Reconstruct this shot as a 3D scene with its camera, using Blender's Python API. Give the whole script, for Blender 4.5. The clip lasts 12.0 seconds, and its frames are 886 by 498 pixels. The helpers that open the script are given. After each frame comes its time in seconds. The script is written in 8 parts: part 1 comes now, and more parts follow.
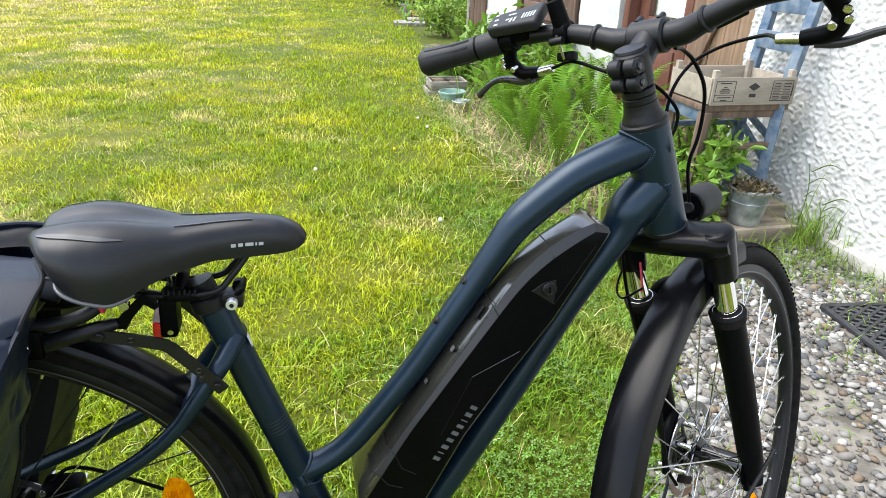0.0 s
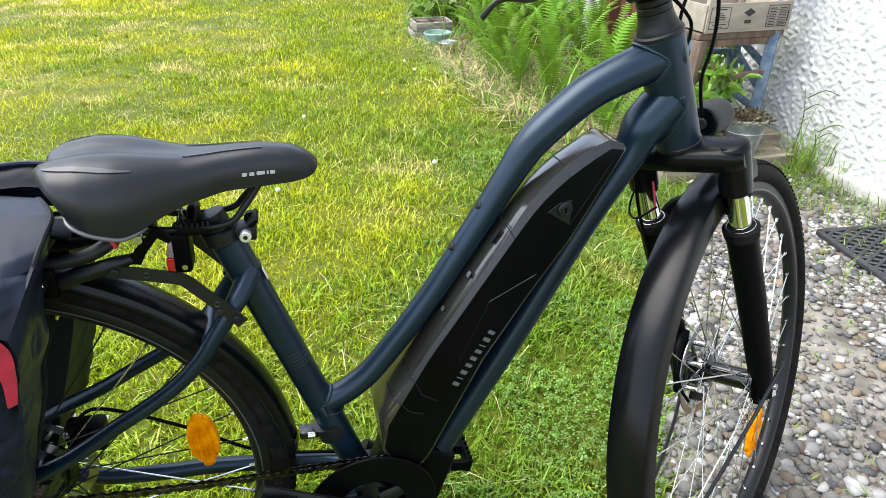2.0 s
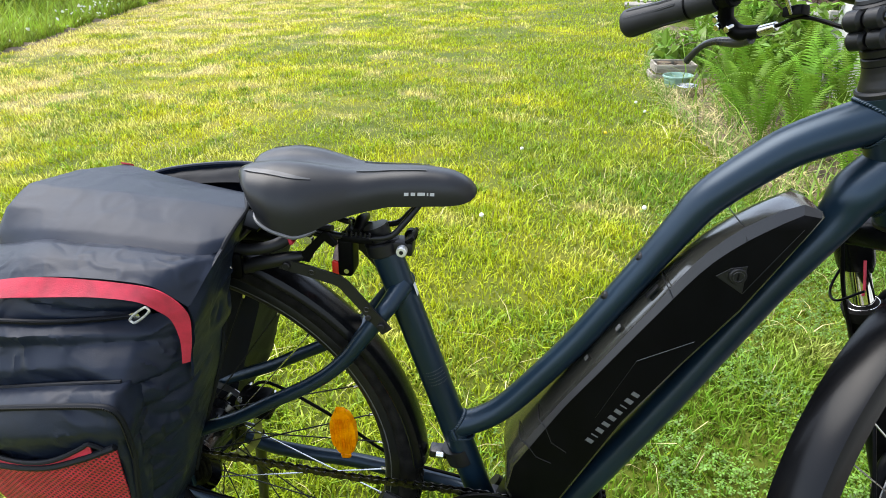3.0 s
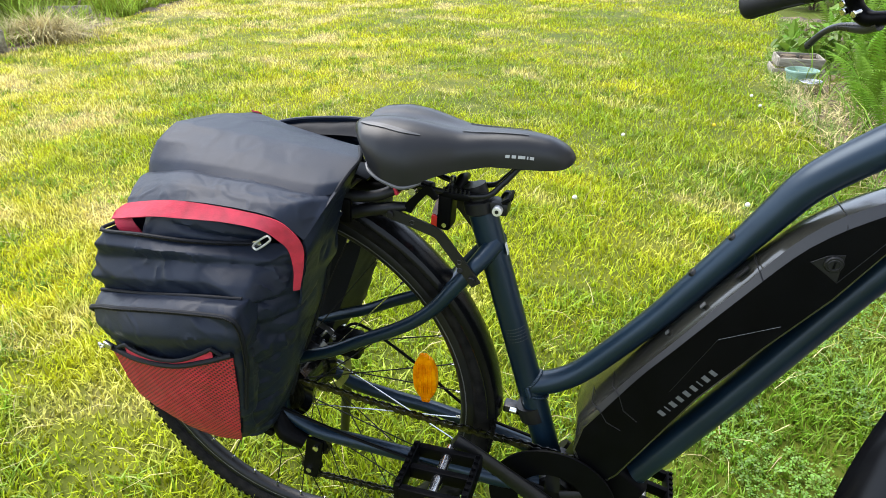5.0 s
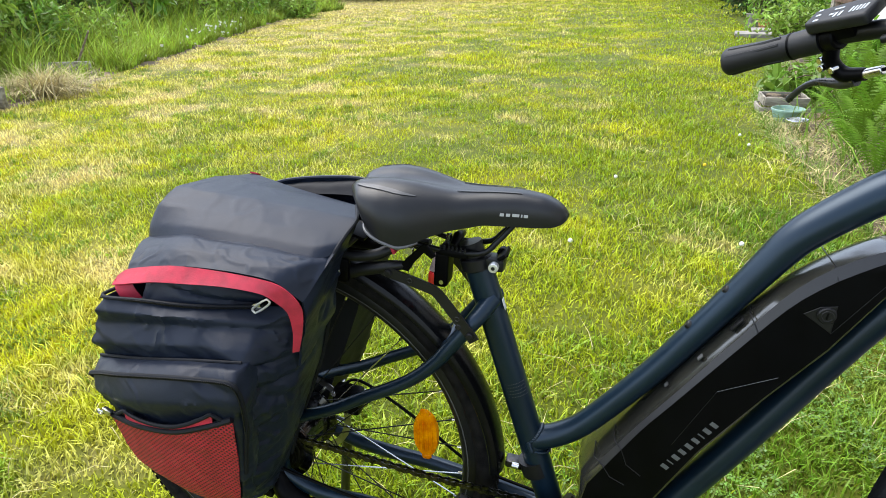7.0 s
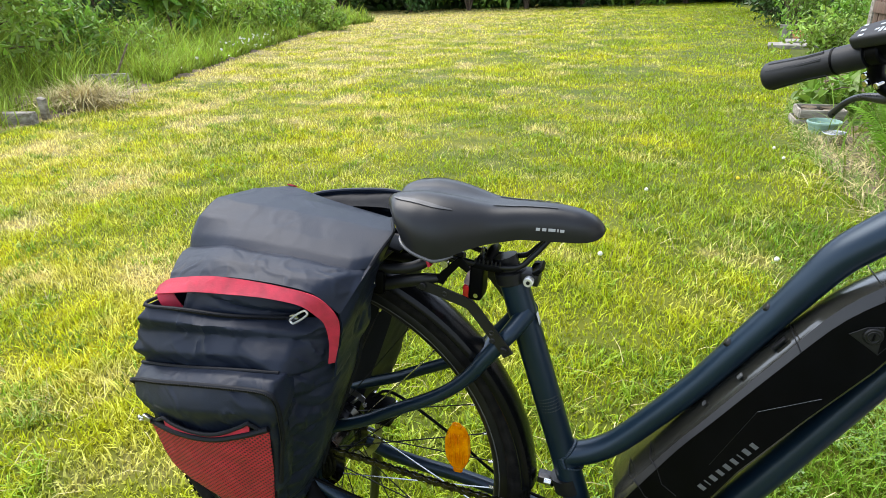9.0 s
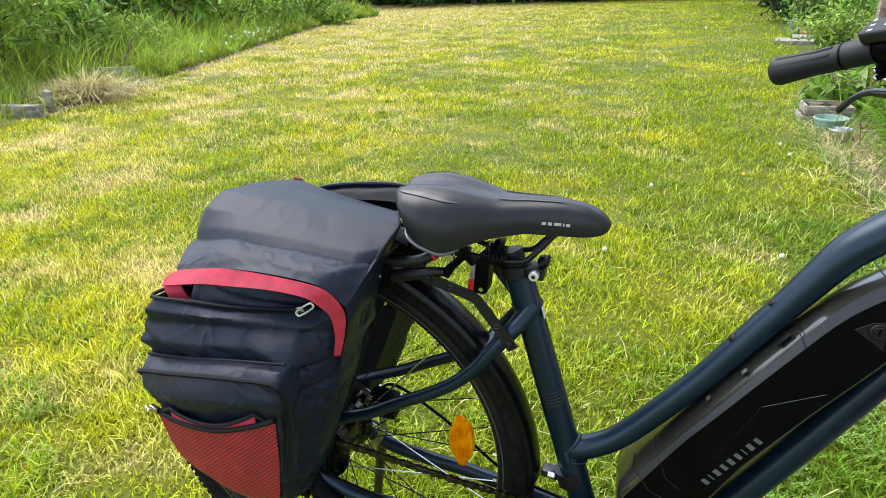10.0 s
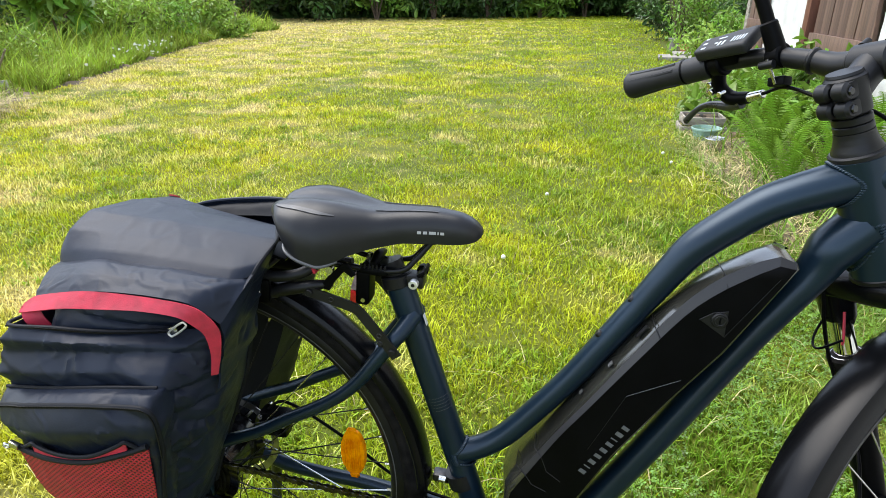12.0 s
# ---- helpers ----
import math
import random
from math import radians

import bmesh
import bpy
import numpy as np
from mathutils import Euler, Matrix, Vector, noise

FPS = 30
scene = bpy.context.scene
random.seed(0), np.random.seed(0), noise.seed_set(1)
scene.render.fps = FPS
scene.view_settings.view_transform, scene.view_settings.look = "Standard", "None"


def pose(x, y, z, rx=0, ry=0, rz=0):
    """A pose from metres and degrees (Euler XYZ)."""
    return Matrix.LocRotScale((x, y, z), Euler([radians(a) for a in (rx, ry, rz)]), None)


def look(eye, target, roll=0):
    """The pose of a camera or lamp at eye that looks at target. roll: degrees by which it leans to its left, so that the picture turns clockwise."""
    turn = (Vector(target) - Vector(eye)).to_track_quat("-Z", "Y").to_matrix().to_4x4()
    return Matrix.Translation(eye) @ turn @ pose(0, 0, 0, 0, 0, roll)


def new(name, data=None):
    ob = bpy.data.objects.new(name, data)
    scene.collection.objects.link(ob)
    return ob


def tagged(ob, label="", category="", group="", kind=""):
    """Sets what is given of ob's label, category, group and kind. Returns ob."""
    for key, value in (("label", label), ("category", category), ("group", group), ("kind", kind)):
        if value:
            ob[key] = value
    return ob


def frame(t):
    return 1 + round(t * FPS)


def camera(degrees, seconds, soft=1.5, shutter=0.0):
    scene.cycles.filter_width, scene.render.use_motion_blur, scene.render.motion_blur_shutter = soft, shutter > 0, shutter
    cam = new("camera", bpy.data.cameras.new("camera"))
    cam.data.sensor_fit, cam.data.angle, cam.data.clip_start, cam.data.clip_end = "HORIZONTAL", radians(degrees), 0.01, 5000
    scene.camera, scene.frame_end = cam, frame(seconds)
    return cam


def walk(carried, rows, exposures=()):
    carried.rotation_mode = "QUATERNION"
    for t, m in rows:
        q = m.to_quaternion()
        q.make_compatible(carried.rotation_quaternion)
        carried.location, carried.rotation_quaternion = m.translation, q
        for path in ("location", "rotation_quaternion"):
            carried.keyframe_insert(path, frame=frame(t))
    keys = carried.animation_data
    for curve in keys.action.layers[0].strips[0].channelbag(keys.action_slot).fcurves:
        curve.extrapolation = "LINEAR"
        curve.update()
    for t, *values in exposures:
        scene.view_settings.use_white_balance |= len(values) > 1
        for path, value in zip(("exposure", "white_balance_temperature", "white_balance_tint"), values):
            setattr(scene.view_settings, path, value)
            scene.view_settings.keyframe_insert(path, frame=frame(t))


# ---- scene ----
cam = camera(71.4, 12.0, 0.9)
PATH = [
    (0, (0.463, -0.649, 1.064), (0.855, 1.118, 0.214), 1.6),
    (0.5, (0.486, -0.661, 1.061), (0.845, 1.115, 0.214), 0.9),
    (1, (0.492, -0.661, 1.049), (0.802, 1.092, 0.138), -0.2),
    (1.5, (0.47, -0.658, 1.048), (0.87, 1.059, 0.103), 0.7),
    (2, (0.432, -0.647, 1.032), (0.843, 1.04, 0.038), -0.2),
    (2.5, (0.441, -0.641, 1.039), (0.491, 1.138, 0.127), -2.1),
    (3, (0.507, -0.648, 1.03), (0.244, 1.124, 0.141), -1.4),
    (3.5, (0.516, -0.674, 1.033), (0.088, 1.07, 0.153), 0.5),
    (3.7, (0.517, -0.685, 1.035), (0.017, 1.037, 0.148), 0.0),
    (5.3, (0.508, -0.702, 1.024), (-0.027, 0.979, 0.083), -0.1),
    (5.5, (0.511, -0.701, 1.027), (-0.032, 0.996, 0.119), -0.1),
    (6, (0.512, -0.705, 1.042), (0.019, 1.06, 0.241), -1.4),
    (6.5, (0.515, -0.702, 1.044), (0.004, 1.056, 0.239), -0.8),
    (7, (0.509, -0.701, 1.049), (-0.028, 1.042, 0.226), -1.1),
    (7.5, (0.504, -0.703, 1.053), (-0.083, 1.034, 0.254), -1.5),
    (7.7, (0.5, -0.704, 1.049), (-0.093, 1.034, 0.258), -1.2),
    (9.5, (0.497, -0.707, 1.055), (-0.13, 1.019, 0.263), -1.5),
    (10, (0.496, -0.709, 1.053), (-0.133, 1.011, 0.249), -1.3),
    (10.5, (0.5, -0.711, 1.049), (-0.115, 1.004, 0.224), -1.2),
    (11, (0.504, -0.715, 1.045), (-0.07, 1.004, 0.198), -1.3),
    (11.5, (0.528, -0.714, 1.048), (0.078, 1.056, 0.233), -0.7),
    (12, (0.543, -0.712, 1.055), (0.181, 1.099, 0.287), -0.1),
]
walk(cam, [(t, look(eye, target, roll)) for t, eye, target, roll in PATH], [(0, 1.89), (1.5, 1.95), (2.5, 2.05), (3, 1.94), (3.7, 1.95), (5.4, 1.97), (6.2, 1.79), (12, 1.79)])

# ---- light: bright overcast day ----
SUN_EL, SUN_AZ = 62.0, 290.0
world = bpy.data.worlds.new("sky")
scene.world = world
world.use_nodes = True
wn = world.node_tree
sky = wn.nodes.new("ShaderNodeTexSky")
sky.sky_type = "NISHITA"
sky.sun_disc = False
sky.sun_elevation, sky.sun_rotation = radians(SUN_EL), radians(SUN_AZ)
sky.air_density, sky.dust_density, sky.ozone_density = 1.0, 1.5, 1.0
haze = wn.nodes.new("ShaderNodeHueSaturation")
haze.inputs["Saturation"].default_value = 0.6
wn.links.new(sky.outputs[0], haze.inputs["Color"])
wn.links.new(haze.outputs[0], wn.nodes["Background"].inputs[0])
wn.nodes["Background"].inputs[1].default_value = 0.15
sun_data = bpy.data.lights.new("sun", "SUN")
sun_data.energy, sun_data.angle, sun_data.color = 1.2, radians(55), (1.0, 0.975, 0.93)
sun = new("sun", sun_data)
_el, _az = radians(SUN_EL), radians(SUN_AZ)
sun.matrix_world = look(Vector((math.sin(_az) * math.cos(_el), math.cos(_az) * math.cos(_el), math.sin(_el))) * 30, (0, 0, 0))


# ---- materials ----
def material(name, base, rough=0.5, metal=0.0, var=0.12, scale=25.0, bump=0.1, fine=300.0, tint=None, rvar=0.1,
             coat=0.0, stretch=(1, 1, 1), island=0.0, rand=0.0, through_light=0.0, spec=0.5):
    """A node material: two scales of noise on colour and roughness, and a fine bump."""
    m = bpy.data.materials.new(name)
    m.use_nodes = True
    nt = m.node_tree
    n, l = nt.nodes, nt.links
    p = n["Principled BSDF"]
    co = n.new("ShaderNodeTexCoord")
    mp = n.new("ShaderNodeMapping")
    mp.inputs["Scale"].default_value = stretch
    l.new(co.outputs["Object"], mp.inputs[0])
    big, small = n.new("ShaderNodeTexNoise"), n.new("ShaderNodeTexNoise")
    big.inputs["Scale"].default_value, big.inputs["Detail"].default_value = scale, 5
    small.inputs["Scale"].default_value, small.inputs["Detail"].default_value = fine, 3
    l.new(mp.outputs[0], big.inputs[0]), l.new(mp.outputs[0], small.inputs[0])
    mix = n.new("ShaderNodeMix")
    mix.data_type = "RGBA"
    dark = [c * (1 - var * 2.2) for c in base]
    lite = list(tint) if tint else [min(1, c * (1 + var * 2.0)) for c in base]
    mix.inputs["A"].default_value, mix.inputs["B"].default_value = (*dark, 1), (*lite, 1)
    ramp = n.new("ShaderNodeMapRange")
    ramp.inputs[1].default_value, ramp.inputs[2].default_value = 0.3, 0.7
    add = n.new("ShaderNodeMath")
    add.operation = "MULTIPLY_ADD"
    add.inputs[1].default_value = 0.3
    l.new(small.outputs[0], add.inputs[0]), l.new(big.outputs[0], add.inputs[2])
    sub = n.new("ShaderNodeMath")
    sub.operation = "SUBTRACT"
    sub.inputs[1].default_value = 0.15
    l.new(add.outputs[0], sub.inputs[0])
    l.new(sub.outputs[0], ramp.inputs[0])
    l.new(ramp.outputs[0], mix.inputs["Factor"])
    colour = mix.outputs["Result"]
    if island or rand:
        hsv = n.new("ShaderNodeHueSaturation")
        src = n.new("ShaderNodeNewGeometry").outputs["Random Per Island"] if island else n.new("ShaderNodeObjectInfo").outputs["Random"]
        amount = island or rand
        mr = n.new("ShaderNodeMapRange")
        mr.inputs[3].default_value, mr.inputs[4].default_value = 1 - amount, 1 + amount
        l.new(src, mr.inputs[0]), l.new(mr.outputs[0], hsv.inputs["Value"])
        mh = n.new("ShaderNodeMapRange")
        mh.inputs[3].default_value, mh.inputs[4].default_value = 0.5 - 0.04 * amount, 0.5 + 0.04 * amount
        l.new(src, mh.inputs[0]), l.new(mh.outputs[0], hsv.inputs["Hue"])
        l.new(colour, hsv.inputs["Color"])
        colour = hsv.outputs[0]
    l.new(colour, p.inputs["Base Color"])
    rr = n.new("ShaderNodeMapRange")
    rr.inputs[3].default_value, rr.inputs[4].default_value = max(0.02, rough - rvar), min(1, rough + rvar)
    l.new(big.outputs[0], rr.inputs[0]), l.new(rr.outputs[0], p.inputs["Roughness"])
    p.inputs["Metallic"].default_value = metal
    p.inputs["Coat Weight"].default_value = coat
    p.inputs["Specular IOR Level"].default_value = spec
    if bump:
        b = n.new("ShaderNodeBump")
        b.inputs["Strength"].default_value, b.inputs["Distance"].default_value = bump, 0.004
        l.new(add.outputs[0], b.inputs["Height"]), l.new(b.outputs[0], p.inputs["Normal"])
    if through_light:
        tr = n.new("ShaderNodeBsdfTranslucent")
        ms = n.new("ShaderNodeMixShader")
        ms.inputs[0].default_value = through_light
        l.new(colour, tr.inputs[0])
        l.new(p.outputs[0], ms.inputs[1]), l.new(tr.outputs[0], ms.inputs[2])
        l.new(ms.outputs[0], n["Material Output"].inputs[0])
    return m


M_NAVY = material("satin_navy_paint", (0.0055, 0.0178, 0.0330), 0.33, 0.42, 0.08, 9, 0.03, 1400, rvar=0.04)
M_BLACK = material("black_plastic", (0.0018, 0.0019, 0.0024), 0.40, 0, 0.1, 30, 0.05, 700, spec=0.06)
M_GLOSS = material("gloss_black_plastic", (0.003, 0.003, 0.0035), 0.12, 0, 0.1, 20, 0.01, 500, rvar=0.05, spec=0.6)
M_GUARD = material("satin_black_mudguard", (0.0026, 0.0028, 0.0034), 0.25, 0, 0.1, 20, 0.02, 500, rvar=0.03, spec=0.17)
M_CASE = material("glossy_olive_black_case", (0.017, 0.017, 0.014), 0.17, 0, 0.15, 12, 0.02, 500, rvar=0.05, spec=1.0)
M_BEVEL = material("satin_black_bevel", (0.012, 0.012, 0.014), 0.40, 0, 0.06, 30, 0.03, 700, rvar=0.03, spec=0.45)
M_MATT = material("matt_black_alloy", (0.0055, 0.0057, 0.0065), 0.42, 0.05, 0.1, 30, 0.06, 800, rvar=0.05, spec=0.30)
M_RUBBER = material("black_rubber", (0.0034, 0.0034, 0.004), 0.75, 0, 0.18, 60, 0.3, 500, tint=(0.014, 0.013, 0.012), spec=0.10)
M_GRIP = material("grip_rubber", (0.0085, 0.009, 0.0105), 0.55, 0, 0.1, 60, 0.12, 900, rvar=0.05, spec=0.35)
M_SADDLE = material("saddle_vinyl", (0.0060, 0.0064, 0.0074), 0.36, 0, 0.06, 12, 0.07, 1400, rvar=0.03, spec=0.36)
M_SADDLE_GREY = material("saddle_grey_trim", (0.040, 0.042, 0.046), 0.45, 0, 0.06, 12, 0.04, 1000)
M_CHROME = material("chromed_steel", (0.75, 0.75, 0.74), 0.08, 1, 0.03, 20, 0.0, 400, rvar=0.04)
M_STEEL = material("bright_steel", (0.62, 0.62, 0.61), 0.25, 1, 0.08, 60, 0.02, 500)
M_NICKEL = material("pale_nickel", (0.80, 0.79, 0.77), 0.42, 0.7, 0.05, 60, 0.02, 500)
M_LEVER = material("grey_alloy_lever", (0.022, 0.023, 0.026), 0.30, 0.2, 0.08, 40, 0.03, 700)
M_ROTOR = material("worn_rotor_steel", (0.30, 0.30, 0.30), 0.30, 1, 0.1, 60, 0.02, 500)
M_CHAIN = material("oily_chain_steel", (0.065, 0.063, 0.062), 0.32, 1, 0.25, 120, 0.1, 600)
M_AMBER = material("amber_reflector_plastic", (1.0, 0.27, 0.0), 0.15, 0, 0.12, 60, 0.35, 260, tint=(1.0, 0.46, 0.0), through_light=0.35, spec=0.15)
M_RED = material("red_webbing", (0.40, 0.016, 0.040), 0.6, 0, 0.12, 60, 0.35, 900)
M_REDLENS = material("red_lens", (0.55, 0.02, 0.02), 0.1, 0, 0.1, 60, 0.3, 300)
M_CLEARLENS = material("clear_lens", (0.30, 0.22, 0.23), 0.08, 0, 0.15, 90, 0.4, 260)


def crumpled(m, scale, depth, stretch):
    """Adds sharp creases of crumpled cloth to a material's relief."""
    nt = m.node_tree
    n, l = nt.nodes, nt.links
    co = n.new("ShaderNodeTexCoord")
    mp = n.new("ShaderNodeMapping")
    mp.inputs["Scale"].default_value = (1, 1, stretch)
    wav = n.new("ShaderNodeTexNoise")
    wav.inputs["Scale"].default_value = scale * 0.6
    off = n.new("ShaderNodeVectorMath")
    off.operation = "MULTIPLY_ADD"
    off.inputs[1].default_value = (0.09, 0.09, 0.09)
    l.new(co.outputs["Object"], mp.inputs[0])
    l.new(mp.outputs[0], wav.inputs[0])
    l.new(wav.outputs["Color"], off.inputs[0]), l.new(mp.outputs[0], off.inputs[2])
    vor = n.new("ShaderNodeTexVoronoi")
    vor.feature = "DISTANCE_TO_EDGE"
    vor.inputs["Scale"].default_value = scale
    l.new(off.outputs[0], vor.inputs["Vector"])
    soft = n.new("ShaderNodeTexNoise")
    soft.inputs["Scale"].default_value, soft.inputs["Detail"].default_value = scale * 1.3, 3
    l.new(mp.outputs[0], soft.inputs[0])
    mul = n.new("ShaderNodeMath")
    mul.operation = "MULTIPLY"
    l.new(vor.outputs["Distance"], mul.inputs[0]), l.new(soft.outputs[0], mul.inputs[1])
    b = n.new("ShaderNodeBump")
    b.inputs["Strength"].default_value, b.inputs["Distance"].default_value = 1.0, depth
    l.new(mul.outputs[0], b.inputs["Height"])
    old = [q for q in n if q.bl_idname == "ShaderNodeBump" and q != b][0]
    l.new(b.outputs[0], old.inputs["Normal"])
    return m


M_NYLON = crumpled(material("black_nylon_fabric", (0.0085, 0.0125, 0.0230), 0.43, 0, 0.07, 9, 0.18, 1100, rvar=0.04, spec=0.20), 7, 0.0042, 2.0)
M_NYLON_IN = material("nylon_lining_and_shaded_cloth", (0.005, 0.006, 0.009), 0.6, 0, 0.1, 14, 0.15, 1000, spec=0.18)
M_BRACKET = material("satin_black_bracket", (0.008, 0.008, 0.0085), 0.42, 0.1, 0.1, 30, 0.04, 800, spec=0.35)
M_PIPE = material("dark_grey_piping", (0.075, 0.077, 0.08), 0.35, 0, 0.06, 12, 0.04, 1000)
M_LETTER = material("silver_print", (0.55, 0.56, 0.57), 0.4, 0, 0.05, 100, 0.0, 600)
M_PRINT2 = material("pale_saddle_print", (0.34, 0.345, 0.35), 0.45, 0, 0.05, 100, 0.0, 600)
M_PRINT = material("dull_grey_print", (0.085, 0.09, 0.095), 0.45, 0, 0.05, 100, 0.0, 600)
M_LCD = material("grey_screen_print", (0.36, 0.39, 0.41), 0.3, 0, 0.05, 100, 0.0, 600)


def mesh_material(name):
    """Red netting over dark cloth: a diagonal weave with open holes between the threads."""
    m = material(name, (0.36, 0.011, 0.024), 0.6, 0, 0.1, 40, 0.0, 800)
    nt = m.node_tree
    n, l = nt.nodes, nt.links
    co = n.new("ShaderNodeTexCoord")
    out = []
    for turn in (45, -45):
        mp = n.new("ShaderNodeMapping")
        mp.inputs["Rotation"].default_value = (0, radians(turn), 0)
        wave = n.new("ShaderNodeTexWave")
        wave.wave_type, wave.bands_direction = "BANDS", "X"
        wave.inputs["Scale"].default_value = 70.0
        l.new(co.outputs["Object"], mp.inputs[0]), l.new(mp.outputs[0], wave.inputs[0])
        out.append(wave.outputs[1])
    mx = n.new("ShaderNodeMath")
    mx.operation = "MAXIMUM"
    l.new(out[0], mx.inputs[0]), l.new(out[1], mx.inputs[1])
    st = n.new("ShaderNodeMapRange")
    st.inputs[1].default_value, st.inputs[2].default_value = 0.45, 0.75
    l.new(mx.outputs[0], st.inputs[0])
    p = n["Principled BSDF"]
    old = p.inputs["Base Color"].links[0].from_socket
    mix = n.new("ShaderNodeMix")
    mix.data_type = "RGBA"
    mix.inputs["A"].default_value = (0.040, 0.003, 0.006, 1)
    l.new(st.outputs[0], mix.inputs["Factor"]), l.new(old, mix.inputs["B"]), l.new(mix.outputs["Result"], p.inputs["Base Color"])
    b = n.new("ShaderNodeBump")
    b.inputs["Strength"].default_value, b.inputs["Distance"].default_value = 0.5, 0.002
    l.new(st.outputs[0], b.inputs["Height"]), l.new(b.outputs[0], p.inputs["Normal"])
    return m


M_NET = mesh_material("red_netting")


# ---- mesh helpers ----
def to_mesh(name, bm, mat, sharp=38):
    me = bpy.data.meshes.new(name)
    bmesh.ops.recalc_face_normals(bm, faces=bm.faces)
    bm.to_mesh(me)
    bm.free()
    for f in me.polygons:
        f.use_smooth = True
    me.set_sharp_from_angle(angle=radians(sharp))
    if mat:
        me.materials.append(mat)
    return me


def part(name, bm, mat, parent=None, label="", sharp=38):
    ob = new(name, to_mesh(name, bm, mat, sharp))
    if parent:
        ob.parent = parent
    return tagged(ob, label) if label else ob


def share(name, me, parent, m, label=""):
    ob = new(name, me)
    ob.parent = parent
    ob.matrix_local = m
    return tagged(ob, label) if label else ob


def thing(name, label, category, m=None, group="", kind=""):
    ob = new(name)
    ob.empty_display_size = 0.1
    if m:
        ob.matrix_world = m
    return tagged(ob, label, category, group, kind)


def smooth_path(pts, k=6):
    """A Catmull-Rom line through the points."""
    p = [Vector(q) for q in pts]
    if k <= 1 or len(p) < 3:
        return p
    p = [2 * p[0] - p[1]] + p + [2 * p[-1] - p[-2]]
    out = []
    for i in range(1, len(p) - 2):
        a, b, c, d = p[i - 1:i + 3]
        for j in range(k):
            t = j / k
            out.append(0.5 * (2 * b + (c - a) * t + (2 * a - 5 * b + 4 * c - d) * t * t + (3 * b - a - 3 * c + d) * t ** 3))
    out.append(p[-2])
    return out


def resample(line, n, crisp=0.0):
    """n points along a line: a smooth curve through its points, drawn towards straight pieces by crisp."""
    k = 12
    a = smooth_path(line, k)
    b = []
    for p, q in zip(line, line[1:]):
        b += [Vector(p).lerp(Vector(q), i / k) for i in range(k)]
    b.append(Vector(line[-1]))
    m = [p.lerp(q, crisp) for p, q in zip(a, b)] if len(line) > 2 else b
    s = np.concatenate([[0], np.cumsum([(m[i + 1] - m[i]).length for i in range(len(m) - 1)])])
    out = []
    for d in np.linspace(0, s[-1], n):
        i = min(int(np.searchsorted(s, d, "right")) - 1, len(m) - 2)
        out.append(m[i].lerp(m[i + 1], (d - s[i]) / max(1e-9, s[i + 1] - s[i])))
    return out


def skin(bm, rings, closed=True, caps=True, loop=False):
    vs = [[bm.verts.new(q) for q in r] for r in rings]
    n = len(rings[0])
    pairs = list(zip(vs, vs[1:])) + ([(vs[-1], vs[0])] if loop else [])
    for a, b in pairs:
        for i in range(n if closed else n - 1):
            j = (i + 1) % n
            bm.faces.new((a[i], a[j], b[j], b[i]))
    if caps and closed and not loop:
        bm.faces.new(vs[0]), bm.faces.new(vs[-1])
    return bm


def tube(pts, r, n=14, k=6, flat=1.0, bm=None, side=None):
    """A round or flattened tube along a smooth line; r: a radius or one for each given point; flat: width across side."""
    bm = bm or bmesh.new()
    path = smooth_path(pts, k)
    rs = [r] * len(path) if not isinstance(r, (list, tuple)) else [float(q) for q in np.interp(np.linspace(0, len(r) - 1, len(path)), range(len(r)), r)]
    rings, up = [], None
    for i, p in enumerate(path):
        d = (path[min(i + 1, len(path) - 1)] - path[max(i - 1, 0)]).normalized()
        if up is None:
            up = Vector(side) if side else (Vector((0, 1, 0)) if abs(d.y) < 0.9 else Vector((0, 0, 1)))
        up = (up - d * up.dot(d)).normalized()
        w = d.cross(up)
        rings.append([p + rs[i] * (math.cos(a) * up * flat + math.sin(a) * w) for a in (2 * math.pi * j / n for j in range(n))])
    return skin(bm, rings)


def box(size, at=(0, 0, 0), bevel=0.0, bm=None, m=None, seg=2):
    own = bmesh.new()
    bmesh.ops.create_cube(own, size=1.0)
    own.transform(Matrix.Diagonal((*size, 1)))
    if bevel:
        bmesh.ops.bevel(own, geom=own.edges[:], offset=bevel, segments=seg, affect="EDGES", profile=0.6)
    own.transform((m or Matrix.Translation(at)))
    return join(bm, own)


def join(bm, own):
    if bm is None:
        return own
    me = bpy.data.meshes.new("tmp")
    own.to_mesh(me)
    own.free()
    bm.from_mesh(me)
    bpy.data.meshes.remove(me)
    return bm


def rod(a, b, r, r2=None, n=14, bm=None, edge=0.0):
    """A straight rod from a to b, with its rims rounded by edge."""
    a, b = Vector(a), Vector(b)
    r2 = r if r2 is None else r2
    d = (b - a).normalized()
    u = d.orthogonal().normalized()
    w = d.cross(u)
    L = (b - a).length
    prof = [(0, r), (L, r2)] if not edge else [(0, r - edge), (edge, r), (L - edge, r2), (L, r2 - edge)]
    bm = bm or bmesh.new()
    return skin(bm, [[a + d * h + q * (math.cos(t) * u + math.sin(t) * w) for t in (2 * math.pi * j / n for j in range(n))] for h, q in prof])


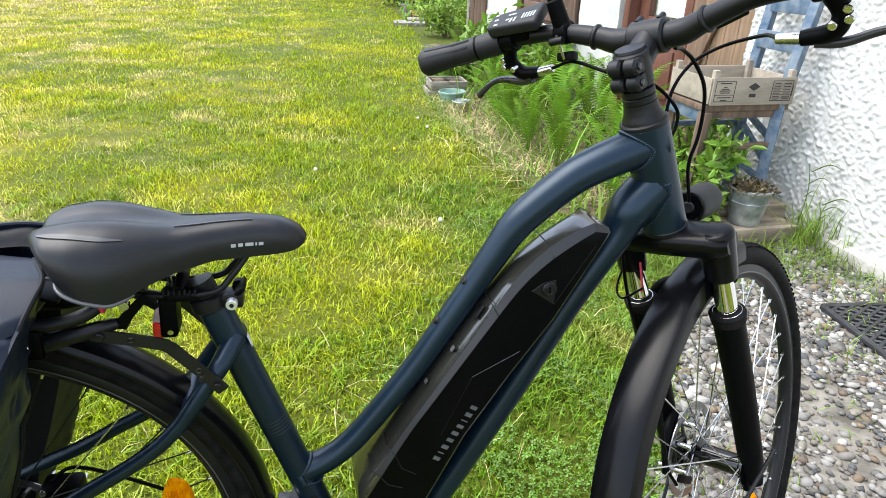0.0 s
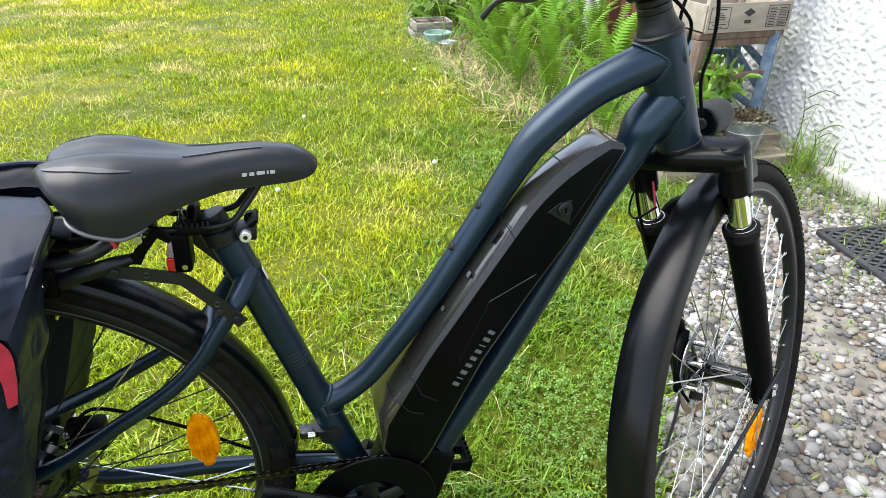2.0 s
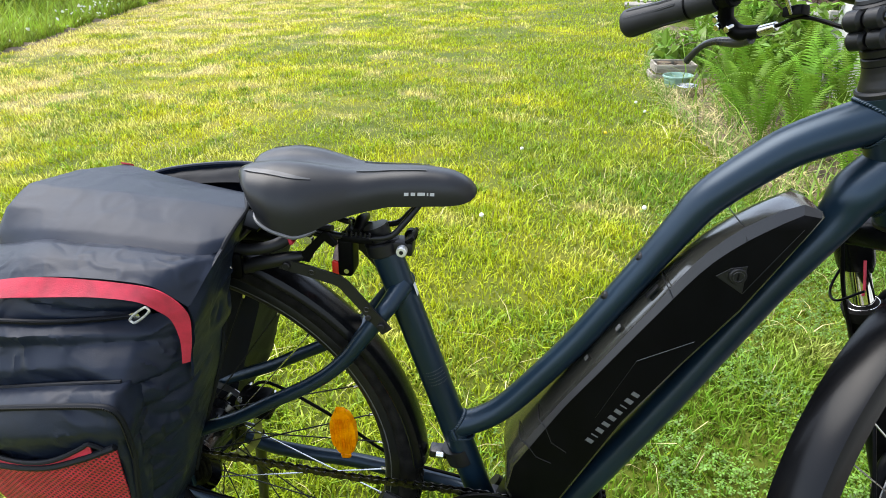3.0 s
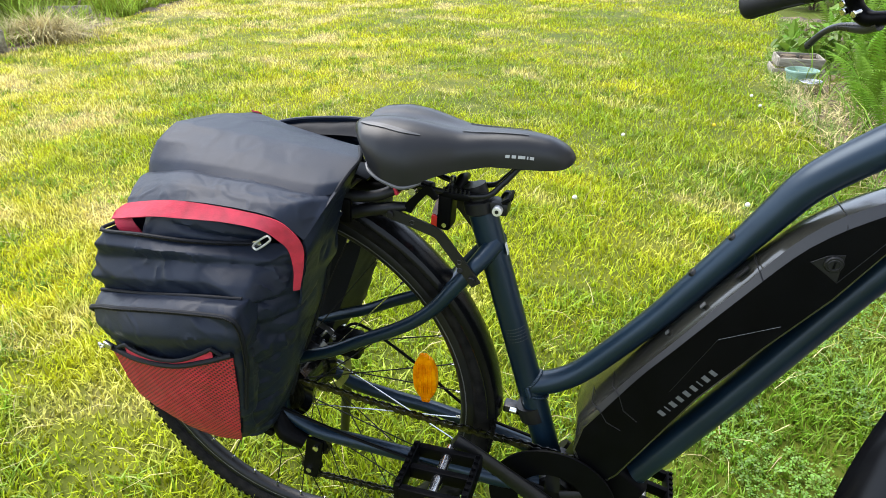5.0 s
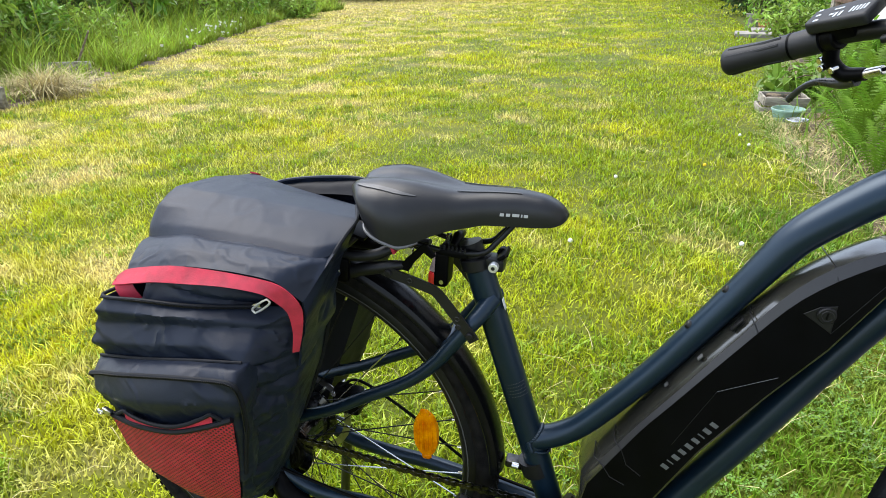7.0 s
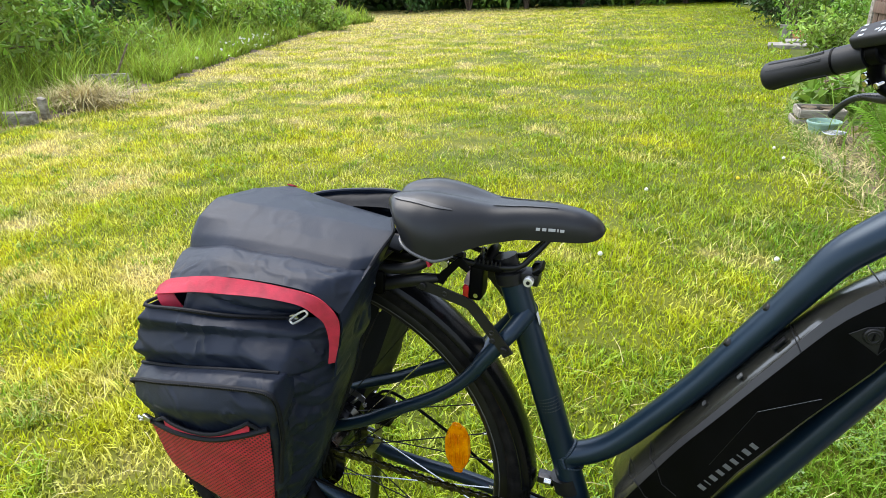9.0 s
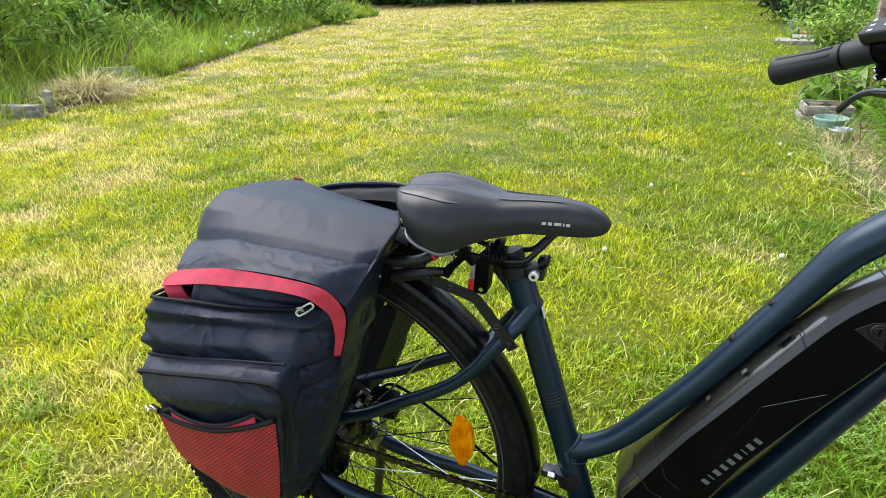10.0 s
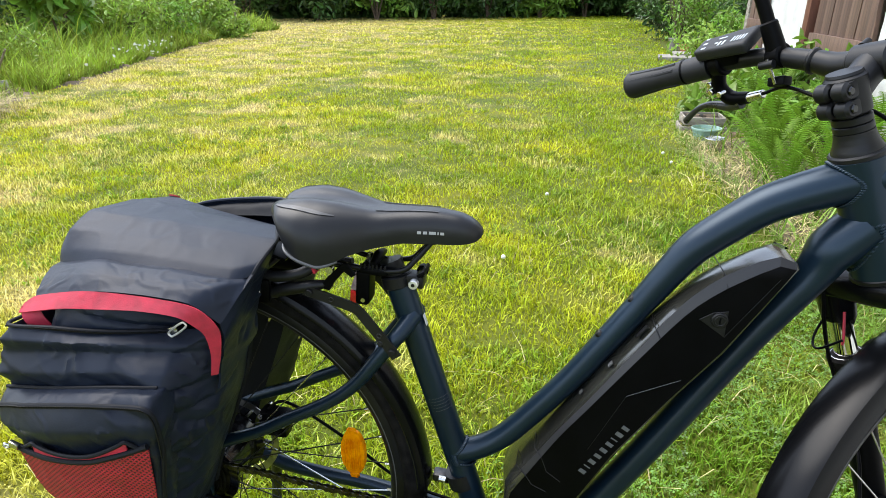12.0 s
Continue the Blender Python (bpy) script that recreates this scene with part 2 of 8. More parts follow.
def revolve(profile, centre=(0, 0, 0), n=96, a0=0.0, a1=360.0, bm=None, closed=True):
    """Turns a profile of (radius, side) about the y axis; closed: the profile is a ring."""
    bm = bm or bmesh.new()
    full = abs(a1 - a0) >= 359.9
    cnt = n if full else n + 1
    rings = []
    for i in range(cnt):
        a = radians(a0 + (a1 - a0) * i / n)
        rings.append([Vector(centre) + Vector((r * math.cos(a), y, r * math.sin(a))) for r, y in profile])
    return skin(bm, rings, closed, not full, full)


def sheet(f, nu, nv, thick=0.003, wrinkle=0.0, freq=9.0, bm=None, seed=0.0):
    """A cloth or board from f(u, v), with thickness and soft wrinkles."""
    bm = bm or bmesh.new()
    P = [[Vector(f(i / nu, j / nv)) for j in range(nv + 1)] for i in range(nu + 1)]
    N = [[None] * (nv + 1) for _ in range(nu + 1)]
    for i in range(nu + 1):
        for j in range(nv + 1):
            du = P[min(i + 1, nu)][j] - P[max(i - 1, 0)][j]
            dv = P[i][min(j + 1, nv)] - P[i][max(j - 1, 0)]
            nn = du.cross(dv)
            N[i][j] = nn.normalized() if nn.length > 1e-12 else Vector((0, 0, 1))
    A, C = [], []
    for i in range(nu + 1):
        ra, rc = [], []
        for j in range(nv + 1):
            q = P[i][j]
            w = wrinkle * (noise.noise(q * freq + Vector((seed, 0, 0))) + 0.6 * (1 - abs(noise.noise(q * freq * 2.1 + Vector((0, seed, 3))) * 2))) if wrinkle else 0
            ra.append(bm.verts.new(q + N[i][j] * (w + thick / 2)))
            rc.append(bm.verts.new(q + N[i][j] * (w - thick / 2)))
        A.append(ra), C.append(rc)
    for i in range(nu):
        for j in range(nv):
            bm.faces.new((A[i][j], A[i + 1][j], A[i + 1][j + 1], A[i][j + 1]))
            bm.faces.new((C[i][j], C[i][j + 1], C[i + 1][j + 1], C[i + 1][j]))
    for i in range(nu):
        bm.faces.new((A[i][0], C[i][0], C[i + 1][0], A[i + 1][0]))
        bm.faces.new((A[i][nv], A[i + 1][nv], C[i + 1][nv], C[i][nv]))
    for j in range(nv):
        bm.faces.new((A[0][j], A[0][j + 1], C[0][j + 1], C[0][j]))
        bm.faces.new((A[nu][j], C[nu][j], C[nu][j + 1], A[nu][j + 1]))
    return bm


def prism(outline, y0, y1, bevel=0.0, seg=3, bm=None):
    """An outline of (x, z) drawn out from y0 to y1, its edges rounded."""
    own = bmesh.new()
    skin(own, [[Vector((x, y0, z)) for x, z in outline], [Vector((x, y1, z)) for x, z in outline]])
    if bevel:
        es = [e for e in own.edges if abs(e.verts[0].co.y - e.verts[1].co.y) < 1e-6]
        bmesh.ops.bevel(own, geom=es, offset=bevel, segments=seg, affect="EDGES", profile=0.5)
    return join(bm, own)


def interp_rows(rows, q):
    """Rows of (key, values...): the values at q, smoothly between rows."""
    ks = [r[0] for r in rows]
    return [float(np.interp(q, ks, [r[c] for r in rows])) for c in range(1, len(rows[0]))]


# ---- the bicycle ----
BIKE = Matrix.Rotation(radians(-1.72), 4, "X") @ pose(0, 0, 0, 0, 3.55, 0)
bicycle = thing("bicycle", "dark navy step-through electric bicycle with turned front wheel on grass", "bicycle", BIKE)

AXLE_R = Vector((0, 0, 0.349))
BB = Vector((0.455, 0, 0.287))
HEAD = Vector((0.862, 0, 0.809))
ALPHA, STEER = radians(65.8), radians(35.5)
AX_UP = Vector((-math.cos(ALPHA), 0, math.sin(ALPHA)))
FWD = Vector((math.sin(ALPHA), 0, math.cos(ALPHA)))
TURNED = Matrix.Translation(HEAD) @ Matrix.Rotation(STEER, 4, AX_UP) @ Matrix.Translation(-HEAD)
AXLE_F = HEAD - 0.4365 * AX_UP - 0.004 * FWD + Vector((0, -0.021, 0))


def steer(bm):
    bm.transform(TURNED)
    return bm


def fp(up, fwd, left):
    """A place in the steered part: metres up the steering axis, ahead of it and to the left, before it is turned."""
    return HEAD + float(up) * AX_UP + float(fwd) * FWD + Vector((0, float(left), 0))


def frame_tubes():
    head = part("head_tube", rod(HEAD, HEAD + 0.148 * AX_UP, 0.028, 0.029, 28, edge=0.003), M_NAVY, bicycle)
    for h in (0.0, 0.148):
        part("headset_ring", rod(HEAD + (h - 0.004) * AX_UP, HEAD + (h + 0.004) * AX_UP, 0.0292, n=28, edge=0.002), M_MATT, head)
    top = [(0.826, 0, 0.922), (0.792, 0, 0.909), (0.734, 0, 0.881), (0.700, 0, 0.855), (0.667, 0, 0.824), (0.650, 0, 0.803), (0.633, 0, 0.773), (0.610, 0, 0.731), (0.570, 0, 0.660), (0.540, 0, 0.608), (0.500, 0, 0.548), (0.460, 0, 0.494), (0.428, 0, 0.466), (0.396, 0, 0.450)]
    tt = part("top_tube", tube(top, [0.0265, 0.0245, 0.0225, 0.0215, 0.021, 0.020, 0.0185, 0.017, 0.0165, 0.0162, 0.0162, 0.0165, 0.017, 0.0175], 26, 6, 1.06), M_NAVY, bicycle)
    for x, z in ((0.593, 0.737), (0.561, 0.682)):
        d = Vector((-0.88, 0, 0.47))
        p = Vector((x, -0.004, z)) - 0.006 * d
        part("cable_guide_bolt", rod(p - 0.004 * d, p + 0.006 * d, 0.0068, 0.0055, 14, edge=0.0015), M_MATT, tt)
    weld(tt, Vector((0.814, 0, 0.9175)), Vector((0.055, 0, 0.022)), 0.0275)
    dt = part("down_tube", tube([(0.832, 0, 0.866), (0.806, 0, 0.832), (0.793, 0, 0.798), (0.744, 0, 0.704), (0.657, 0, 0.519), (0.558, 0, 0.326), (0.531, 0, 0.28)], [0.0275, 0.0265, 0.0215, 0.0195, 0.0195, 0.020, 0.021], 22, 6, 1.15), M_NAVY, bicycle)
    weld(dt, Vector((0.838, 0, 0.867)), Vector((0.032, 0, 0.043)), 0.0295)
    st = part("seat_tube", rod(BB + Vector((-0.01, 0, 0.02)), (0.288, 0, 0.722), 0.0195, n=22), M_NAVY, bicycle)
    bmw = bmesh.new()
    for i in range(18):
        for j in range(5):
            q = Vector((0.288, 0, 0.722)).lerp(BB, 0.405 + 0.011 * j)
            a = radians(-60 + 7 * i + (3.5 if j % 2 else 0))
            t = (BB - Vector((0.288, 0, 0.722))).normalized()
            u = Vector((0, -1, 0))
            w = t.cross(u)
            o = math.cos(a) * u + math.sin(a) * w
            rod(q + o * 0.0190, q + o * 0.0197, 0.00055, n=5, bm=bmw)
    part("dotted_print", bmw, M_PIPE, st)
    part("sticker", box((0.001, 0.008, 0.016), bevel=0.0003, m=Matrix.Translation((0.333, -0.006, 0.663)) @ Matrix.Rotation(radians(-20), 4, "Y")), M_LETTER, st, "small white rating sticker")
    weld(tt, Vector((0.393, 0, 0.446)), Vector((-0.05, 0, -0.022)), 0.0215, 0.0195, Vector((-0.93, 0, -0.36)))
    part("bottom_bracket_shell", rod(BB + Vector((0, -0.037, 0)), BB + Vector((0, 0.037, 0)), 0.027, n=24, edge=0.004), M_MATT, bicycle)
    part("motor_mount", prism([(0.44, 0.25), (0.56, 0.24), (0.585, 0.33), (0.52, 0.372), (0.475, 0.36)], -0.028, 0.028, 0.008), M_BLACK, bicycle)
    for s in (-1, 1):
        stay = [(0.317, 0.006 * s, 0.668), (0.307, 0.024 * s, 0.654), (0.297, 0.038 * s, 0.641), (0.272, 0.046 * s, 0.604), (0.254, 0.049 * s, 0.577), (0.227, 0.051 * s, 0.548), (0.194, 0.053 * s, 0.523), (0.150, 0.056 * s, 0.496), (0.105, 0.060 * s, 0.467), (0.052, 0.063 * s, 0.440), (0.006, 0.067 * s, 0.414)]
        ss = part("seat_stay", tube(stay, [0.0130, 0.0125, 0.0112, 0.0102, 0.0098, 0.0096, 0.0095, 0.0094, 0.0093, 0.0092, 0.009], 18, 6), M_NAVY, bicycle)
        part("mudguard_bolt", rod((0.283, 0.040 * s, 0.640), (0.283, 0.055 * s, 0.642), 0.004, n=12, edge=0.001), M_MATT, ss)
        part("chain_stay", tube([(0.43, 0.03 * s, 0.290), (0.38, 0.045 * s, 0.293), (0.24, 0.057 * s, 0.300), (0.158, 0.06 * s, 0.299), (0.07, 0.065 * s, 0.303), (0.0, 0.068 * s, 0.335)], [0.015, 0.013, 0.0125, 0.0125, 0.012, 0.010], 16, 6, 0.9), M_NAVY, bicycle)
        part("dropout", prism([(-0.02, 0.335), (0.0, 0.325), (0.03, 0.318), (0.022, 0.37), (0.018, 0.418), (-0.010, 0.412)], 0.0655 * s - 0.004, 0.0655 * s + 0.004, 0.001), M_NAVY, bicycle)
    part("stay_bridge", rod((0.262, -0.046, 0.59), (0.262, 0.046, 0.59), 0.008), M_NAVY, bicycle)


def weld(parent, at, d, r, big=0.0285, axis=None):
    """A beaded weld where a tube of radius r meets a thicker tube round the given axis."""
    d, f = d.normalized(), FWD if axis is None else axis
    perp = d.cross(Vector((0, 1, 0)))
    bm = bmesh.new()
    n = 64
    for i in range(n):
        a = 2 * math.pi * i / n
        y, v = r * math.cos(a), r * math.sin(a)
        q = math.sqrt(max(0.0, big * big - y * y))
        k = (q + v * perp.dot(f)) / d.dot(f)
        o = at - d * (k - 0.0004) + perp * v * 0.955 + Vector((0, y * 0.955, 0))
        bmesh.ops.create_uvsphere(bm, u_segments=7, v_segments=5, radius=0.0034, matrix=Matrix.Translation(o) @ d.to_track_quat("Z", "Y").to_matrix().to_4x4() @ Matrix.Diagonal((0.62, 0.62, 1.45, 1)))
    part("weld_bead", bm, M_NAVY, parent)


def seat():
    # saddle: sections from tail to nose: x, half width, top, rim height
    rows = [(0.117, 0.022, 0.803, 0.775), (0.124, 0.050, 0.814, 0.773), (0.14, 0.071, 0.820, 0.769), (0.17, 0.080, 0.826, 0.759), (0.2, 0.078, 0.826, 0.752), (0.215, 0.072, 0.825, 0.753), (0.235, 0.061, 0.823, 0.763), (0.26, 0.047, 0.821, 0.771), (0.3, 0.033, 0.822, 0.780), (0.34, 0.027, 0.822, 0.782), (0.37, 0.0240, 0.8190, 0.784), (0.385, 0.0205, 0.8135, 0.786), (0.394, 0.0155, 0.8075, 0.789), (0.399, 0.0090, 0.8020, 0.793), (0.4005, 0.0030, 0.7985, 0.796)]
    rings = []
    xs = np.r_[np.linspace(0.117, 0.15, 7), np.linspace(0.158, 0.36, 26), 0.366, 0.372, 0.378, 0.383, 0.388, 0.392, 0.395, 0.3975, 0.399, 0.4001, 0.4005]
    for x in xs:
        hw, top, rim = interp_rows(rows, x)
        groove = 0.011 * math.exp(-((x - 0.165) / 0.085) ** 2)
        sag = 0.004 * math.exp(-((x - 0.27) / 0.05) ** 2)
        ring = []
        for j in range(33):
            a = math.pi * j / 32
            c, s = math.cos(a), math.sin(a)
            y = hw * math.copysign(abs(c) ** 0.72, c)
            z = rim + (top - sag - rim) * abs(s) ** 0.62
            z -= groove * math.exp(-(y / 0.019) ** 2)
            tuck = 0.034 * math.exp(-(x - 0.117) / 0.035) * min(1.0, max(0.0, (top - z) / (top - rim))) ** 1.4
            ring.append(Vector((x + tuck, y * (1 - 2.2 * tuck), z)))
        tuck = 0.034 * math.exp(-(x - 0.117) / 0.035)
        for j in range(1, 12):
            t = 1 - 2 * j / 12
            ring.append(Vector((x + tuck, hw * 0.96 * -t * (1 - 2.2 * tuck), rim + 0.004)))
        rings.append(ring)
    sad = part("saddle", skin(bmesh.new(), rings), M_SADDLE, bicycle, "soft black vinyl saddle with grey piping", 60)

    def on_top(x, f, lift=0.0008):
        hw, top, rim = interp_rows(rows, x)
        sag = 0.004 * math.exp(-((x - 0.27) / 0.05) ** 2)
        groove = 0.011 * math.exp(-((x - 0.165) / 0.085) ** 2)
        a = math.pi * f
        c, s = math.cos(a), math.sin(a)
        y = hw * math.copysign(abs(c) ** 0.72, c)
        return Vector((x, y, rim + (top - sag - rim) * abs(s) ** 0.62 - groove * math.exp(-(y / 0.019) ** 2) + lift))

    # grey flashes on the wings and the flanks of the nose
    for f0 in (0.30, 0.70):
        d = 0.05 if f0 < 0.5 else -0.05
        def flash(u, v, f0=f0, d=d):
            x = 0.138 + 0.080 * u
            w = 0.55 * min(1.0, 0.35 + 4 * u) * min(1.0, 0.25 + 2.2 * (1 - u))
            return on_top(x, f0 - d * (u - 0.3) * 0.9 + (v - 0.5) * 0.062 * w)
        part("grey_flash", sheet(flash, 16, 3, 0.0008), M_SADDLE_GREY, sad)
        g0 = 0.405 if f0 < 0.5 else 0.595
        def stripe(u, v, g0=g0):
            return on_top(0.262 + 0.080 * u, g0 + (v - 0.5) * 0.030 * (0.3 + u * (1.3 - u)))
        part("grey_stripe", sheet(stripe, 12, 2, 0.0008), M_SADDLE_GREY, sad)
    # print on the flank: plain bars
    bm = bmesh.new()
    for i, w in enumerate((0.005, 0.005, 0.0085, 0.0018, 0.005)):
        x0 = 0.320 + sum((0.0075, 0.0075, 0.0105, 0.0035, 0.0075)[:i])
        sheet(lambda u, v, x0=x0, w=w: on_top(x0 + w * u, 0.920 + 0.026 * (1 - v), 0.0004) + Vector((0, -0.0006, 0)), 3, 3, 0.0006, bm=bm)
    part("brand_print", bm, M_PRINT2, sad)
    # grey rim piping round the tail
    half = [(0.226, 0.064, 0.757), (0.214, 0.072, 0.752), (0.2, 0.0775, 0.751), (0.172, 0.077, 0.759), (0.155, 0.064, 0.767), (0.150, 0.03, 0.772)]
    pip = [(x, -y, z) for x, y, z in half] + [(0.150, 0, 0.773)] + half[::-1]
    part("piping", tube(pip, 0.0022, 8, 6), M_PIPE, sad)
    shell = [[Vector((x, y, z)) for y, z in ((-h, r), (-h * 0.8, r - 0.006), (0, r - 0.008), (h * 0.8, r - 0.006), (h, r))] for x, h, r in ((0.15, 0.05, 0.774), (0.17, 0.062, 0.767), (0.2, 0.062, 0.762), (0.25, 0.042, 0.774), (0.3, 0.028, 0.784), (0.34, 0.022, 0.784), (0.375, 0.016, 0.790))]
    part("saddle_base", skin(bmesh.new(), shell), M_BLACK, sad)
    for s in (-1, 1):
        part("saddle_rail", tube([(0.165, 0.04 * s, 0.752), (0.2, 0.03 * s, 0.742), (0.245, 0.022 * s, 0.733), (0.298, 0.022 * s, 0.737), (0.318, 0.018 * s, 0.755), (0.336, 0.010 * s, 0.779)], 0.0038, 10, 6), M_MATT, sad)
    post = part("seat_post", rod((0.291, 0, 0.712), (0.279, 0, 0.742), 0.0155, n=20), M_MATT, bicycle)
    part("rail_clamp", box((0.040, 0.052, 0.009), (0.262, 0, 0.731), 0.003), M_BLACK, post)
    part("rail_clamp_top", tube([(0.262, -0.026, 0.742), (0.262, 0, 0.746), (0.262, 0.026, 0.742)], [0.0048, 0.0075, 0.0048], 12, 4), M_BLACK, post)
    for k in range(7):
        part("clamp_tooth", box((0.0022, 0.003, 0.006), (0.246 + 0.0055 * k, -0.0275, 0.7395), 0.0006, seg=1), M_MATT, post)
    part("clamp_bolt", rod((0.250, 0, 0.722), (0.250, 0, 0.748), 0.004), M_STEEL, post)
    col = part("seat_clamp", rod((0.2915, 0, 0.706), (0.2865, 0, 0.724), 0.0215, n=24, edge=0.002), M_MATT, bicycle)
    part("quick_release_nut", rod((0.316, -0.022, 0.7185), (0.316, -0.012, 0.7185), 0.0066, 0.0066, 16, edge=0.001), M_NICKEL, col, "bright steel quick release nut")
    part("nut_recess", rod((0.316, -0.0224, 0.7185), (0.316, -0.0214, 0.7185), 0.0028, n=6), M_MATT, col)
    part("quick_release_lug", box((0.024, 0.026, 0.017), (0.316, 0, 0.7185), 0.003), M_MATT, col)
    part("quick_release_lever", box((0.012, 0.034, 0.0055), bevel=0.0015, m=Matrix.Translation((0.325, 0.0, 0.7325)) @ Matrix.Rotation(radians(-38), 4, "Y")), M_BLACK, col)
    part("lever_cam", rod((0.322, 0.008, 0.728), (0.322, 0.018, 0.728), 0.008, n=14, edge=0.001), M_BLACK, col)


def battery():
    bevel = [(0.464, 0.438), (0.475, 0.462), (0.500, 0.503), (0.520, 0.538), (0.561, 0.609), (0.603, 0.685), (0.646, 0.754), (0.681, 0.791), (0.714, 0.815), (0.736, 0.8265), (0.750, 0.8285), (0.7585, 0.8225)]
    flank = [(0.478, 0.432), (0.488, 0.452), (0.509, 0.495), (0.534, 0.544), (0.561, 0.589), (0.613, 0.677), (0.655, 0.745), (0.687, 0.780), (0.719, 0.805), (0.738, 0.818), (0.750, 0.8215), (0.7575, 0.817)]
    under = [(0.760, 0.818), (0.748, 0.792), (0.705, 0.700), (0.658, 0.622), (0.606, 0.528), (0.567, 0.436), (0.537, 0.365), (0.524, 0.346), (0.490, 0.354), (0.470, 0.390)]
    nrm = Vector((-0.866, 0, 0.5))

    def upper(k):
        return resample([(x, 0, z) for x, z in k], 26)
    B, F, U = upper(bevel), upper(flank), [(x, 0, z) for x, z in under]
    # the back of the case slopes down to a narrow bevel, wider towards the head
    slope = [0.5 * min(1.0, max(0.0, (21 - i) / 6)) for i in range(26)]
    E = [b.lerp(f, k) for b, f, k in zip(B, F, slope)]
    G = [b.lerp(f, k * 0.45) for b, f, k in zip(B, F, slope)]

    def top(lift, drop):
        # flat along the lower case, rounded off towards the head
        ease = [min(1.0, max(0.0, (i - 10) / 8)) * min(1.0, 0.55 + (25 - i) / 8) for i in range(26)]
        return [p + nrm * (lift + drop * e * e * (3 - 2 * e)) for p, e in zip(B, ease)]
    rings = [[Vector((p[0], y, p[2])) for p in line + U] for y, line in ((-0.0462, F), (-0.0405, E), (-0.022, G), (-0.004, top(0.0015, -0.002)), (0.010, top(0.0015, -0.007)), (0.022, top(0.001, -0.014)), (0.036, top(0.0, -0.023)), (0.0462, top(-0.006, -0.028)))]
    bat = part("battery", skin(bmesh.new(), rings), M_CASE, bicycle, "glossy black plastic battery case", 48)
    # satin bevel along the case and matt cover on the flank
    strip = [[Vector((f.x, -0.0468, f.z)), Vector((b.x, -0.0410, b.z)) + nrm * 0.0007, Vector((b.x, -0.0395, b.z)) - nrm * 0.001, Vector((f.x, -0.0452, f.z)) - nrm * 0.001] for f, b in zip(F[2:], E[2:])]
    part("case_bevel", skin(bmesh.new(), strip), M_BEVEL, bat, "satin bevelled edge of the case", 20)
    plate = [(p.x, p.z) for p in F] + [(0.750, 0.80), (0.703, 0.702), (0.655, 0.622), (0.603, 0.528), (0.564, 0.436), (0.535, 0.367), (0.523, 0.350), (0.492, 0.358), (0.473, 0.392)]
    part("side_cover", prism(plate, -0.0474, -0.0455, 0.0006, 2), M_BLACK, bat, "satin black side cover")
    lock = part("lock_recess", prism([(0.669, 0.741), (0.683, 0.752), (0.699, 0.756), (0.701, 0.722)], -0.0480, -0.0470, 0.0004, 1), M_MATT, bat)
    part("key_lock", rod((0.691, -0.0515, 0.744), (0.691, -0.046, 0.744), 0.0095, n=20, edge=0.0012), M_MATT, lock, "round black key lock")
    part("key_ring", revolve_at((0.691, -0.0516, 0.744), (0, 1, 0), 0.0058, 0.0007, 20), M_MATT, lock)
    part("key_slot", box((0.002, 0.001, 0.008), (0.691, -0.0517, 0.744), 0.0002), M_BLACK, lock)
    # lettering as nine plain bars along the case
    a, b = Vector((0.5715, 0, 0.488)), Vector((0.619, 0, 0.574))
    t = (b - a).normalized()
    up = Vector((-t.z, 0, t.x))
    L = (b - a).length
    x = 0.0
    bm = bmesh.new()
    for w in (0.0050, 0.0014, 0.0052, 0.0046, 0.0050, 0.0046, 0.0014, 0.0052, 0.0046):
        w *= L / 0.0855
        c = a + t * (x + w / 2) + up * 0.004
        m = Matrix.Translation((c.x, -0.0476, c.z)) @ Matrix(((t.x, 0, up.x, 0), (0, 1, 0, 0), (t.z, 0, up.z, 0), (0, 0, 0, 1)))
        box((w, 0.0006, 0.0098), m=m, bm=bm)
        x += w + 0.0058 * L / 0.0855
    part("brand_print", bm, M_PRINT, bat, "grey printed bars of lettering")
    for p, q, mat in (((0.665, 0.655), (0.606, 0.620), M_PRINT), ((0.606, 0.620), (0.571, 0.529), M_SADDLE), ((0.744, 0.803), (0.701, 0.722), M_SADDLE)):
        part("trim_line", rod((p[0], -0.0474, p[1]), (q[0], -0.0474, q[1]), 0.00032, n=6), mat, bat)
    # seams across the back of the case
    for k, drop in ((21, 0.0), (16, 0.0), (4, 0.05), (2, 0.03)):
        f, b = F[k], B[k]
        seam = [Vector((b.x, 0.03, b.z)) + nrm * 0.0008, Vector((b.x, -0.0385, b.z)) + nrm * 0.0008, Vector((f.x, -0.0472, f.z))]
        if drop:
            seam += [Vector((f.x + 0.010, -0.0475, f.z - drop * 0.45)), Vector((f.x + 0.03, -0.0475, f.z - drop * 0.7))]
        part("case_seam", tube(seam, 0.0007, 5, 1), M_MATT, bat)
    # small window and contacts on the glossy back
    for k, y, w in ((15, -0.026, 0.020), (12, -0.026, 0.008), (9, -0.018, 0.006)):
        m = Matrix.Translation(Vector((B[k].x, y, B[k].z)) + nrm * 0.0012) @ Matrix.Rotation(radians(-60), 4, "Y")
        part("charge_button", box((w, 0.007, 0.002), bevel=0.0008, m=m), M_PIPE if w < 0.01 else M_MATT, bat)
    part("mount_rail", prism([(0.72, 0.775), (0.735, 0.765), (0.555, 0.385), (0.54, 0.395)], -0.02, 0.02, 0.003), M_BLACK, bicycle)


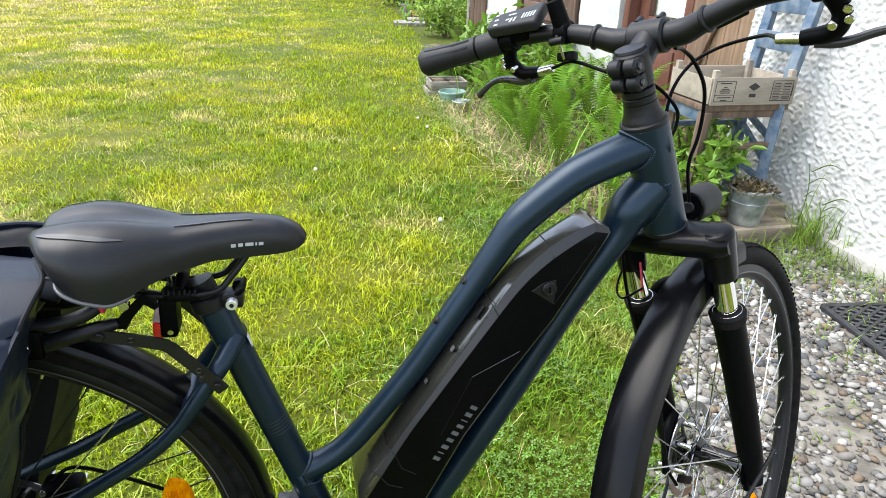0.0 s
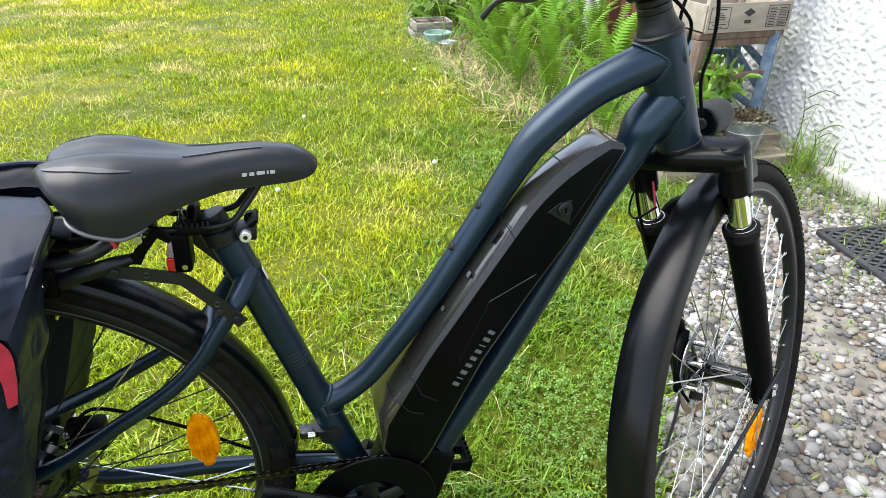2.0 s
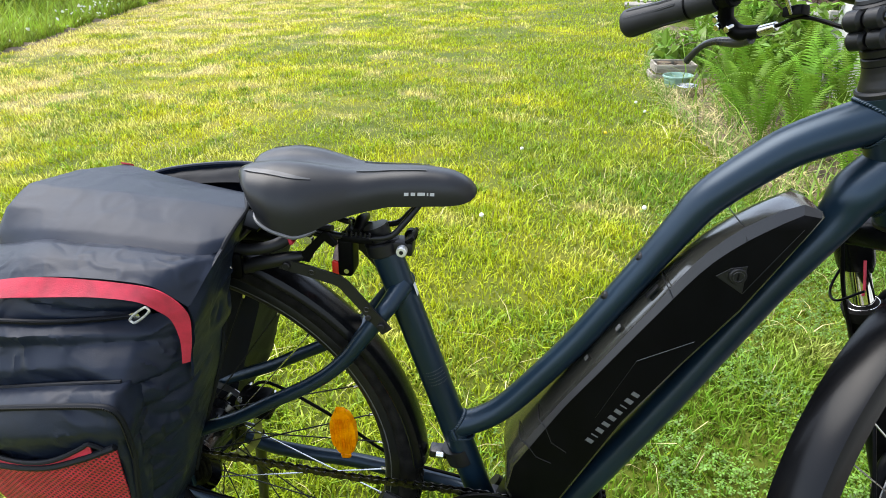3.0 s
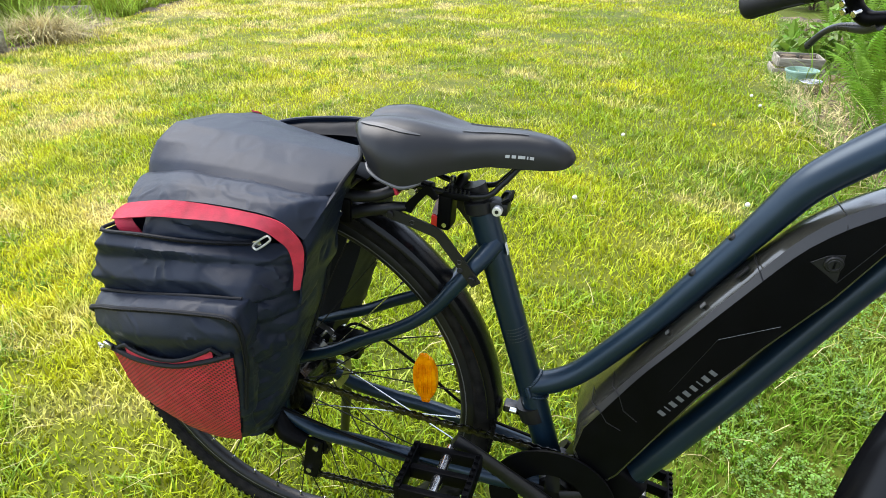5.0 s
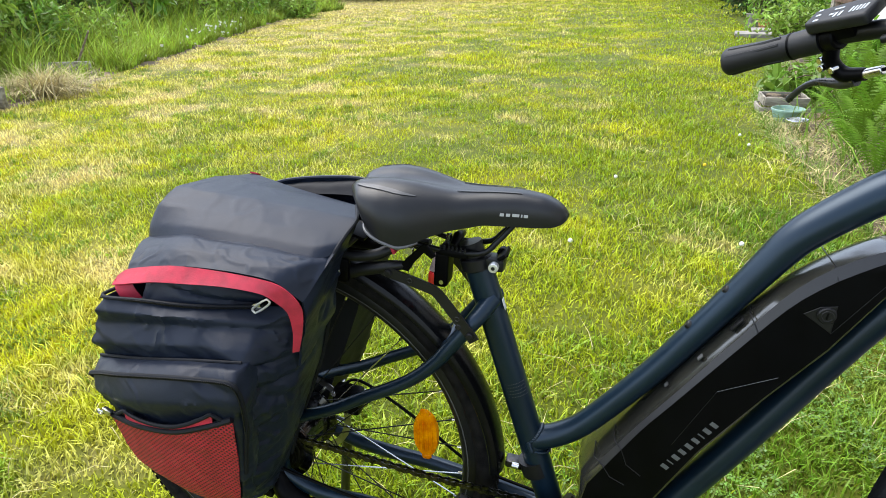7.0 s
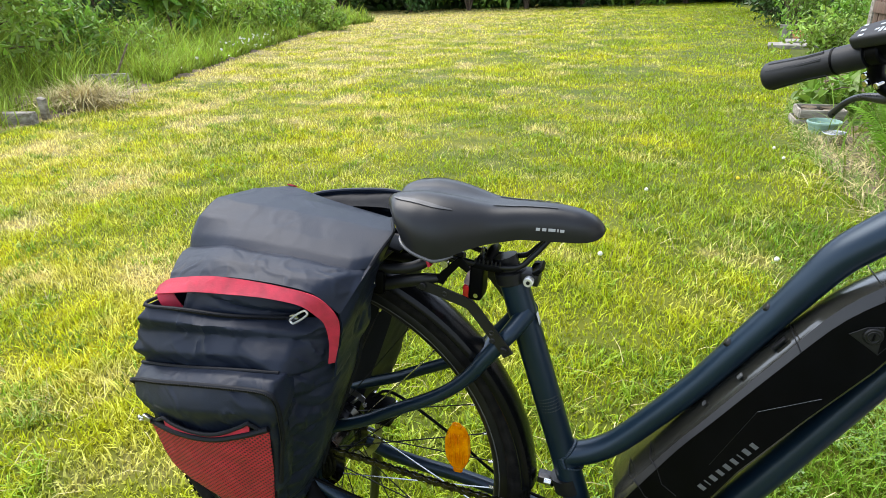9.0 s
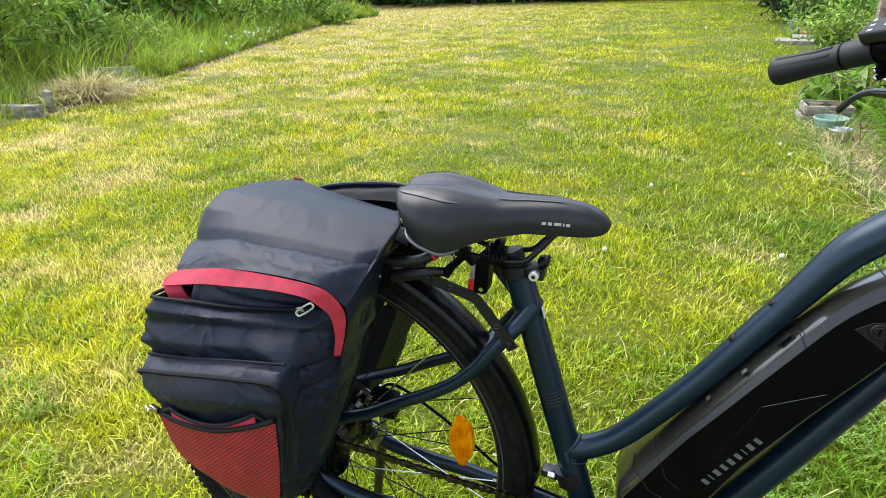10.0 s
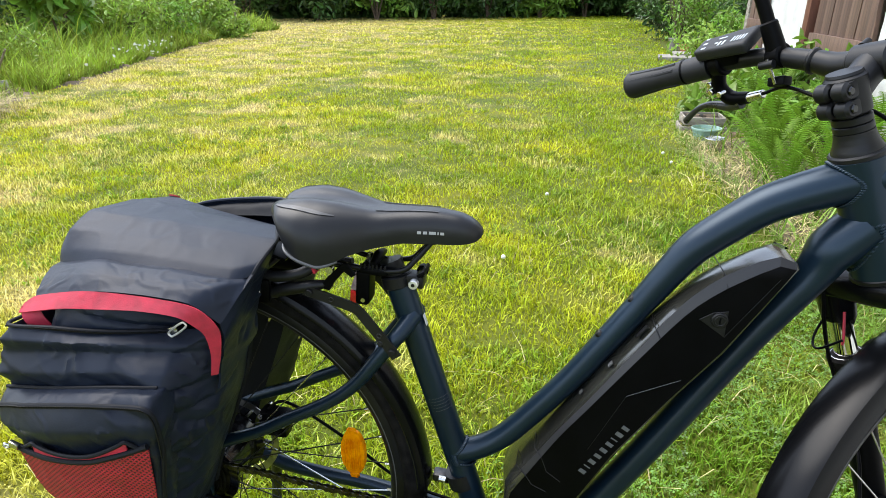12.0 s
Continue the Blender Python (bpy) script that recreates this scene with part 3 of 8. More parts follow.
def wheel(name, centre, m, motor, rear):
    """One spoked wheel with tyre, tread blocks, rim, hub and brake disc; m turns it into place."""
    w = bpy.data.objects.new(name, None)
    scene.collection.objects.link(w)
    w.parent = bicycle
    w.matrix_local = m @ Matrix.Translation(centre)
    ty = [(0.330 + 0.0195 * math.cos(a) * (1.0 if math.cos(a) > 0 else 0.8), 0.0195 * math.sin(a)) for a in (2 * math.pi * i / 20 for i in range(20))]
    tyre = part("tyre", revolve(ty, n=120), M_RUBBER, w)
    bm = bmesh.new()
    for i in range(150):
        for y, tilt in ((-0.0135, 55), (-0.006, 22), (0.0015, 0), (0.009, -28), (0.0145, -55)):
            a = 2 * math.pi * (i + (0.5 if abs(y) > 0.008 else 0)) / 150
            r = 0.330 + 0.0193 * math.cos(math.asin(max(-1, min(1, y / 0.0196)))) + 0.0006
            mm = Matrix.Rotation(-a, 4, "Y") @ Matrix.Translation((r, y, 0)) @ Matrix.Rotation(radians(tilt), 4, "Z")
            k = len(bm.verts)
            c = [bm.verts.new(mm @ Vector((dx, dy * (0.8 if dx > 0 else 1), dz * (0.8 if dx > 0 else 1)))) for dx in (-0.001, 0.0016) for dy, dz in ((-0.0028, -0.0045), (0.0028, -0.0045), (0.0028, 0.0045), (-0.0028, 0.0045))]
            bm.faces.new(c[4:])
            for j in range(4):
                bm.faces.new((c[j], c[(j + 1) % 4], c[4 + (j + 1) % 4], c[4 + j]))
    part("tread", bm, M_RUBBER, w)
    rim = [(0.316, -0.0115), (0.318, -0.0105), (0.314, -0.009), (0.309, -0.006), (0.309, 0.006), (0.314, 0.009), (0.318, 0.0105), (0.316, 0.0115), (0.304, 0.0115), (0.298, 0.009), (0.2945, 0.004), (0.2945, -0.004), (0.298, -0.009), (0.304, -0.0115)]
    part("rim", revolve(rim, n=96), M_MATT, w, "black alloy rim")
    part("rim_line", revolve([(0.3045, -0.0119), (0.306, -0.0119), (0.306, -0.0112), (0.3045, -0.0112)], n=96), M_PIPE, w)
    hub_r = 0.048 if motor else 0.017
    hw = 0.038 if not motor else 0.045
    hub = part("hub", revolve([(0.006, -0.05), (0.011, -0.05), (0.012, -hw - 0.002), (hub_r + 0.010, -hw), (hub_r + 0.010, -hw + 0.004), (hub_r, -hw + 0.009), (hub_r, hw - 0.009), (hub_r + 0.010, hw - 0.004), (hub_r + 0.010, hw), (0.012, hw + 0.002), (0.011, 0.05), (0.006, 0.05)], n=40), M_GLOSS, w)
    part("axle", rod((0, -0.068, 0), (0, 0.068, 0), 0.005, n=12), M_STEEL, hub)
    disc = revolve([(0.068, 0.0515), (0.080, 0.0515), (0.080, 0.0533), (0.068, 0.0533)], n=60)
    rotor = part("brake_disc", disc, M_ROTOR, w)
    for i in range(6):
        a = math.pi * i / 3
        part("rotor_arm", rod((0.018 * math.cos(a + 0.5), 0.0524, 0.018 * math.sin(a + 0.5)), (0.070 * math.cos(a), 0.0524, 0.070 * math.sin(a)), 0.003, n=6), M_ROTOR, rotor)
    sp_me = to_mesh("spoke", rod((0, 0, 0), (0, 0, 1), 0.00105, n=6), M_STEEL)
    sp_dark = to_mesh("spoke", rod((0, 0, 0), (0, 0, 1), 0.00105, n=6), M_MATT)
    nip = to_mesh("nipple", rod((0, 0, 0), (0, 0, 0.009), 0.0026, 0.002, 8), M_STEEL)
    fl = hub_r + 0.007
    for i in range(36):
        a = 2 * math.pi * i / 36
        s = 1 if i % 2 else -1
        lead = (0.55 if (i // 2) % 2 else -0.55) * (1.0 if not motor else 0.35)
        p0 = Vector((fl * math.cos(a + lead * 1.6), s * (hw - 0.002), fl * math.sin(a + lead * 1.6)))
        p1 = Vector((0.2955 * math.cos(a), 0.0, 0.2955 * math.sin(a)))
        d = p1 - p0
        rot = d.to_track_quat("Z", "Y").to_matrix().to_4x4()
        sp = share("spoke", sp_dark if rear and i % 5 else sp_me, w, Matrix.Translation(p0) @ rot @ Matrix.Diagonal((1, 1, d.length, 1)))
        share("spoke_nipple", nip, w, Matrix.Translation(p1) @ (-p1).to_track_quat("Z", "Y").to_matrix().to_4x4())
    return w


def reflector(parent, at, turn, m=None):
    """An oval amber spoke reflector with ribs."""
    bm = bmesh.new()
    out = [(0.0185 * math.copysign(abs(math.cos(a)) ** 0.8, math.cos(a)), 0.039 * math.copysign(abs(math.sin(a)) ** 0.8, math.sin(a))) for a in (2 * math.pi * i / 28 for i in range(28))]
    prism(out, -0.006, 0.006, 0.003, 2, bm)
    for x in (-0.0105, -0.0035, 0.0035, 0.0105):
        box((0.0034, 0.003, 0.056), (x, -0.0066, 0), 0.0011, bm, seg=1)
    for s in (-1, 1):
        box((0.015, 0.008, 0.012), (0, -0.003, 0.040 * s), 0.003, bm, seg=1)
    ob = part("spoke_reflector", bm, M_AMBER, parent, "orange plastic spoke reflector")
    ob.matrix_local = (m or Matrix()) @ Matrix.Translation(at) @ Matrix.Rotation(radians(turn), 4, "Y")


def mudguard(name, centre, m, r, a0, a1, width=0.029, deep=1.0):
    w = width
    half = [(r - 0.022 * deep, w), (r - 0.010 * deep, 0.985 * w), (r - 0.001, 0.94 * w), (r + 0.0025, 0.88 * w), (r + 0.0050, 0.70 * w), (r + 0.0070, 0.40 * w)]
    prof = [(q, -y) for q, y in half] + [(r + 0.0084, 0)] + half[::-1]
    inner = [(q - 0.0022, y * 0.93) for q, y in reversed(prof)]
    bm = revolve(prof + inner, centre, 56, a0, a1)
    bm.transform(m)
    return part(name, bm, M_GUARD, bicycle, "satin black plastic mudguard", 34)


def front_end():
    # fork, built straight and then turned
    LEG = 0.004
    crown = bmesh.new()
    rings = []
    for y in np.linspace(-0.083, 0.083, 25):
        e = abs(y) / 0.083
        h = 0.019 * (1 - max(0, e - 0.72) ** 2 * 4.5)
        lift = 0.004 * math.cos(e * math.pi / 2)
        rr = (0.030 - 0.004 * e) * (1 - max(0, e - 0.8) ** 2 * 9)
        rings.append([fp(-0.021 + lift + h * math.copysign(abs(math.sin(a)) ** 0.7, math.sin(a)), LEG * e ** 1.4 + rr * math.copysign(abs(math.cos(a)) ** 0.8, math.cos(a)), y) for a in (2 * math.pi * j / 20 for j in range(20))])
    skin(crown, rings)
    fork = part("fork_crown", steer(crown), M_GUARD, bicycle, "satin black fork crown")
    for s in (-1, 1):
        y = 0.063 * s
        st = part("stanchion", steer(rod(fp(-0.02, LEG, y), fp(-0.2, LEG, y), 0.0140, n=24)), M_CHROME, bicycle, "chromed fork stanchion")
        part("crown_boss", steer(tube([fp(-0.074, LEG, y), fp(-0.070, LEG, y), fp(-0.030, LEG, y), fp(-0.010, LEG, y), fp(-0.004, LEG, y), fp(-0.001, LEG, y)], [0.0190, 0.0205, 0.0225, 0.0235, 0.0215, 0.0150], 26, 3)), M_GUARD, fork, "", 60)
        leg = part("fork_lower", steer(tube([fp(-0.134, LEG, y), fp(-0.152, LEG, y), fp(-0.26, LEG, y * 1.02), fp(-0.39, LEG - 0.004, y * 1.04), fp(-0.460, LEG - 0.006, y * 1.05)], [0.021, 0.0208, 0.0200, 0.0185, 0.0165], 20, 5)), M_BLACK, bicycle, "matt black fork lower leg")
        part("dust_seal", steer(rod(fp(-0.150, LEG, y), fp(-0.130, LEG, y), 0.0225, 0.0240, 24, edge=0.003)), M_RUBBER, leg)
        part("seal_ring", steer(revolve_at(fp(-0.131, LEG, y), AX_UP, 0.0185, 0.0012)), M_STEEL, leg)
        part("dropout", steer(box((0.034, 0.010, 0.045), tuple(fp(-0.452, LEG - 0.006, y * 0.98)), 0.004)), M_BLACK, leg)
    part("fork_arch", steer(tube([fp(-0.15, LEG + 0.014, -0.058), fp(-0.125, LEG + 0.028, -0.04), fp(-0.115, LEG + 0.033, 0), fp(-0.125, LEG + 0.028, 0.04), fp(-0.15, LEG + 0.014, 0.058)], 0.009, 12, 5)), M_BLACK, fork)
    part("travel_sticker", steer(box((0.014, 0.001, 0.012), tuple(fp(-0.455, LEG - 0.004, -0.0825)), 0.0002)), M_LETTER, fork)
    part("steerer", steer(rod(fp(-0.02, 0, 0), fp(0.20, 0, 0), 0.0145)), M_MATT, fork)
    wheel("front_wheel", AXLE_F, TURNED, False, False)
    reflector(bicycle, AXLE_F + Vector((0.125, 0, -0.165)), 40, TURNED)
    mg = mudguard("mudguard", AXLE_F, TURNED, 0.356, 93, 226, 0.0285)
    for s in (-1, 1):
        a = radians(206)
        q = AXLE_F + Vector((0.356 * math.cos(a), 0.025 * s, 0.356 * math.sin(a)))
        part("mudguard_stay", steer(tube([q, AXLE_F + Vector((-0.10, 0.05 * s, -0.05)), AXLE_F + Vector((0.0, 0.076 * s, 0.045))], 0.0030, 8, 4)), M_MATT, mg)
        part("stay_bolt", steer(rod(q + Vector((0, 0.002 * s, 0)), q + Vector((0, 0.009 * s, 0)), 0.005, n=12)), M_STEEL, mg)
    part("mudguard_screw", steer(rod(fp(-0.090, -0.022, -0.004), fp(-0.0775, -0.022, -0.004), 0.005, n=12)), M_STEEL, mg)
    # brake caliper on the left leg
    cal = part("brake_caliper", steer(box((0.046, 0.022, 0.050), tuple(AXLE_F + Vector((-0.036, 0.060, 0.010))), 0.009, seg=3)), M_GLOSS, bicycle, "black disc brake caliper with steel bolts")
    part("piston_cap", steer(rod(AXLE_F + Vector((-0.034, 0.036, 0.004)), AXLE_F + Vector((-0.034, 0.080, 0.004)), 0.017, n=22, edge=0.004)), M_GLOSS, cal)
    part("caliper_bracket", steer(tube([AXLE_F + Vector((-0.030, 0.066, 0.075)), AXLE_F + Vector((-0.056, 0.064, 0.045)), AXLE_F + Vector((-0.066, 0.060, -0.018))], [0.008, 0.010, 0.008], 12, 4)), M_BLACK, cal)
    part("actuator_arm", steer(box((0.050, 0.006, 0.013), bevel=0.003, m=Matrix.Translation(AXLE_F + Vector((-0.068, 0.030, -0.016))) @ Matrix.Rotation(radians(28), 4, "Y"))), M_BLACK, cal)
    for dx, dz in ((-0.030, 0.058), (-0.050, 0.030), (-0.024, -0.014), (-0.066, -0.006)):
        part("caliper_bolt", steer(rod(AXLE_F + Vector((dx, 0.028, dz)), AXLE_F + Vector((dx, 0.074, dz)), 0.0048, n=12, edge=0.001)), M_STEEL, cal)
    part("brake_hose", steer(tube([AXLE_F + Vector((-0.085, 0.035, -0.02)), AXLE_F + Vector((-0.100, 0.045, 0.02)), AXLE_F + Vector((-0.085, 0.07, 0.13)), fp(-0.25, 0.0, 0.075), fp(-0.1, -0.03, 0.06), fp(0.02, -0.02, 0.05)], 0.0026, 8, 6)), M_BLACK, cal)
    # headlight on the crown
    back = fp(-0.014, 0.072, 0.0)
    nose = back + Vector((0.058, 0, 0.008))
    aim = (nose - back).normalized()
    lamp = part("headlight", steer(tube([back, back + aim * 0.008, back + aim * 0.05, nose], [0.0225, 0.0240, 0.0245, 0.0235], 28, 4)), M_GRIP, bicycle, "small round black headlight")
    part("lens", steer(rod(nose, nose + aim * 0.0015, 0.021, n=22)), M_CLEARLENS, lamp)
    part("bezel", steer(revolve_at(back, aim, 0.0205, 0.0018)), M_GUARD, lamp)
    part("back_cap", steer(rod(back - aim * 0.0015, back + aim * 0.001, 0.0175, 0.0185, 26)), M_BLACK, lamp)
    part("cap_boss", steer(rod(back - aim * 0.004, back, 0.007, 0.010, 16)), M_GRIP, lamp)
    part("lamp_bracket", steer(tube([fp(-0.04, 0.02, -0.01), fp(-0.050, 0.06, -0.006), fp(-0.030, 0.082, 0.0)], 0.007, 10, 4)), M_BLACK, lamp)
    # stem and bar
    stem = part("stem", steer(tube([fp(0.150, 0, 0), fp(0.155, 0, 0), fp(0.162, 0, 0), fp(0.169, 0, 0), fp(0.1745, 0, 0)], [0.0262, 0.0250, 0.0222, 0.0205, 0.0199], 28, 4)), M_MATT, bicycle, "matt black alloy stem")
    for u in (0.1745, 0.1835):
        part("spacer", steer(rod(fp(u, 0, 0), fp(u + 0.0082, 0, 0), 0.0198, n=26, edge=0.001)), M_MATT, stem)
    part("stem_column", steer(rod(fp(0.1925, 0, 0), fp(0.236, 0, 0), 0.0205, n=26, edge=0.003)), M_MATT, stem)
    part("top_cap", steer(rod(fp(0.2362, 0, 0), fp(0.2392, 0, 0), 0.0185, 0.0172, 24)), M_MATT, stem)
    tiltm = Matrix.Rotation(radians(90) - ALPHA, 4, "Y").inverted()
    for u in (0.204, 0.223):
        for y0, y1 in ((-0.0185, -0.0012), (0.0012, 0.0185)):
            part("clamp_ear", steer(rod(fp(u, -0.0205, y0), fp(u, -0.0205, y1), 0.0100, n=20, edge=0.003)), M_MATT, stem)
            part("clamp_web", steer(box((0.020, abs(y1 - y0), 0.018), bevel=0.003, m=Matrix.Translation(fp(u, -0.012, (y0 + y1) / 2)) @ tiltm)), M_MATT, stem)
    for u in (0.204, 0.223):
        part("stem_bolt", steer(rod(fp(u, -0.020, -0.0205), fp(u, -0.020, -0.0145), 0.0048, n=16, edge=0.0012)), M_GLOSS, stem)
    part("stem_arm", steer(tube([fp(0.216, 0.004, 0), fp(0.224, 0.024, 0), fp(0.232, 0.044, 0)], [0.019, 0.0175, 0.018], 18, 5)), M_MATT, stem)
    part("bar_clamp", steer(rod(fp(0.234, 0.050, -0.023), fp(0.234, 0.050, 0.023), 0.0205, n=24, edge=0.003)), M_MATT, stem)
    for y in (-0.014, 0.014):
        part("face_bolt", steer(rod(fp(0.252, 0.052, y), fp(0.254, 0.064, y), 0.004, n=10)), M_MATT, stem)
    bx = lambda s: [fp(0.234, 0.050, 0), fp(0.2345, 0.050, 0.040 * s), fp(0.2445, 0.050, 0.070 * s), fp(0.258, 0.046, 0.115 * s), fp(0.263, 0.040, 0.15 * s), fp(0.2645, 0.028, 0.21 * s), fp(0.263, -0.007, 0.32 * s)]
    bar = part("handlebar", steer(tube(list(reversed(bx(-1)))[:-1] + bx(1), [0.0111] * 4 + [0.013, 0.0155, 0.0155, 0.0155, 0.013] + [0.0111] * 4, 20, 6)), M_MATT, bicycle, "matt black swept handlebar")
    for s in (-1, 1):
        part("bar_collar", steer(rod(fp(0.2435, 0.050, 0.067 * s), fp(0.2455, 0.0497, 0.073 * s), 0.0158, n=22, edge=0.002)), M_MATT, bar)
        g0, g1 = fp(0.2645, 0.030, 0.203 * s), fp(0.263, -0.009, 0.325 * s)
        gd = g1 - g0
        grip = part("grip", steer(tube([g0, g0 + gd * 0.08, g0 + gd * 0.3, g0 + gd * 0.55, g0 + gd * 0.93, g1], [0.0165, 0.0172, 0.0168, 0.0162, 0.0198, 0.0172], 24, 5)), M_GRIP, bar, "ribbed black rubber grip")
        part("grip_ring", steer(rod(g0 + gd * 0.27, g0 + gd * 0.29, 0.0176, n=24)), M_BLACK, grip)
        for a in (-25, 40, 100, 160, 215, 300):
            o = 0.0158 * (math.cos(radians(a)) * AX_UP + math.sin(radians(a)) * FWD)
            part("grip_rib", steer(tube([g0 + gd * 0.34 + o * 1.02, g0 + gd * 0.6 + o * 1.0, g0 + gd * 0.9 + o * 1.16], 0.0024, 6, 4)), M_GRIP, grip)
        # brake lever, hanging below the bar
        c = fp(0.2645, 0.033, 0.188 * s)
        Y = lambda v: Vector((0, v * s, 0))
        lev = part("brake_lever_body", steer(tube([c - 0.010 * AX_UP + Y(0.007), c - 0.032 * AX_UP + 0.004 * FWD + Y(0.014), c - 0.050 * AX_UP + 0.008 * FWD + Y(0.004), c - 0.053 * AX_UP + 0.009 * FWD + Y(-0.024)], [0.0100, 0.0092, 0.0100, 0.0080], 14, 5)), M_BLACK, bar)
        part("lever_clamp", steer(rod(c + Y(-0.009), c + Y(0.009), 0.0165, n=20, edge=0.002)), M_BLACK, lev)
        part("brake_lever", steer(tube([c - 0.058 * AX_UP + 0.008 * FWD + Y(-0.012), c - 0.062 * AX_UP + 0.010 * FWD + Y(0.012), c - 0.057 * AX_UP + 0.010 * FWD + Y(0.045), c - 0.062 * AX_UP + 0.010 * FWD + Y(0.07), c - 0.078 * AX_UP + 0.010 * FWD + Y(0.099)], [0.0070, 0.0058, 0.0038, 0.0035, 0.0044], 12, 5, 1.25)) if s > 0 else steer(tube([c - 0.058 * AX_UP + 0.008 * FWD + Y(-0.012), c - 0.063 * AX_UP + 0.012 * FWD + Y(0.012), c - 0.058 * AX_UP + 0.018 * FWD + Y(0.045), c - 0.060 * AX_UP + 0.018 * FWD + Y(0.08), c - 0.070 * AX_UP + 0.014 * FWD + Y(0.11)], [0.0060, 0.0052, 0.0045, 0.0045, 0.0050], 12, 5, 1.0, side=(0.9, 0, 0.4))), M_LEVER, lev)
        for y, u in ((0.028, -0.026), (0.03, -0.036), (-0.006, -0.04)):
            part("lever_bolt", steer(rod(c + u * AX_UP - 0.0085 * FWD + Y(0.010 + y * 0.4), c + u * AX_UP + 0.004 * FWD + Y(0.010 + y * 0.4), 0.0044, n=12, edge=0.001)), M_STEEL, lev)
        q = c - 0.053 * AX_UP + 0.009 * FWD + Y(-0.022)
        part("barrel_adjuster", steer(rod(q, q + Y(-0.026) + 0.003 * AX_UP, 0.0066, 0.0056, 14, edge=0.001)), M_STEEL, lev)
        start = [TURNED @ (q + Y(-0.024) + 0.003 * AX_UP), TURNED @ (q + Y(-0.06) + 0.008 * AX_UP)]
        if s > 0:
            pts = start + [(0.775, 0.060, 0.992), (0.823, 0.040, 0.985), (0.865, 0.040, 0.957), (0.872, 0.040, 0.935), (0.867, 0.040, 0.914), (0.855, 0.038, 0.885)]
        else:
            pts = start[:1] + [(0.913, -0.030, 1.053), (0.9125, 0.020, 1.041), (0.8983, 0.040, 1.028), (0.881, 0.050, 1.011), (0.864, 0.050, 0.9835), (0.860, 0.050, 0.951), (0.862, 0.045, 0.900), (0.850, 0.035, 0.870)]
        part("brake_cable", tube(pts, 0.0023, 8, 6), M_BLACK, lev)
    # display pod by the left grip
    X, Y, Z = Vector((0, 1, 0)), -FWD, AX_UP
    X2 = (X + 0.15 * -FWD).normalized()
    Y2 = (Y - X2 * Y.dot(X2)).normalized()
    tilt = Matrix.Rotation(radians(-16), 3, X2)
    Y2, Z2 = tilt @ Y2, tilt @ X2.cross(Y2)
    o = fp(0.287, 0.030, 0.170)
    dm = Matrix(((X2.x, Y2.x, Z2.x, o.x), (X2.y, Y2.y, Z2.y, o.y), (X2.z, Y2.z, Z2.z, o.z), (0, 0, 0, 1)))
    shell = box((0.080, 0.046, 0.016), bevel=0.006, seg=4)
    for v in shell.verts:
        v.co.y *= 1 - 0.42 * max(0.0, (v.co.x - 0.008) / 0.032) ** 2
    bmesh.ops.transform(shell, matrix=dm, verts=shell.verts)
    pod = part("display", steer(shell), M_GRIP, bar, "black control display with grey figures")
    part("display_neck", steer(box((0.03, 0.026, 0.02), bevel=0.004, m=dm @ Matrix.Translation((0, 0, -0.014)))), M_BLACK, pod)
    bm = bmesh.new()
    for i in range(5):
        box((0.0022, 0.012, 0.0004), m=dm @ Matrix.Translation((-0.032 + 0.0042 * i, 0.004, 0.0082)), bm=bm)
    for x, y, w, h in ((-0.004, 0.008, 0.003, 0.010), (0.002, 0.008, 0.003, 0.010), (0.008, 0.005, 0.005, 0.004), (0.004, -0.006, 0.012, 0.003), (0.024, 0.012, 0.006, 0.004), (0.027, 0.0, 0.006, 0.004), (0.030, -0.012, 0.005, 0.004)):
        box((w, h, 0.0004), m=dm @ Matrix.Translation((x, y, 0.0082)), bm=bm)
    part("display_print", steer(bm), M_LCD, pod)
    # mirror stalk with its clamp
    c = fp(0.258, 0.046, 0.112)
    mir = part("mirror_clamp", steer(rod(c + Vector((0, -0.010, 0)), c + Vector((0, 0.010, 0)), 0.0150, n=20, edge=0.002)), M_BLACK, bar)
    lean = (AX_UP + Vector((0, 0.10, 0))).normalized()
    part("mirror_socket", steer(rod(c + 0.002 * lean, c + 0.044 * lean, 0.0120, 0.0105, 24, edge=0.002)), M_BLACK, mir)
    part("mirror_stalk", steer(rod(c + 0.044 * lean, c + 0.21 * lean, 0.0080, 0.0076, 20)), M_BLACK, mir)
    part("clamp_screw", steer(rod(c - 0.030 * AX_UP - 0.014 * FWD, c + 0.002 * AX_UP - 0.019 * FWD, 0.0022, n=10)), M_STEEL, mir)
    part("clamp_nut", steer(rod(c - 0.004 * AX_UP - 0.020 * FWD + Vector((0, -0.009, 0)), c - 0.004 * AX_UP - 0.022 * FWD + Vector((0, 0.009, 0)), 0.0050, n=12)), M_MATT, mir)
    part("thumb_lever", steer(box((0.016, 0.024, 0.012), tuple(c - 0.03 * AX_UP - 0.006 * FWD), 0.003)), M_BLACK, mir)
    # loose cables before the head tube
    part("cable", tube([(0.828, 0.010, 1.030), (0.850, 0.030, 1.028), (0.876, 0.040, 1.0147), (0.898, 0.040, 0.987), (0.9065, 0.040, 0.955), (0.908, 0.040, 0.918), (0.904, 0.040, 0.880), (0.915, 0.035, 0.830)], 0.0025, 8, 6), M_BLACK, bicycle)
    part("cable", tube([(0.860, -0.060, 1.075), (0.868, 0.0, 1.056), (0.850, 0.040, 1.040), (0.815, 0.055, 1.030)], 0.0025, 8, 6), M_BLACK, bicycle)
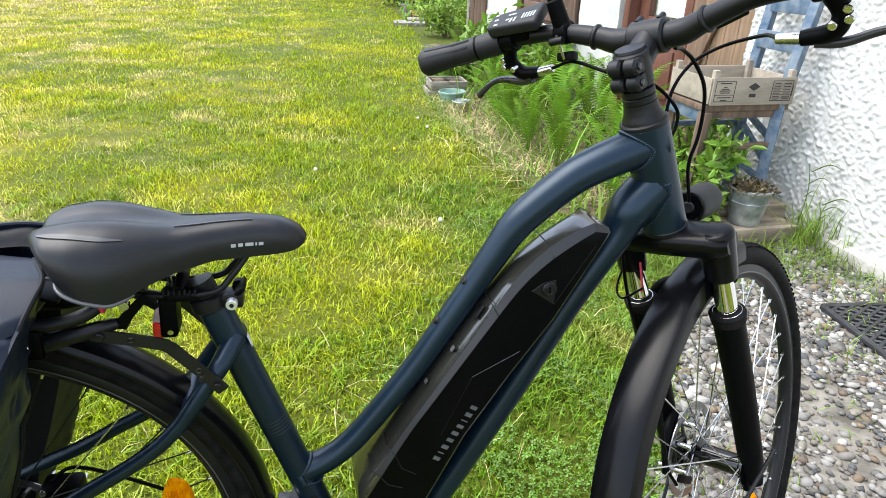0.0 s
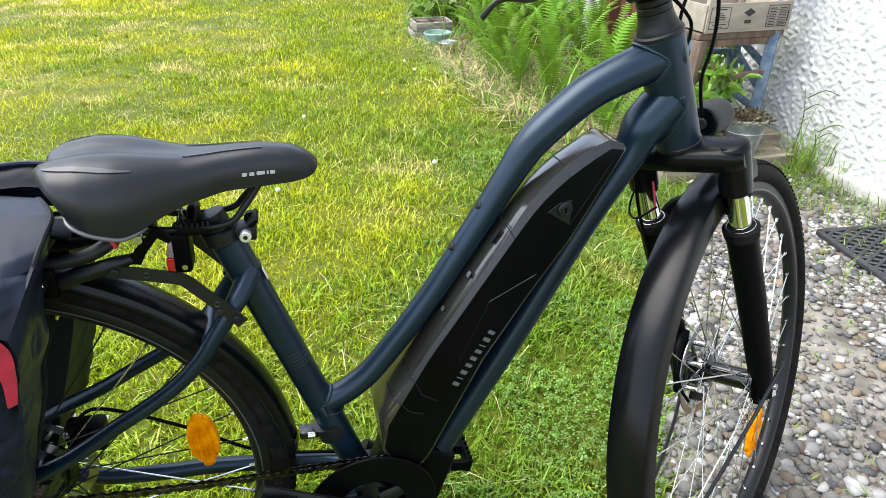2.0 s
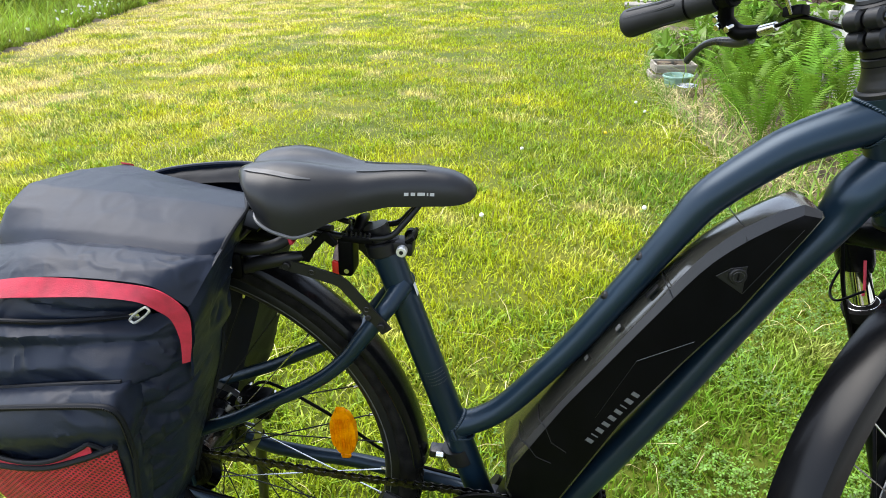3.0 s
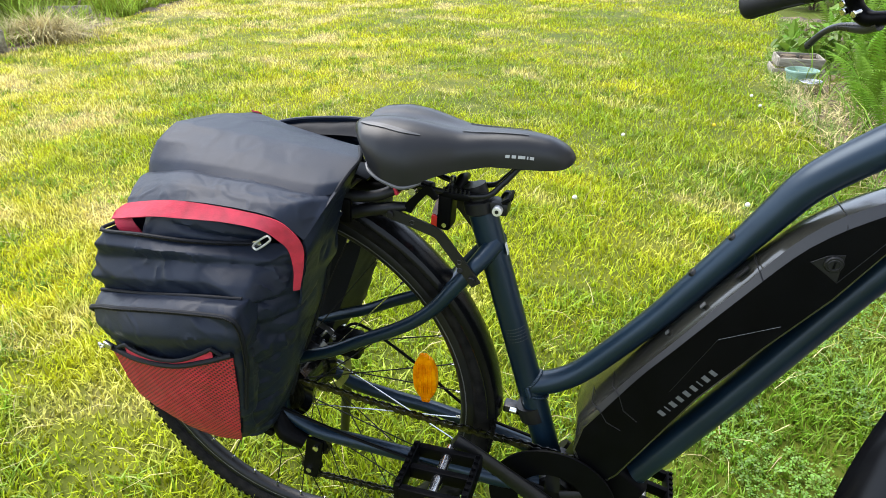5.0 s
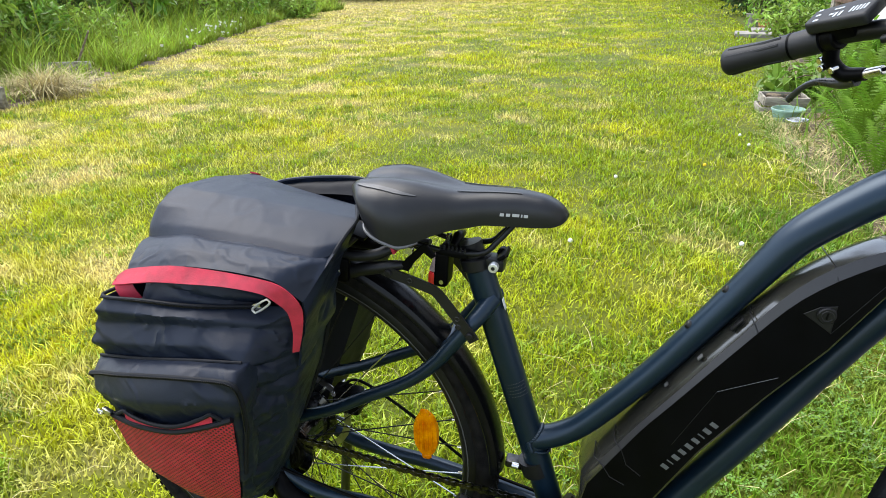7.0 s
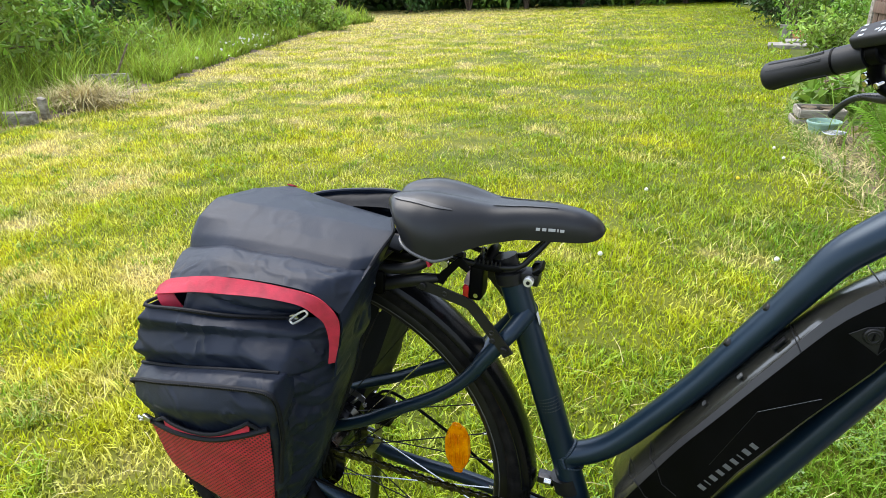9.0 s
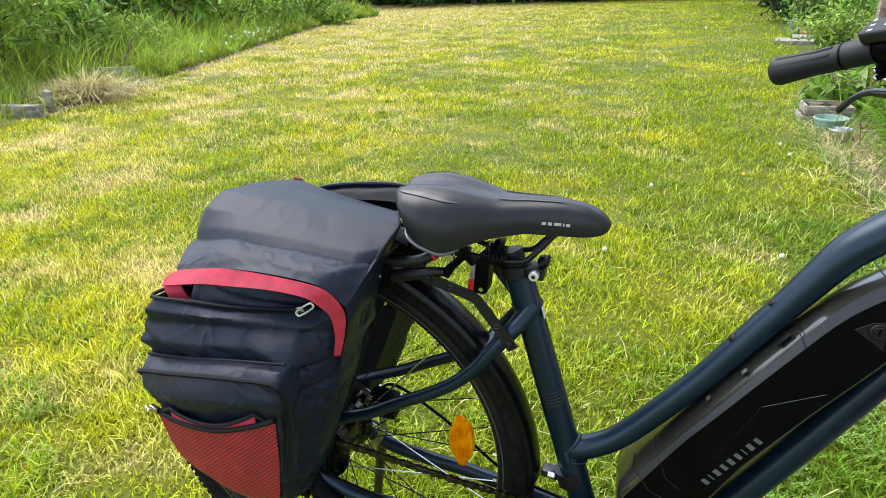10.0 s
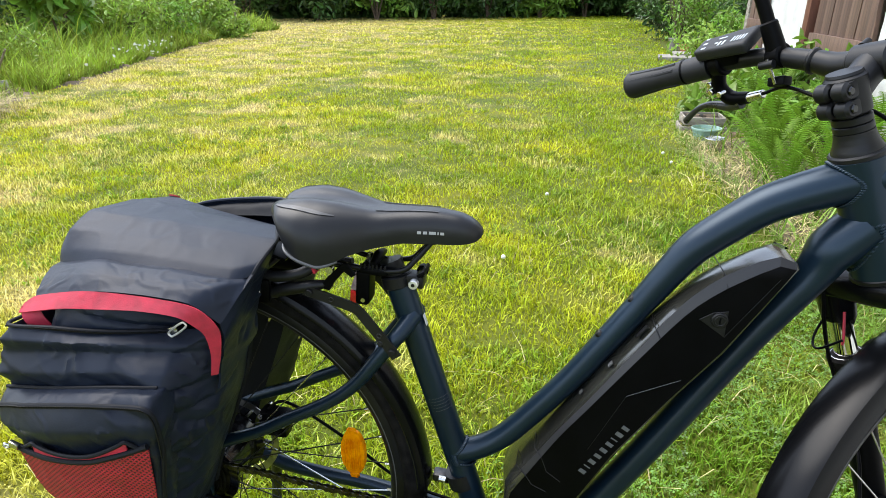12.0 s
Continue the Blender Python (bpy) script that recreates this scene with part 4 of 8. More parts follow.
    for pts, mat in (([fp(-0.03, 0.02, 0.05), fp(-0.08, -0.03, 0.07), fp(-0.085, -0.06, 0.05), fp(-0.07, -0.05, 0.02)], M_BLACK), ([fp(-0.05, -0.02, 0.035), fp(-0.075, -0.035, 0.03), fp(-0.085, -0.04, 0.03)], M_RED)):
        part("lamp_wire", steer(tube(pts, 0.0016, 8, 6)), mat, bicycle)


def revolve_at(p, axis, R, r, n=28):
    """A thin ring of radius R round an axis."""
    axis = Vector(axis).normalized()
    u = axis.orthogonal().normalized()
    w = axis.cross(u)
    rings = []
    for i in range(n):
        a = 2 * math.pi * i / n
        o = math.cos(a) * u + math.sin(a) * w
        rings.append([Vector(p) + o * (R + r * math.cos(b)) + axis * r * math.sin(b) for b in (2 * math.pi * j / 8 for j in range(8))])
    return skin(bmesh.new(), rings, True, False, True)


def drivetrain():
    cr = bmesh.new()
    revolve([(0.070, -0.046), (0.083, -0.046), (0.083, -0.043), (0.070, -0.043)], BB, 84, bm=cr)
    for i in range(42):
        a = 2 * math.pi * i / 42
        box((0.006, 0.002, 0.005), m=Matrix.Translation(BB) @ Matrix.Rotation(-a, 4, "Y") @ Matrix.Translation((0.0845, -0.0445, 0)), bm=cr)
    for i in range(5):
        a = 2 * math.pi * i / 5 + 0.4
        tube([BB + Vector((0.015 * math.cos(a), -0.047, 0.015 * math.sin(a))), BB + Vector((0.075 * math.cos(a), -0.046, 0.075 * math.sin(a)))], [0.012, 0.009], 10, 1, 0.4, bm=cr)
    ring = part("chainring", cr, M_MATT, bicycle, "black chainring")
    guard = bmesh.new()
    revolve([(0.050, -0.054), (0.094, -0.054), (0.095, -0.052), (0.094, -0.050), (0.050, -0.050)], BB, 84, bm=guard)
    part("chain_guard", guard, M_BLACK, ring)
    crank = part("crank_arm", tube([BB + Vector((0, -0.066, 0)), BB + Vector((-0.075, -0.074, 0.05)), Vector((0.305, -0.08, 0.379))], [0.016, 0.0125, 0.013], 14, 4, 0.6), M_MATT, bicycle)
    part("crank_bolt", rod(BB + Vector((0, -0.07, 0)), BB + Vector((0, -0.079, 0)), 0.010, n=16, edge=0.001), M_BLACK, crank)
    crank2 = part("crank_arm", tube([BB + Vector((0, 0.066, 0)), BB + Vector((0.075, 0.074, -0.05)), Vector((0.605, 0.08, 0.187))], [0.016, 0.0125, 0.013], 14, 4, 0.6), M_MATT, bicycle)
    for c, y, tilt in ((Vector((0.302, -0.140, 0.366)), 1, -5), (Vector((0.605, 0.133, 0.187)), -1, 10)):
        pm = Matrix.Translation(c) @ Matrix.Rotation(radians(tilt), 4, "Y")
        bm = bmesh.new()
        for sx in (-0.046, 0.046):
            box((0.010, 0.088, 0.026), m=pm @ Matrix.Translation((sx, 0, 0)), bevel=0.003, bm=bm)
        for sy in (-0.040, 0.0, 0.040):
            box((0.086, 0.010, 0.02), m=pm @ Matrix.Translation((0, sy, 0)), bevel=0.002, bm=bm)
        for sx in (-0.046, 0.046):
            for k in range(7):
                box((0.006, 0.004, 0.006), m=pm @ Matrix.Translation((sx, -0.036 + 0.012 * k, 0.0145)), bm=bm)
        ped = part("pedal", bm, M_BLACK, bicycle, "black plastic platform pedal")
        part("pedal_axle", rod(c + Vector((0, 0.055 * y, 0)), c + Vector((0, -0.045 * y, 0)), 0.0075, n=12), M_STEEL, ped)
    # cassette
    cas = bmesh.new()
    for i, r in enumerate((0.056, 0.050, 0.044, 0.039, 0.034, 0.030, 0.026, 0.023)):
        y = -0.038 - 0.0038 * i
        revolve([(0.014, y - 0.0009), (r, y - 0.0009), (r, y + 0.0009), (0.014, y + 0.0009)], AXLE_R, 44, bm=cas)
    part("cassette", cas, M_CHAIN, bicycle, "dark steel sprocket cassette")
    # chain: single links along the loop
    y0, y1 = -0.0455, -0.0445
    pa = Vector((0.072, -0.052, 0.262))
    pb = Vector((0.058, -0.052, 0.208))
    loop = []
    for i in range(11):
        a = radians(95 - 190 * i / 10)
        loop.append(BB + Vector((0.0845 * math.cos(a), -0.0445, 0.0845 * math.sin(a))))
    loop += [Vector((0.26, -0.048, 0.204)), pb + Vector((0.003, 0, -0.02)), pb + Vector((-0.018, 0, -0.006)), pb + Vector((-0.012, 0, 0.016)), pa + Vector((0.016, 0, -0.012)), pa + Vector((0.019, 0, 0.008)), pa + Vector((0.002, 0, 0.02)), Vector((0.03, -0.05, 0.302))]
    for i in range(8):
        a = radians(-70 - 210 * i / 7)
        loop.append(AXLE_R + Vector((0.034 * math.cos(a), -0.05, 0.034 * math.sin(a))))
    loop += [Vector((0.10, -0.048, 0.379)), Vector((0.25, -0.046, 0.3715)), BB + Vector((-0.05, -0.0445, 0.0855))]
    pts = loop + [loop[0]]
    seg = [0.0]
    for a, b in zip(pts, pts[1:]):
        seg.append(seg[-1] + (b - a).length)
    n = 2 * int(seg[-1] / 0.0254)
    at = lambda q: Vector([float(np.interp(q % seg[-1], seg, [p[c] for p in pts])) for c in range(3)])
    bm = bmesh.new()
    for i in range(n):
        a, b = at(seg[-1] * i / n), at(seg[-1] * (i + 1) / n)
        d = (b - a).normalized()
        up = d.cross(Vector((0, 1, 0))).normalized()
        wide = 0.0042 if i % 2 else 0.0028
        for s in (-1, 1):
            o = Vector((0, wide * s, 0))
            ring = []
            for f, h in ((-0.16, 0.0), (-0.05, 0.0042), (0.15, 0.0044), (0.5, 0.0026), (0.85, 0.0044), (1.05, 0.0042), (1.16, 0.0), (1.05, -0.0042), (0.85, -0.0044), (0.5, -0.0026), (0.15, -0.0044), (-0.05, -0.0042)):
                ring.append(a.lerp(b, f) + up * h)
            v0 = [bm.verts.new(q + o) for q in ring]
            v1 = [bm.verts.new(q + o * 0.7) for q in ring]
            bm.faces.new(v0), bm.faces.new(v1)
            for j in range(12):
                bm.faces.new((v0[j], v0[(j + 1) % 12], v1[(j + 1) % 12], v1[j]))
        rod(a + Vector((0, -0.005, 0)), a + Vector((0, 0.005, 0)), 0.0018, n=6, bm=bm)
    part("chain", bm, M_CHAIN, bicycle, "oily dark steel chain")
    # derailleur
    der = part("derailleur", tube([(0.01, -0.072, 0.325), (0.03, -0.082, 0.30), (0.06, -0.078, 0.285)], [0.014, 0.017, 0.014], 12, 5), M_BLACK, bicycle)
    part("derailleur_cage", prism([(0.055, 0.28), (0.083, 0.275), (0.08, 0.235), (0.07, 0.19), (0.045, 0.192), (0.05, 0.235)], -0.064, -0.060, 0.0008, 1), M_BLACK, der)
    for p in (pa, pb):
        part("jockey_wheel", rod(p + Vector((0, -0.006, 0)), p + Vector((0, 0.006, 0)), 0.017, n=18, edge=0.002), M_BLACK, der)
        part("jockey_bolt", rod(p + Vector((0, -0.016, 0)), p + Vector((0, -0.008, 0)), 0.005, n=10), M_STEEL, der)
    part("shift_cable", tube([(0.0, -0.08, 0.30), (-0.03, -0.085, 0.305), (-0.03, -0.08, 0.35), (0.05, -0.076, 0.335), (0.15, -0.074, 0.318), (0.3, -0.07, 0.30)], 0.0025, 8, 6), M_BLACK, der)
    part("derailleur_guard", box((0.06, 0.014, 0.014), bevel=0.004, m=Matrix.Translation((-0.02, -0.085, 0.298)) @ Matrix.Rotation(radians(8), 4, "Y")), M_BLACK, der)
    cal = part("brake_caliper", box((0.05, 0.03, 0.045), (0.075, 0.055, 0.395), 0.007), M_BLACK, bicycle)
    for dx, dz in ((0.055, 0.41), (0.095, 0.40), (0.08, 0.375)):
        part("caliper_bolt", rod((dx, 0.037, dz), (dx, 0.078, dz), 0.0045, n=10), M_STEEL, cal)
    part("brake_hose", tube([(0.06, 0.055, 0.415), (0.1, 0.05, 0.44), (0.2, 0.05, 0.39), (0.3, 0.05, 0.325), (0.42, 0.04, 0.31)], 0.0026, 8, 6), M_BLACK, cal)
    part("kickstand", tube([(0.06, 0.075, 0.31), (0.05, 0.10, 0.27), (0.0, 0.19, 0.02)], [0.011, 0.010, 0.009], 12, 4), M_MATT, bicycle)


def rack_and_rear():
    mg = mudguard("mudguard", AXLE_R, Matrix(), 0.3515, 6.0, 172, 0.027, 0.35)
    part("mudguard_bracket", box((0.03, 0.02, 0.012), (0.374, 0, 0.398), 0.003), M_CHAIN, mg)
    part("bracket_band", rod((0.398, 0, 0.415), (0.407, 0, 0.392), 0.0225, n=20), M_MATT, mg)
    part("bracket_screw", rod((0.37, -0.012, 0.401), (0.38, -0.012, 0.401), 0.005, n=10), M_STEEL, mg)
    rack = part("luggage_rack", tube([(-0.15, -0.05, 0.715), (-0.1, -0.052, 0.716), (0.10, -0.052, 0.717), (0.145, -0.05, 0.718), (0.176, -0.042, 0.727), (0.196, -0.02, 0.744), (0.2, 0.0, 0.748), (0.196, 0.02, 0.744), (0.176, 0.042, 0.727), (0.145, 0.05, 0.718), (0.10, 0.052, 0.717), (-0.1, 0.052, 0.716), (-0.15, 0.05, 0.715)], 0.0075, 14, 5), M_MATT, bicycle, "black tubular luggage rack")
    for x in (-0.145, -0.07, 0.02, 0.11):
        part("cross_bar", rod((x, -0.052, 0.716), (x, 0.052, 0.716), 0.005), M_MATT, rack)
    part("spring_clip", box((0.09, 0.03, 0.012), (0.125, 0.0, 0.732), 0.003), M_BLACK, rack)
    part("spring_clip_plate", box((0.05, 0.04, 0.004), bevel=0.001, m=Matrix.Translation((0.12, -0.018, 0.742)) @ Matrix.Rotation(radians(14), 4, "Y")), M_BLACK, rack)
    for s in (-1, 1):
        part("side_plate", box((0.04, 0.008, 0.034), (0.112, 0.058 * s, 0.698), 0.006), M_BLACK, rack)
        part("plate_bolt", rod((0.115, 0.06 * s, 0.697), (0.115, 0.066 * s, 0.697), 0.0055, n=12, edge=0.001), M_STEEL, rack)
        part("lower_tube", tube([(-0.1, 0.05 * s, 0.69), (0.1, 0.05 * s, 0.69), (0.15, 0.049 * s, 0.700), (0.185, 0.046 * s, 0.709), (0.212, 0.040 * s, 0.714)], [0.009, 0.009, 0.009, 0.008, 0.0045], 12, 4), M_MATT, rack)
        part("rack_leg", tube([(-0.06, 0.053 * s, 0.70), (-0.03, 0.068 * s, 0.55), (-0.005, 0.076 * s, 0.365)], 0.006, 10, 4), M_MATT, rack)
        strut = bmesh.new()
        path = [Vector((x, 0.052 * s, z)) for x, z in ((0.176, 0.7045), (0.1845, 0.7025), (0.2144, 0.6965), (0.240, 0.6905), (0.248, 0.6880), (0.254, 0.6835), (0.281, 0.6535), (0.3015, 0.6300), (0.306, 0.6245))]
        rings = []
        for i, p in enumerate(path):
            d = (path[min(i + 1, len(path) - 1)] - path[max(i - 1, 0)]).normalized()
            up = d.cross(Vector((0, 1, 0)))
            rings.append([p + up * a + Vector((0, b, 0)) for a, b in ((-0.0072, -0.0015), (0.0072, -0.0015), (0.0072, 0.0015), (-0.0072, 0.0015))])
        skin(strut, rings)
        st = part("rack_strut", strut, M_BRACKET, rack)
        for x, z in ((0.1845, 0.7025), (0.2996, 0.632)):
            part("strut_bolt", rod((x, 0.052 * s, z), (x, 0.058 * s, z), 0.005, n=12, edge=0.001), M_MATT, st)
        for x, z in ((0.2144, 0.6965), (0.281, 0.6535)):
            part("strut_hole_rim", revolve_at((x, 0.0537 * s, z), (0, 1, 0), 0.003, 0.0008, 14), M_CHAIN, st)
    part("front_plate", prism([(0.196, 0.708), (0.206, 0.724), (0.228, 0.748), (0.234, 0.748), (0.246, 0.734), (0.240, 0.729), (0.230, 0.738), (0.216, 0.720), (0.210, 0.706)], -0.048, -0.044, 0.001, 1), M_BLACK, rack)
    part("plate_screw", rod((0.212, -0.046, 0.738), (0.212, -0.054, 0.738), 0.005, n=12), M_STEEL, rack)
    part("red_strap", box((0.02, 0.03, 0.004), bevel=0.001, m=Matrix.Translation((0.185, -0.03, 0.735)) @ Matrix.Rotation(radians(70), 4, "Y")), M_RED, rack)
    tl = part("tail_light", box((0.020, 0.034, 0.052), (0.2455, -0.004, 0.703), 0.006, seg=3), M_BLACK, bicycle, "black rear light with red lens")
    part("lens", box((0.010, 0.032, 0.022), (0.2335, -0.004, 0.686), 0.003), M_REDLENS, tl)
    part("lens", box((0.012, 0.032, 0.030), bevel=0.003, m=Matrix.Translation((0.2385, -0.004, 0.712)) @ Matrix.Rotation(radians(16), 4, "Y")), M_CLEARLENS, tl)
    part("light_screw", rod((0.248, -0.020, 0.686), (0.248, -0.0225, 0.686), 0.0032, n=10), M_STEEL, tl)
    part("light_bracket", box((0.04, 0.014, 0.01), (0.268, 0, 0.722), 0.003), M_BLACK, tl)
    wheel("rear_wheel", AXLE_R, Matrix(), True, True)
    reflector(bicycle, (0.2345, -0.010, 0.419), -5)


frame_tubes()
seat()
battery()
front_end()
drivetrain()
rack_and_rear()


# ---- pannier bags on the rack ----
def loft(lines, nu, nv, crisp=0.3, crisp_v=0.25):
    """A grid of points: the lines follow one another across the surface."""
    rows = [resample(r, nu + 1, crisp) for r in lines]
    return [[p for p in col] for col in zip(*[resample([r[i] for r in rows], nv + 1, crisp_v) for i in range(nu + 1)])]


def folds(q, amp, seed=0.0):
    """Sharp creases that run along the cloth, with shorter slanting ones between them."""
    a = noise.noise(Vector((q.x * 5 + seed, q.y * 6, q.z * 26 + q.x * 3)))
    b = noise.noise(Vector((q.x * 22 + q.z * 12, q.y * 20 + seed, q.z * 16 - q.x * 15)))
    c = noise.noise(Vector((q.x * 9, q.y * 9 + seed, q.z * 11)))
    e = noise.noise(Vector((q.x * 34 + q.z * 22, q.y * 30 + seed, q.z * 40 - q.x * 12)))
    return amp * (0.55 * max(0.0, 0.15 - abs(e)) / 0.15 * (0.25 + b) + 0.9 * c - 1.3 * max(0.0, 0.22 - abs(a)) / 0.22 * (0.5 + c) + 0.7 * max(0.0, 0.16 - abs(b)) / 0.16 * (0.4 + a))


def cloth(lines, nu, nv, thick=0.003, amp=0.0, seed=0.0, crisp=0.3, crisp_v=0.25, push=0.0):
    g = loft(lines, nu, nv, crisp, crisp_v)

    def f(u, v):
        return g[int(round(v * nv))][int(round(u * nu))]
    own = bmesh.new()
    N = []
    for j in range(nv + 1):
        N.append([])
        for i in range(nu + 1):
            du = g[j][min(i + 1, nu)] - g[j][max(i - 1, 0)]
            dv = g[min(j + 1, nv)][i] - g[max(j - 1, 0)][i]
            N[j].append(dv.cross(du).normalized())
    moved = [[g[j][i] + N[j][i] * (folds(g[j][i], amp, seed) * min(1, 6 * min(j / nv, 1 - j / nv) + 0.15) + push) for i in range(nu + 1)] for j in range(nv + 1)]
    return sheet(lambda u, v: moved[int(round(v * nv))][int(round(u * nu))], nu, nv, thick, bm=own)


def ring_body(levels, nu, nv, amp, seed=0.0, side=1):
    """A sewn bag: closed rings from the mouth down, the mouth turned in."""
    g = loft(levels, nu, nv, 0.65, 0.7)
    centre = [sum(r, Vector()) / len(r) for r in g]
    rings = []
    for r, c in zip(g, centre):
        ring = []
        for q in r:
            d = Vector((q.x - c.x, q.y - c.y, 0)).normalized()
            free = min(1.0, max(0.0, (-0.06 - q.y) / 0.04))
            ring.append(q + d * folds(q, amp, seed) * free)
        rings.append(ring)
    top, c = rings[0], centre[0]
    inner = [[q + (c - q) * s - Vector((0, 0, h)) for q in top] for s, h in ((0.14, 0.05), (0.05, 0.012), (0.012, 0.0))]
    rings = inner + rings
    return skin(bmesh.new(), [[Vector((q.x, q.y * side, q.z)) for q in r] for r in rings])


MOUTH = [(-0.130, -0.205, 0.680), (-0.073, -0.203, 0.684), (-0.008, -0.192, 0.684), (0.058, -0.165, 0.683)]
PIPING = [(-0.145, -0.208, 0.593), (-0.075, -0.216, 0.609), (0.005, -0.220, 0.628), (0.068, -0.214, 0.636)]


def bag_levels():
    """Front line, side and back corner at each height of the bag."""
    rows = [
        (MOUTH, (0.108, -0.148, 0.690), (0.115, -0.06, 0.720)),
        ([(-0.141, -0.215, 0.664), (-0.070, -0.217, 0.672), (0.000, -0.209, 0.676), (0.067, -0.182, 0.674)], (0.110, -0.150, 0.668), (0.108, -0.06, 0.680)),
        ([(-0.147, -0.208, 0.643), (-0.067, -0.211, 0.657), (0.004, -0.207, 0.664), (0.067, -0.192, 0.660)], (0.109, -0.152, 0.645), (0.105, -0.06, 0.650)),
        ([(-0.149, -0.217, 0.618), (-0.070, -0.223, 0.634), (0.004, -0.222, 0.647), (0.069, -0.206, 0.648)], (0.107, -0.152, 0.625), (0.101, -0.06, 0.628)),
        (PIPING, (0.104, -0.150, 0.605), (0.097, -0.06, 0.605)),
        ([(-0.138, -0.205, 0.550), (-0.070, -0.212, 0.560), (0.000, -0.215, 0.570), (0.069, -0.212, 0.582)], (0.099, -0.150, 0.565), (0.090, -0.06, 0.567)),
        ([(-0.120, -0.203, 0.490), (-0.060, -0.210, 0.495), (0.000, -0.212, 0.500), (0.060, -0.210, 0.515)], (0.086, -0.142, 0.500), (0.070, -0.06, 0.500)),
        ([(-0.090, -0.196, 0.425), (-0.050, -0.202, 0.410), (0.000, -0.203, 0.403), (0.042, -0.204, 0.404)], (0.060, -0.140, 0.420), (0.048, -0.06, 0.434)),
        ([(-0.076, -0.140, 0.370), (-0.040, -0.150, 0.360), (0.000, -0.150, 0.355), (0.022, -0.140, 0.358)], (0.028, -0.110, 0.355), (0.028, -0.06, 0.360)),
        ([(-0.060, -0.090, 0.305), (-0.040, -0.108, 0.303), (-0.020, -0.116, 0.302), (-0.006, -0.112, 0.302)], (0.004, -0.090, 0.302), (0.010, -0.06, 0.304))]
    out = []
    for front, mid, back in rows:
        x, y, z = front[0]
        out.append([(x + 0.050, -0.06, z + 0.012), (x + 0.018, -0.06 + (y + 0.06) * 0.6, z + 0.005)] + front + [mid, back])
    return out


def panniers():
    bag = thing("pannier_bag", "black nylon double pannier bag with red strap on a bicycle rack", "bag", BIKE)
    # cover laid over the rack
    hem = [(-0.138, -0.102, 0.698), (-0.133, -0.112, 0.717), (-0.068, -0.124, 0.736), (0.026, -0.128, 0.7425), (0.111, -0.126, 0.7385), (0.132, -0.106, 0.740)]
    cover = [
        [(-0.092, 0.078, 0.728), (-0.092, 0.072, 0.764), (-0.019, 0.07, 0.752), (0.089, 0.06, 0.743)],
        [(-0.128, 0.02, 0.730), (-0.122, 0.02, 0.769), (-0.010, 0.015, 0.766), (0.110, 0.012, 0.760)],
        [(-0.142, -0.045, 0.730), (-0.137, -0.045, 0.771), (-0.010, -0.045, 0.772), (0.137, -0.046, 0.766)],
        [(-0.142, -0.085, 0.722), (-0.136, -0.084, 0.758), (-0.030, -0.088, 0.762), (0.060, -0.092, 0.760), (0.137, -0.078, 0.757)],
        [(-0.142, -0.096, 0.706), (-0.136, -0.104, 0.735), (-0.068, -0.112, 0.749), (0.026, -0.115, 0.752), (0.111, -0.112, 0.750), (0.136, -0.094, 0.751)],
        hem]
    part("top_cover", cloth(cover, 80, 60, 0.003, 0.0013, 11.0, 0.6, 0.65), M_NYLON, bag)
    front_rim = [(0.089, 0.06, 0.743), (0.110, 0.012, 0.760), (0.137, -0.046, 0.766), (0.138, -0.078, 0.759), (0.135, -0.102, 0.747), (0.125, -0.115, 0.72)]
    part("cover_binding", tube(front_rim, 0.0028, 8, 5), M_NYLON_IN, bag)
    # lid between the cover and the strap
    lid = [
        [(-0.136, -0.106, 0.720), (-0.068, -0.114, 0.737), (0.026, -0.118, 0.743), (0.108, -0.116, 0.740), (0.131, -0.100, 0.741)],
        [(-0.131, -0.128, 0.721), (-0.064, -0.136, 0.741), (0.028, -0.140, 0.748), (0.104, -0.138, 0.745), (0.131, -0.116, 0.735)],
        [(-0.122, -0.152, 0.716), (-0.050, -0.160, 0.737), (0.034, -0.163, 0.744), (0.100, -0.160, 0.741), (0.128, -0.142, 0.722)],
        [(-0.110, -0.180, 0.706), (-0.025, -0.181, 0.728), (0.039, -0.181, 0.733), (0.093, -0.179, 0.730), (0.122, -0.166, 0.702)]]
    part("bag_lid", cloth(lid, 110, 50, 0.003, 0.0034, 3.0, 0.4, 0.5), M_NYLON, bag)
    flap = [
        [(0.137, -0.050, 0.764), (0.134, -0.100, 0.747), (0.128, -0.142, 0.724), (0.121, -0.167, 0.704)],
        [(0.122, -0.055, 0.720), (0.123, -0.100, 0.712), (0.124, -0.140, 0.695), (0.121, -0.164, 0.680)],
        [(0.113, -0.058, 0.675), (0.114, -0.100, 0.668), (0.115, -0.140, 0.660), (0.114, -0.160, 0.650)],
        [(0.107, -0.058, 0.630), (0.109, -0.100, 0.622), (0.110, -0.140, 0.615), (0.108, -0.158, 0.606)]]
    part("side_flap", cloth(flap, 34, 50, 0.003, 0.0050, 8.0), M_NYLON, bag)
    edge = [(0.136, -0.050, 0.764), (0.122, -0.055, 0.720), (0.110, -0.058, 0.675), (0.098, -0.060, 0.605), (0.091, -0.060, 0.567), (0.071, -0.060, 0.500), (0.049, -0.060, 0.434), (0.029, -0.060, 0.360)]
    part("back_panel_binding", tube(edge, 0.0034, 8, 6), M_NYLON_IN, bag)
    # the bag itself, its mouth open
    part("bag_body", ring_body(bag_levels(), 150, 150, 0.0072), M_NYLON, bag)
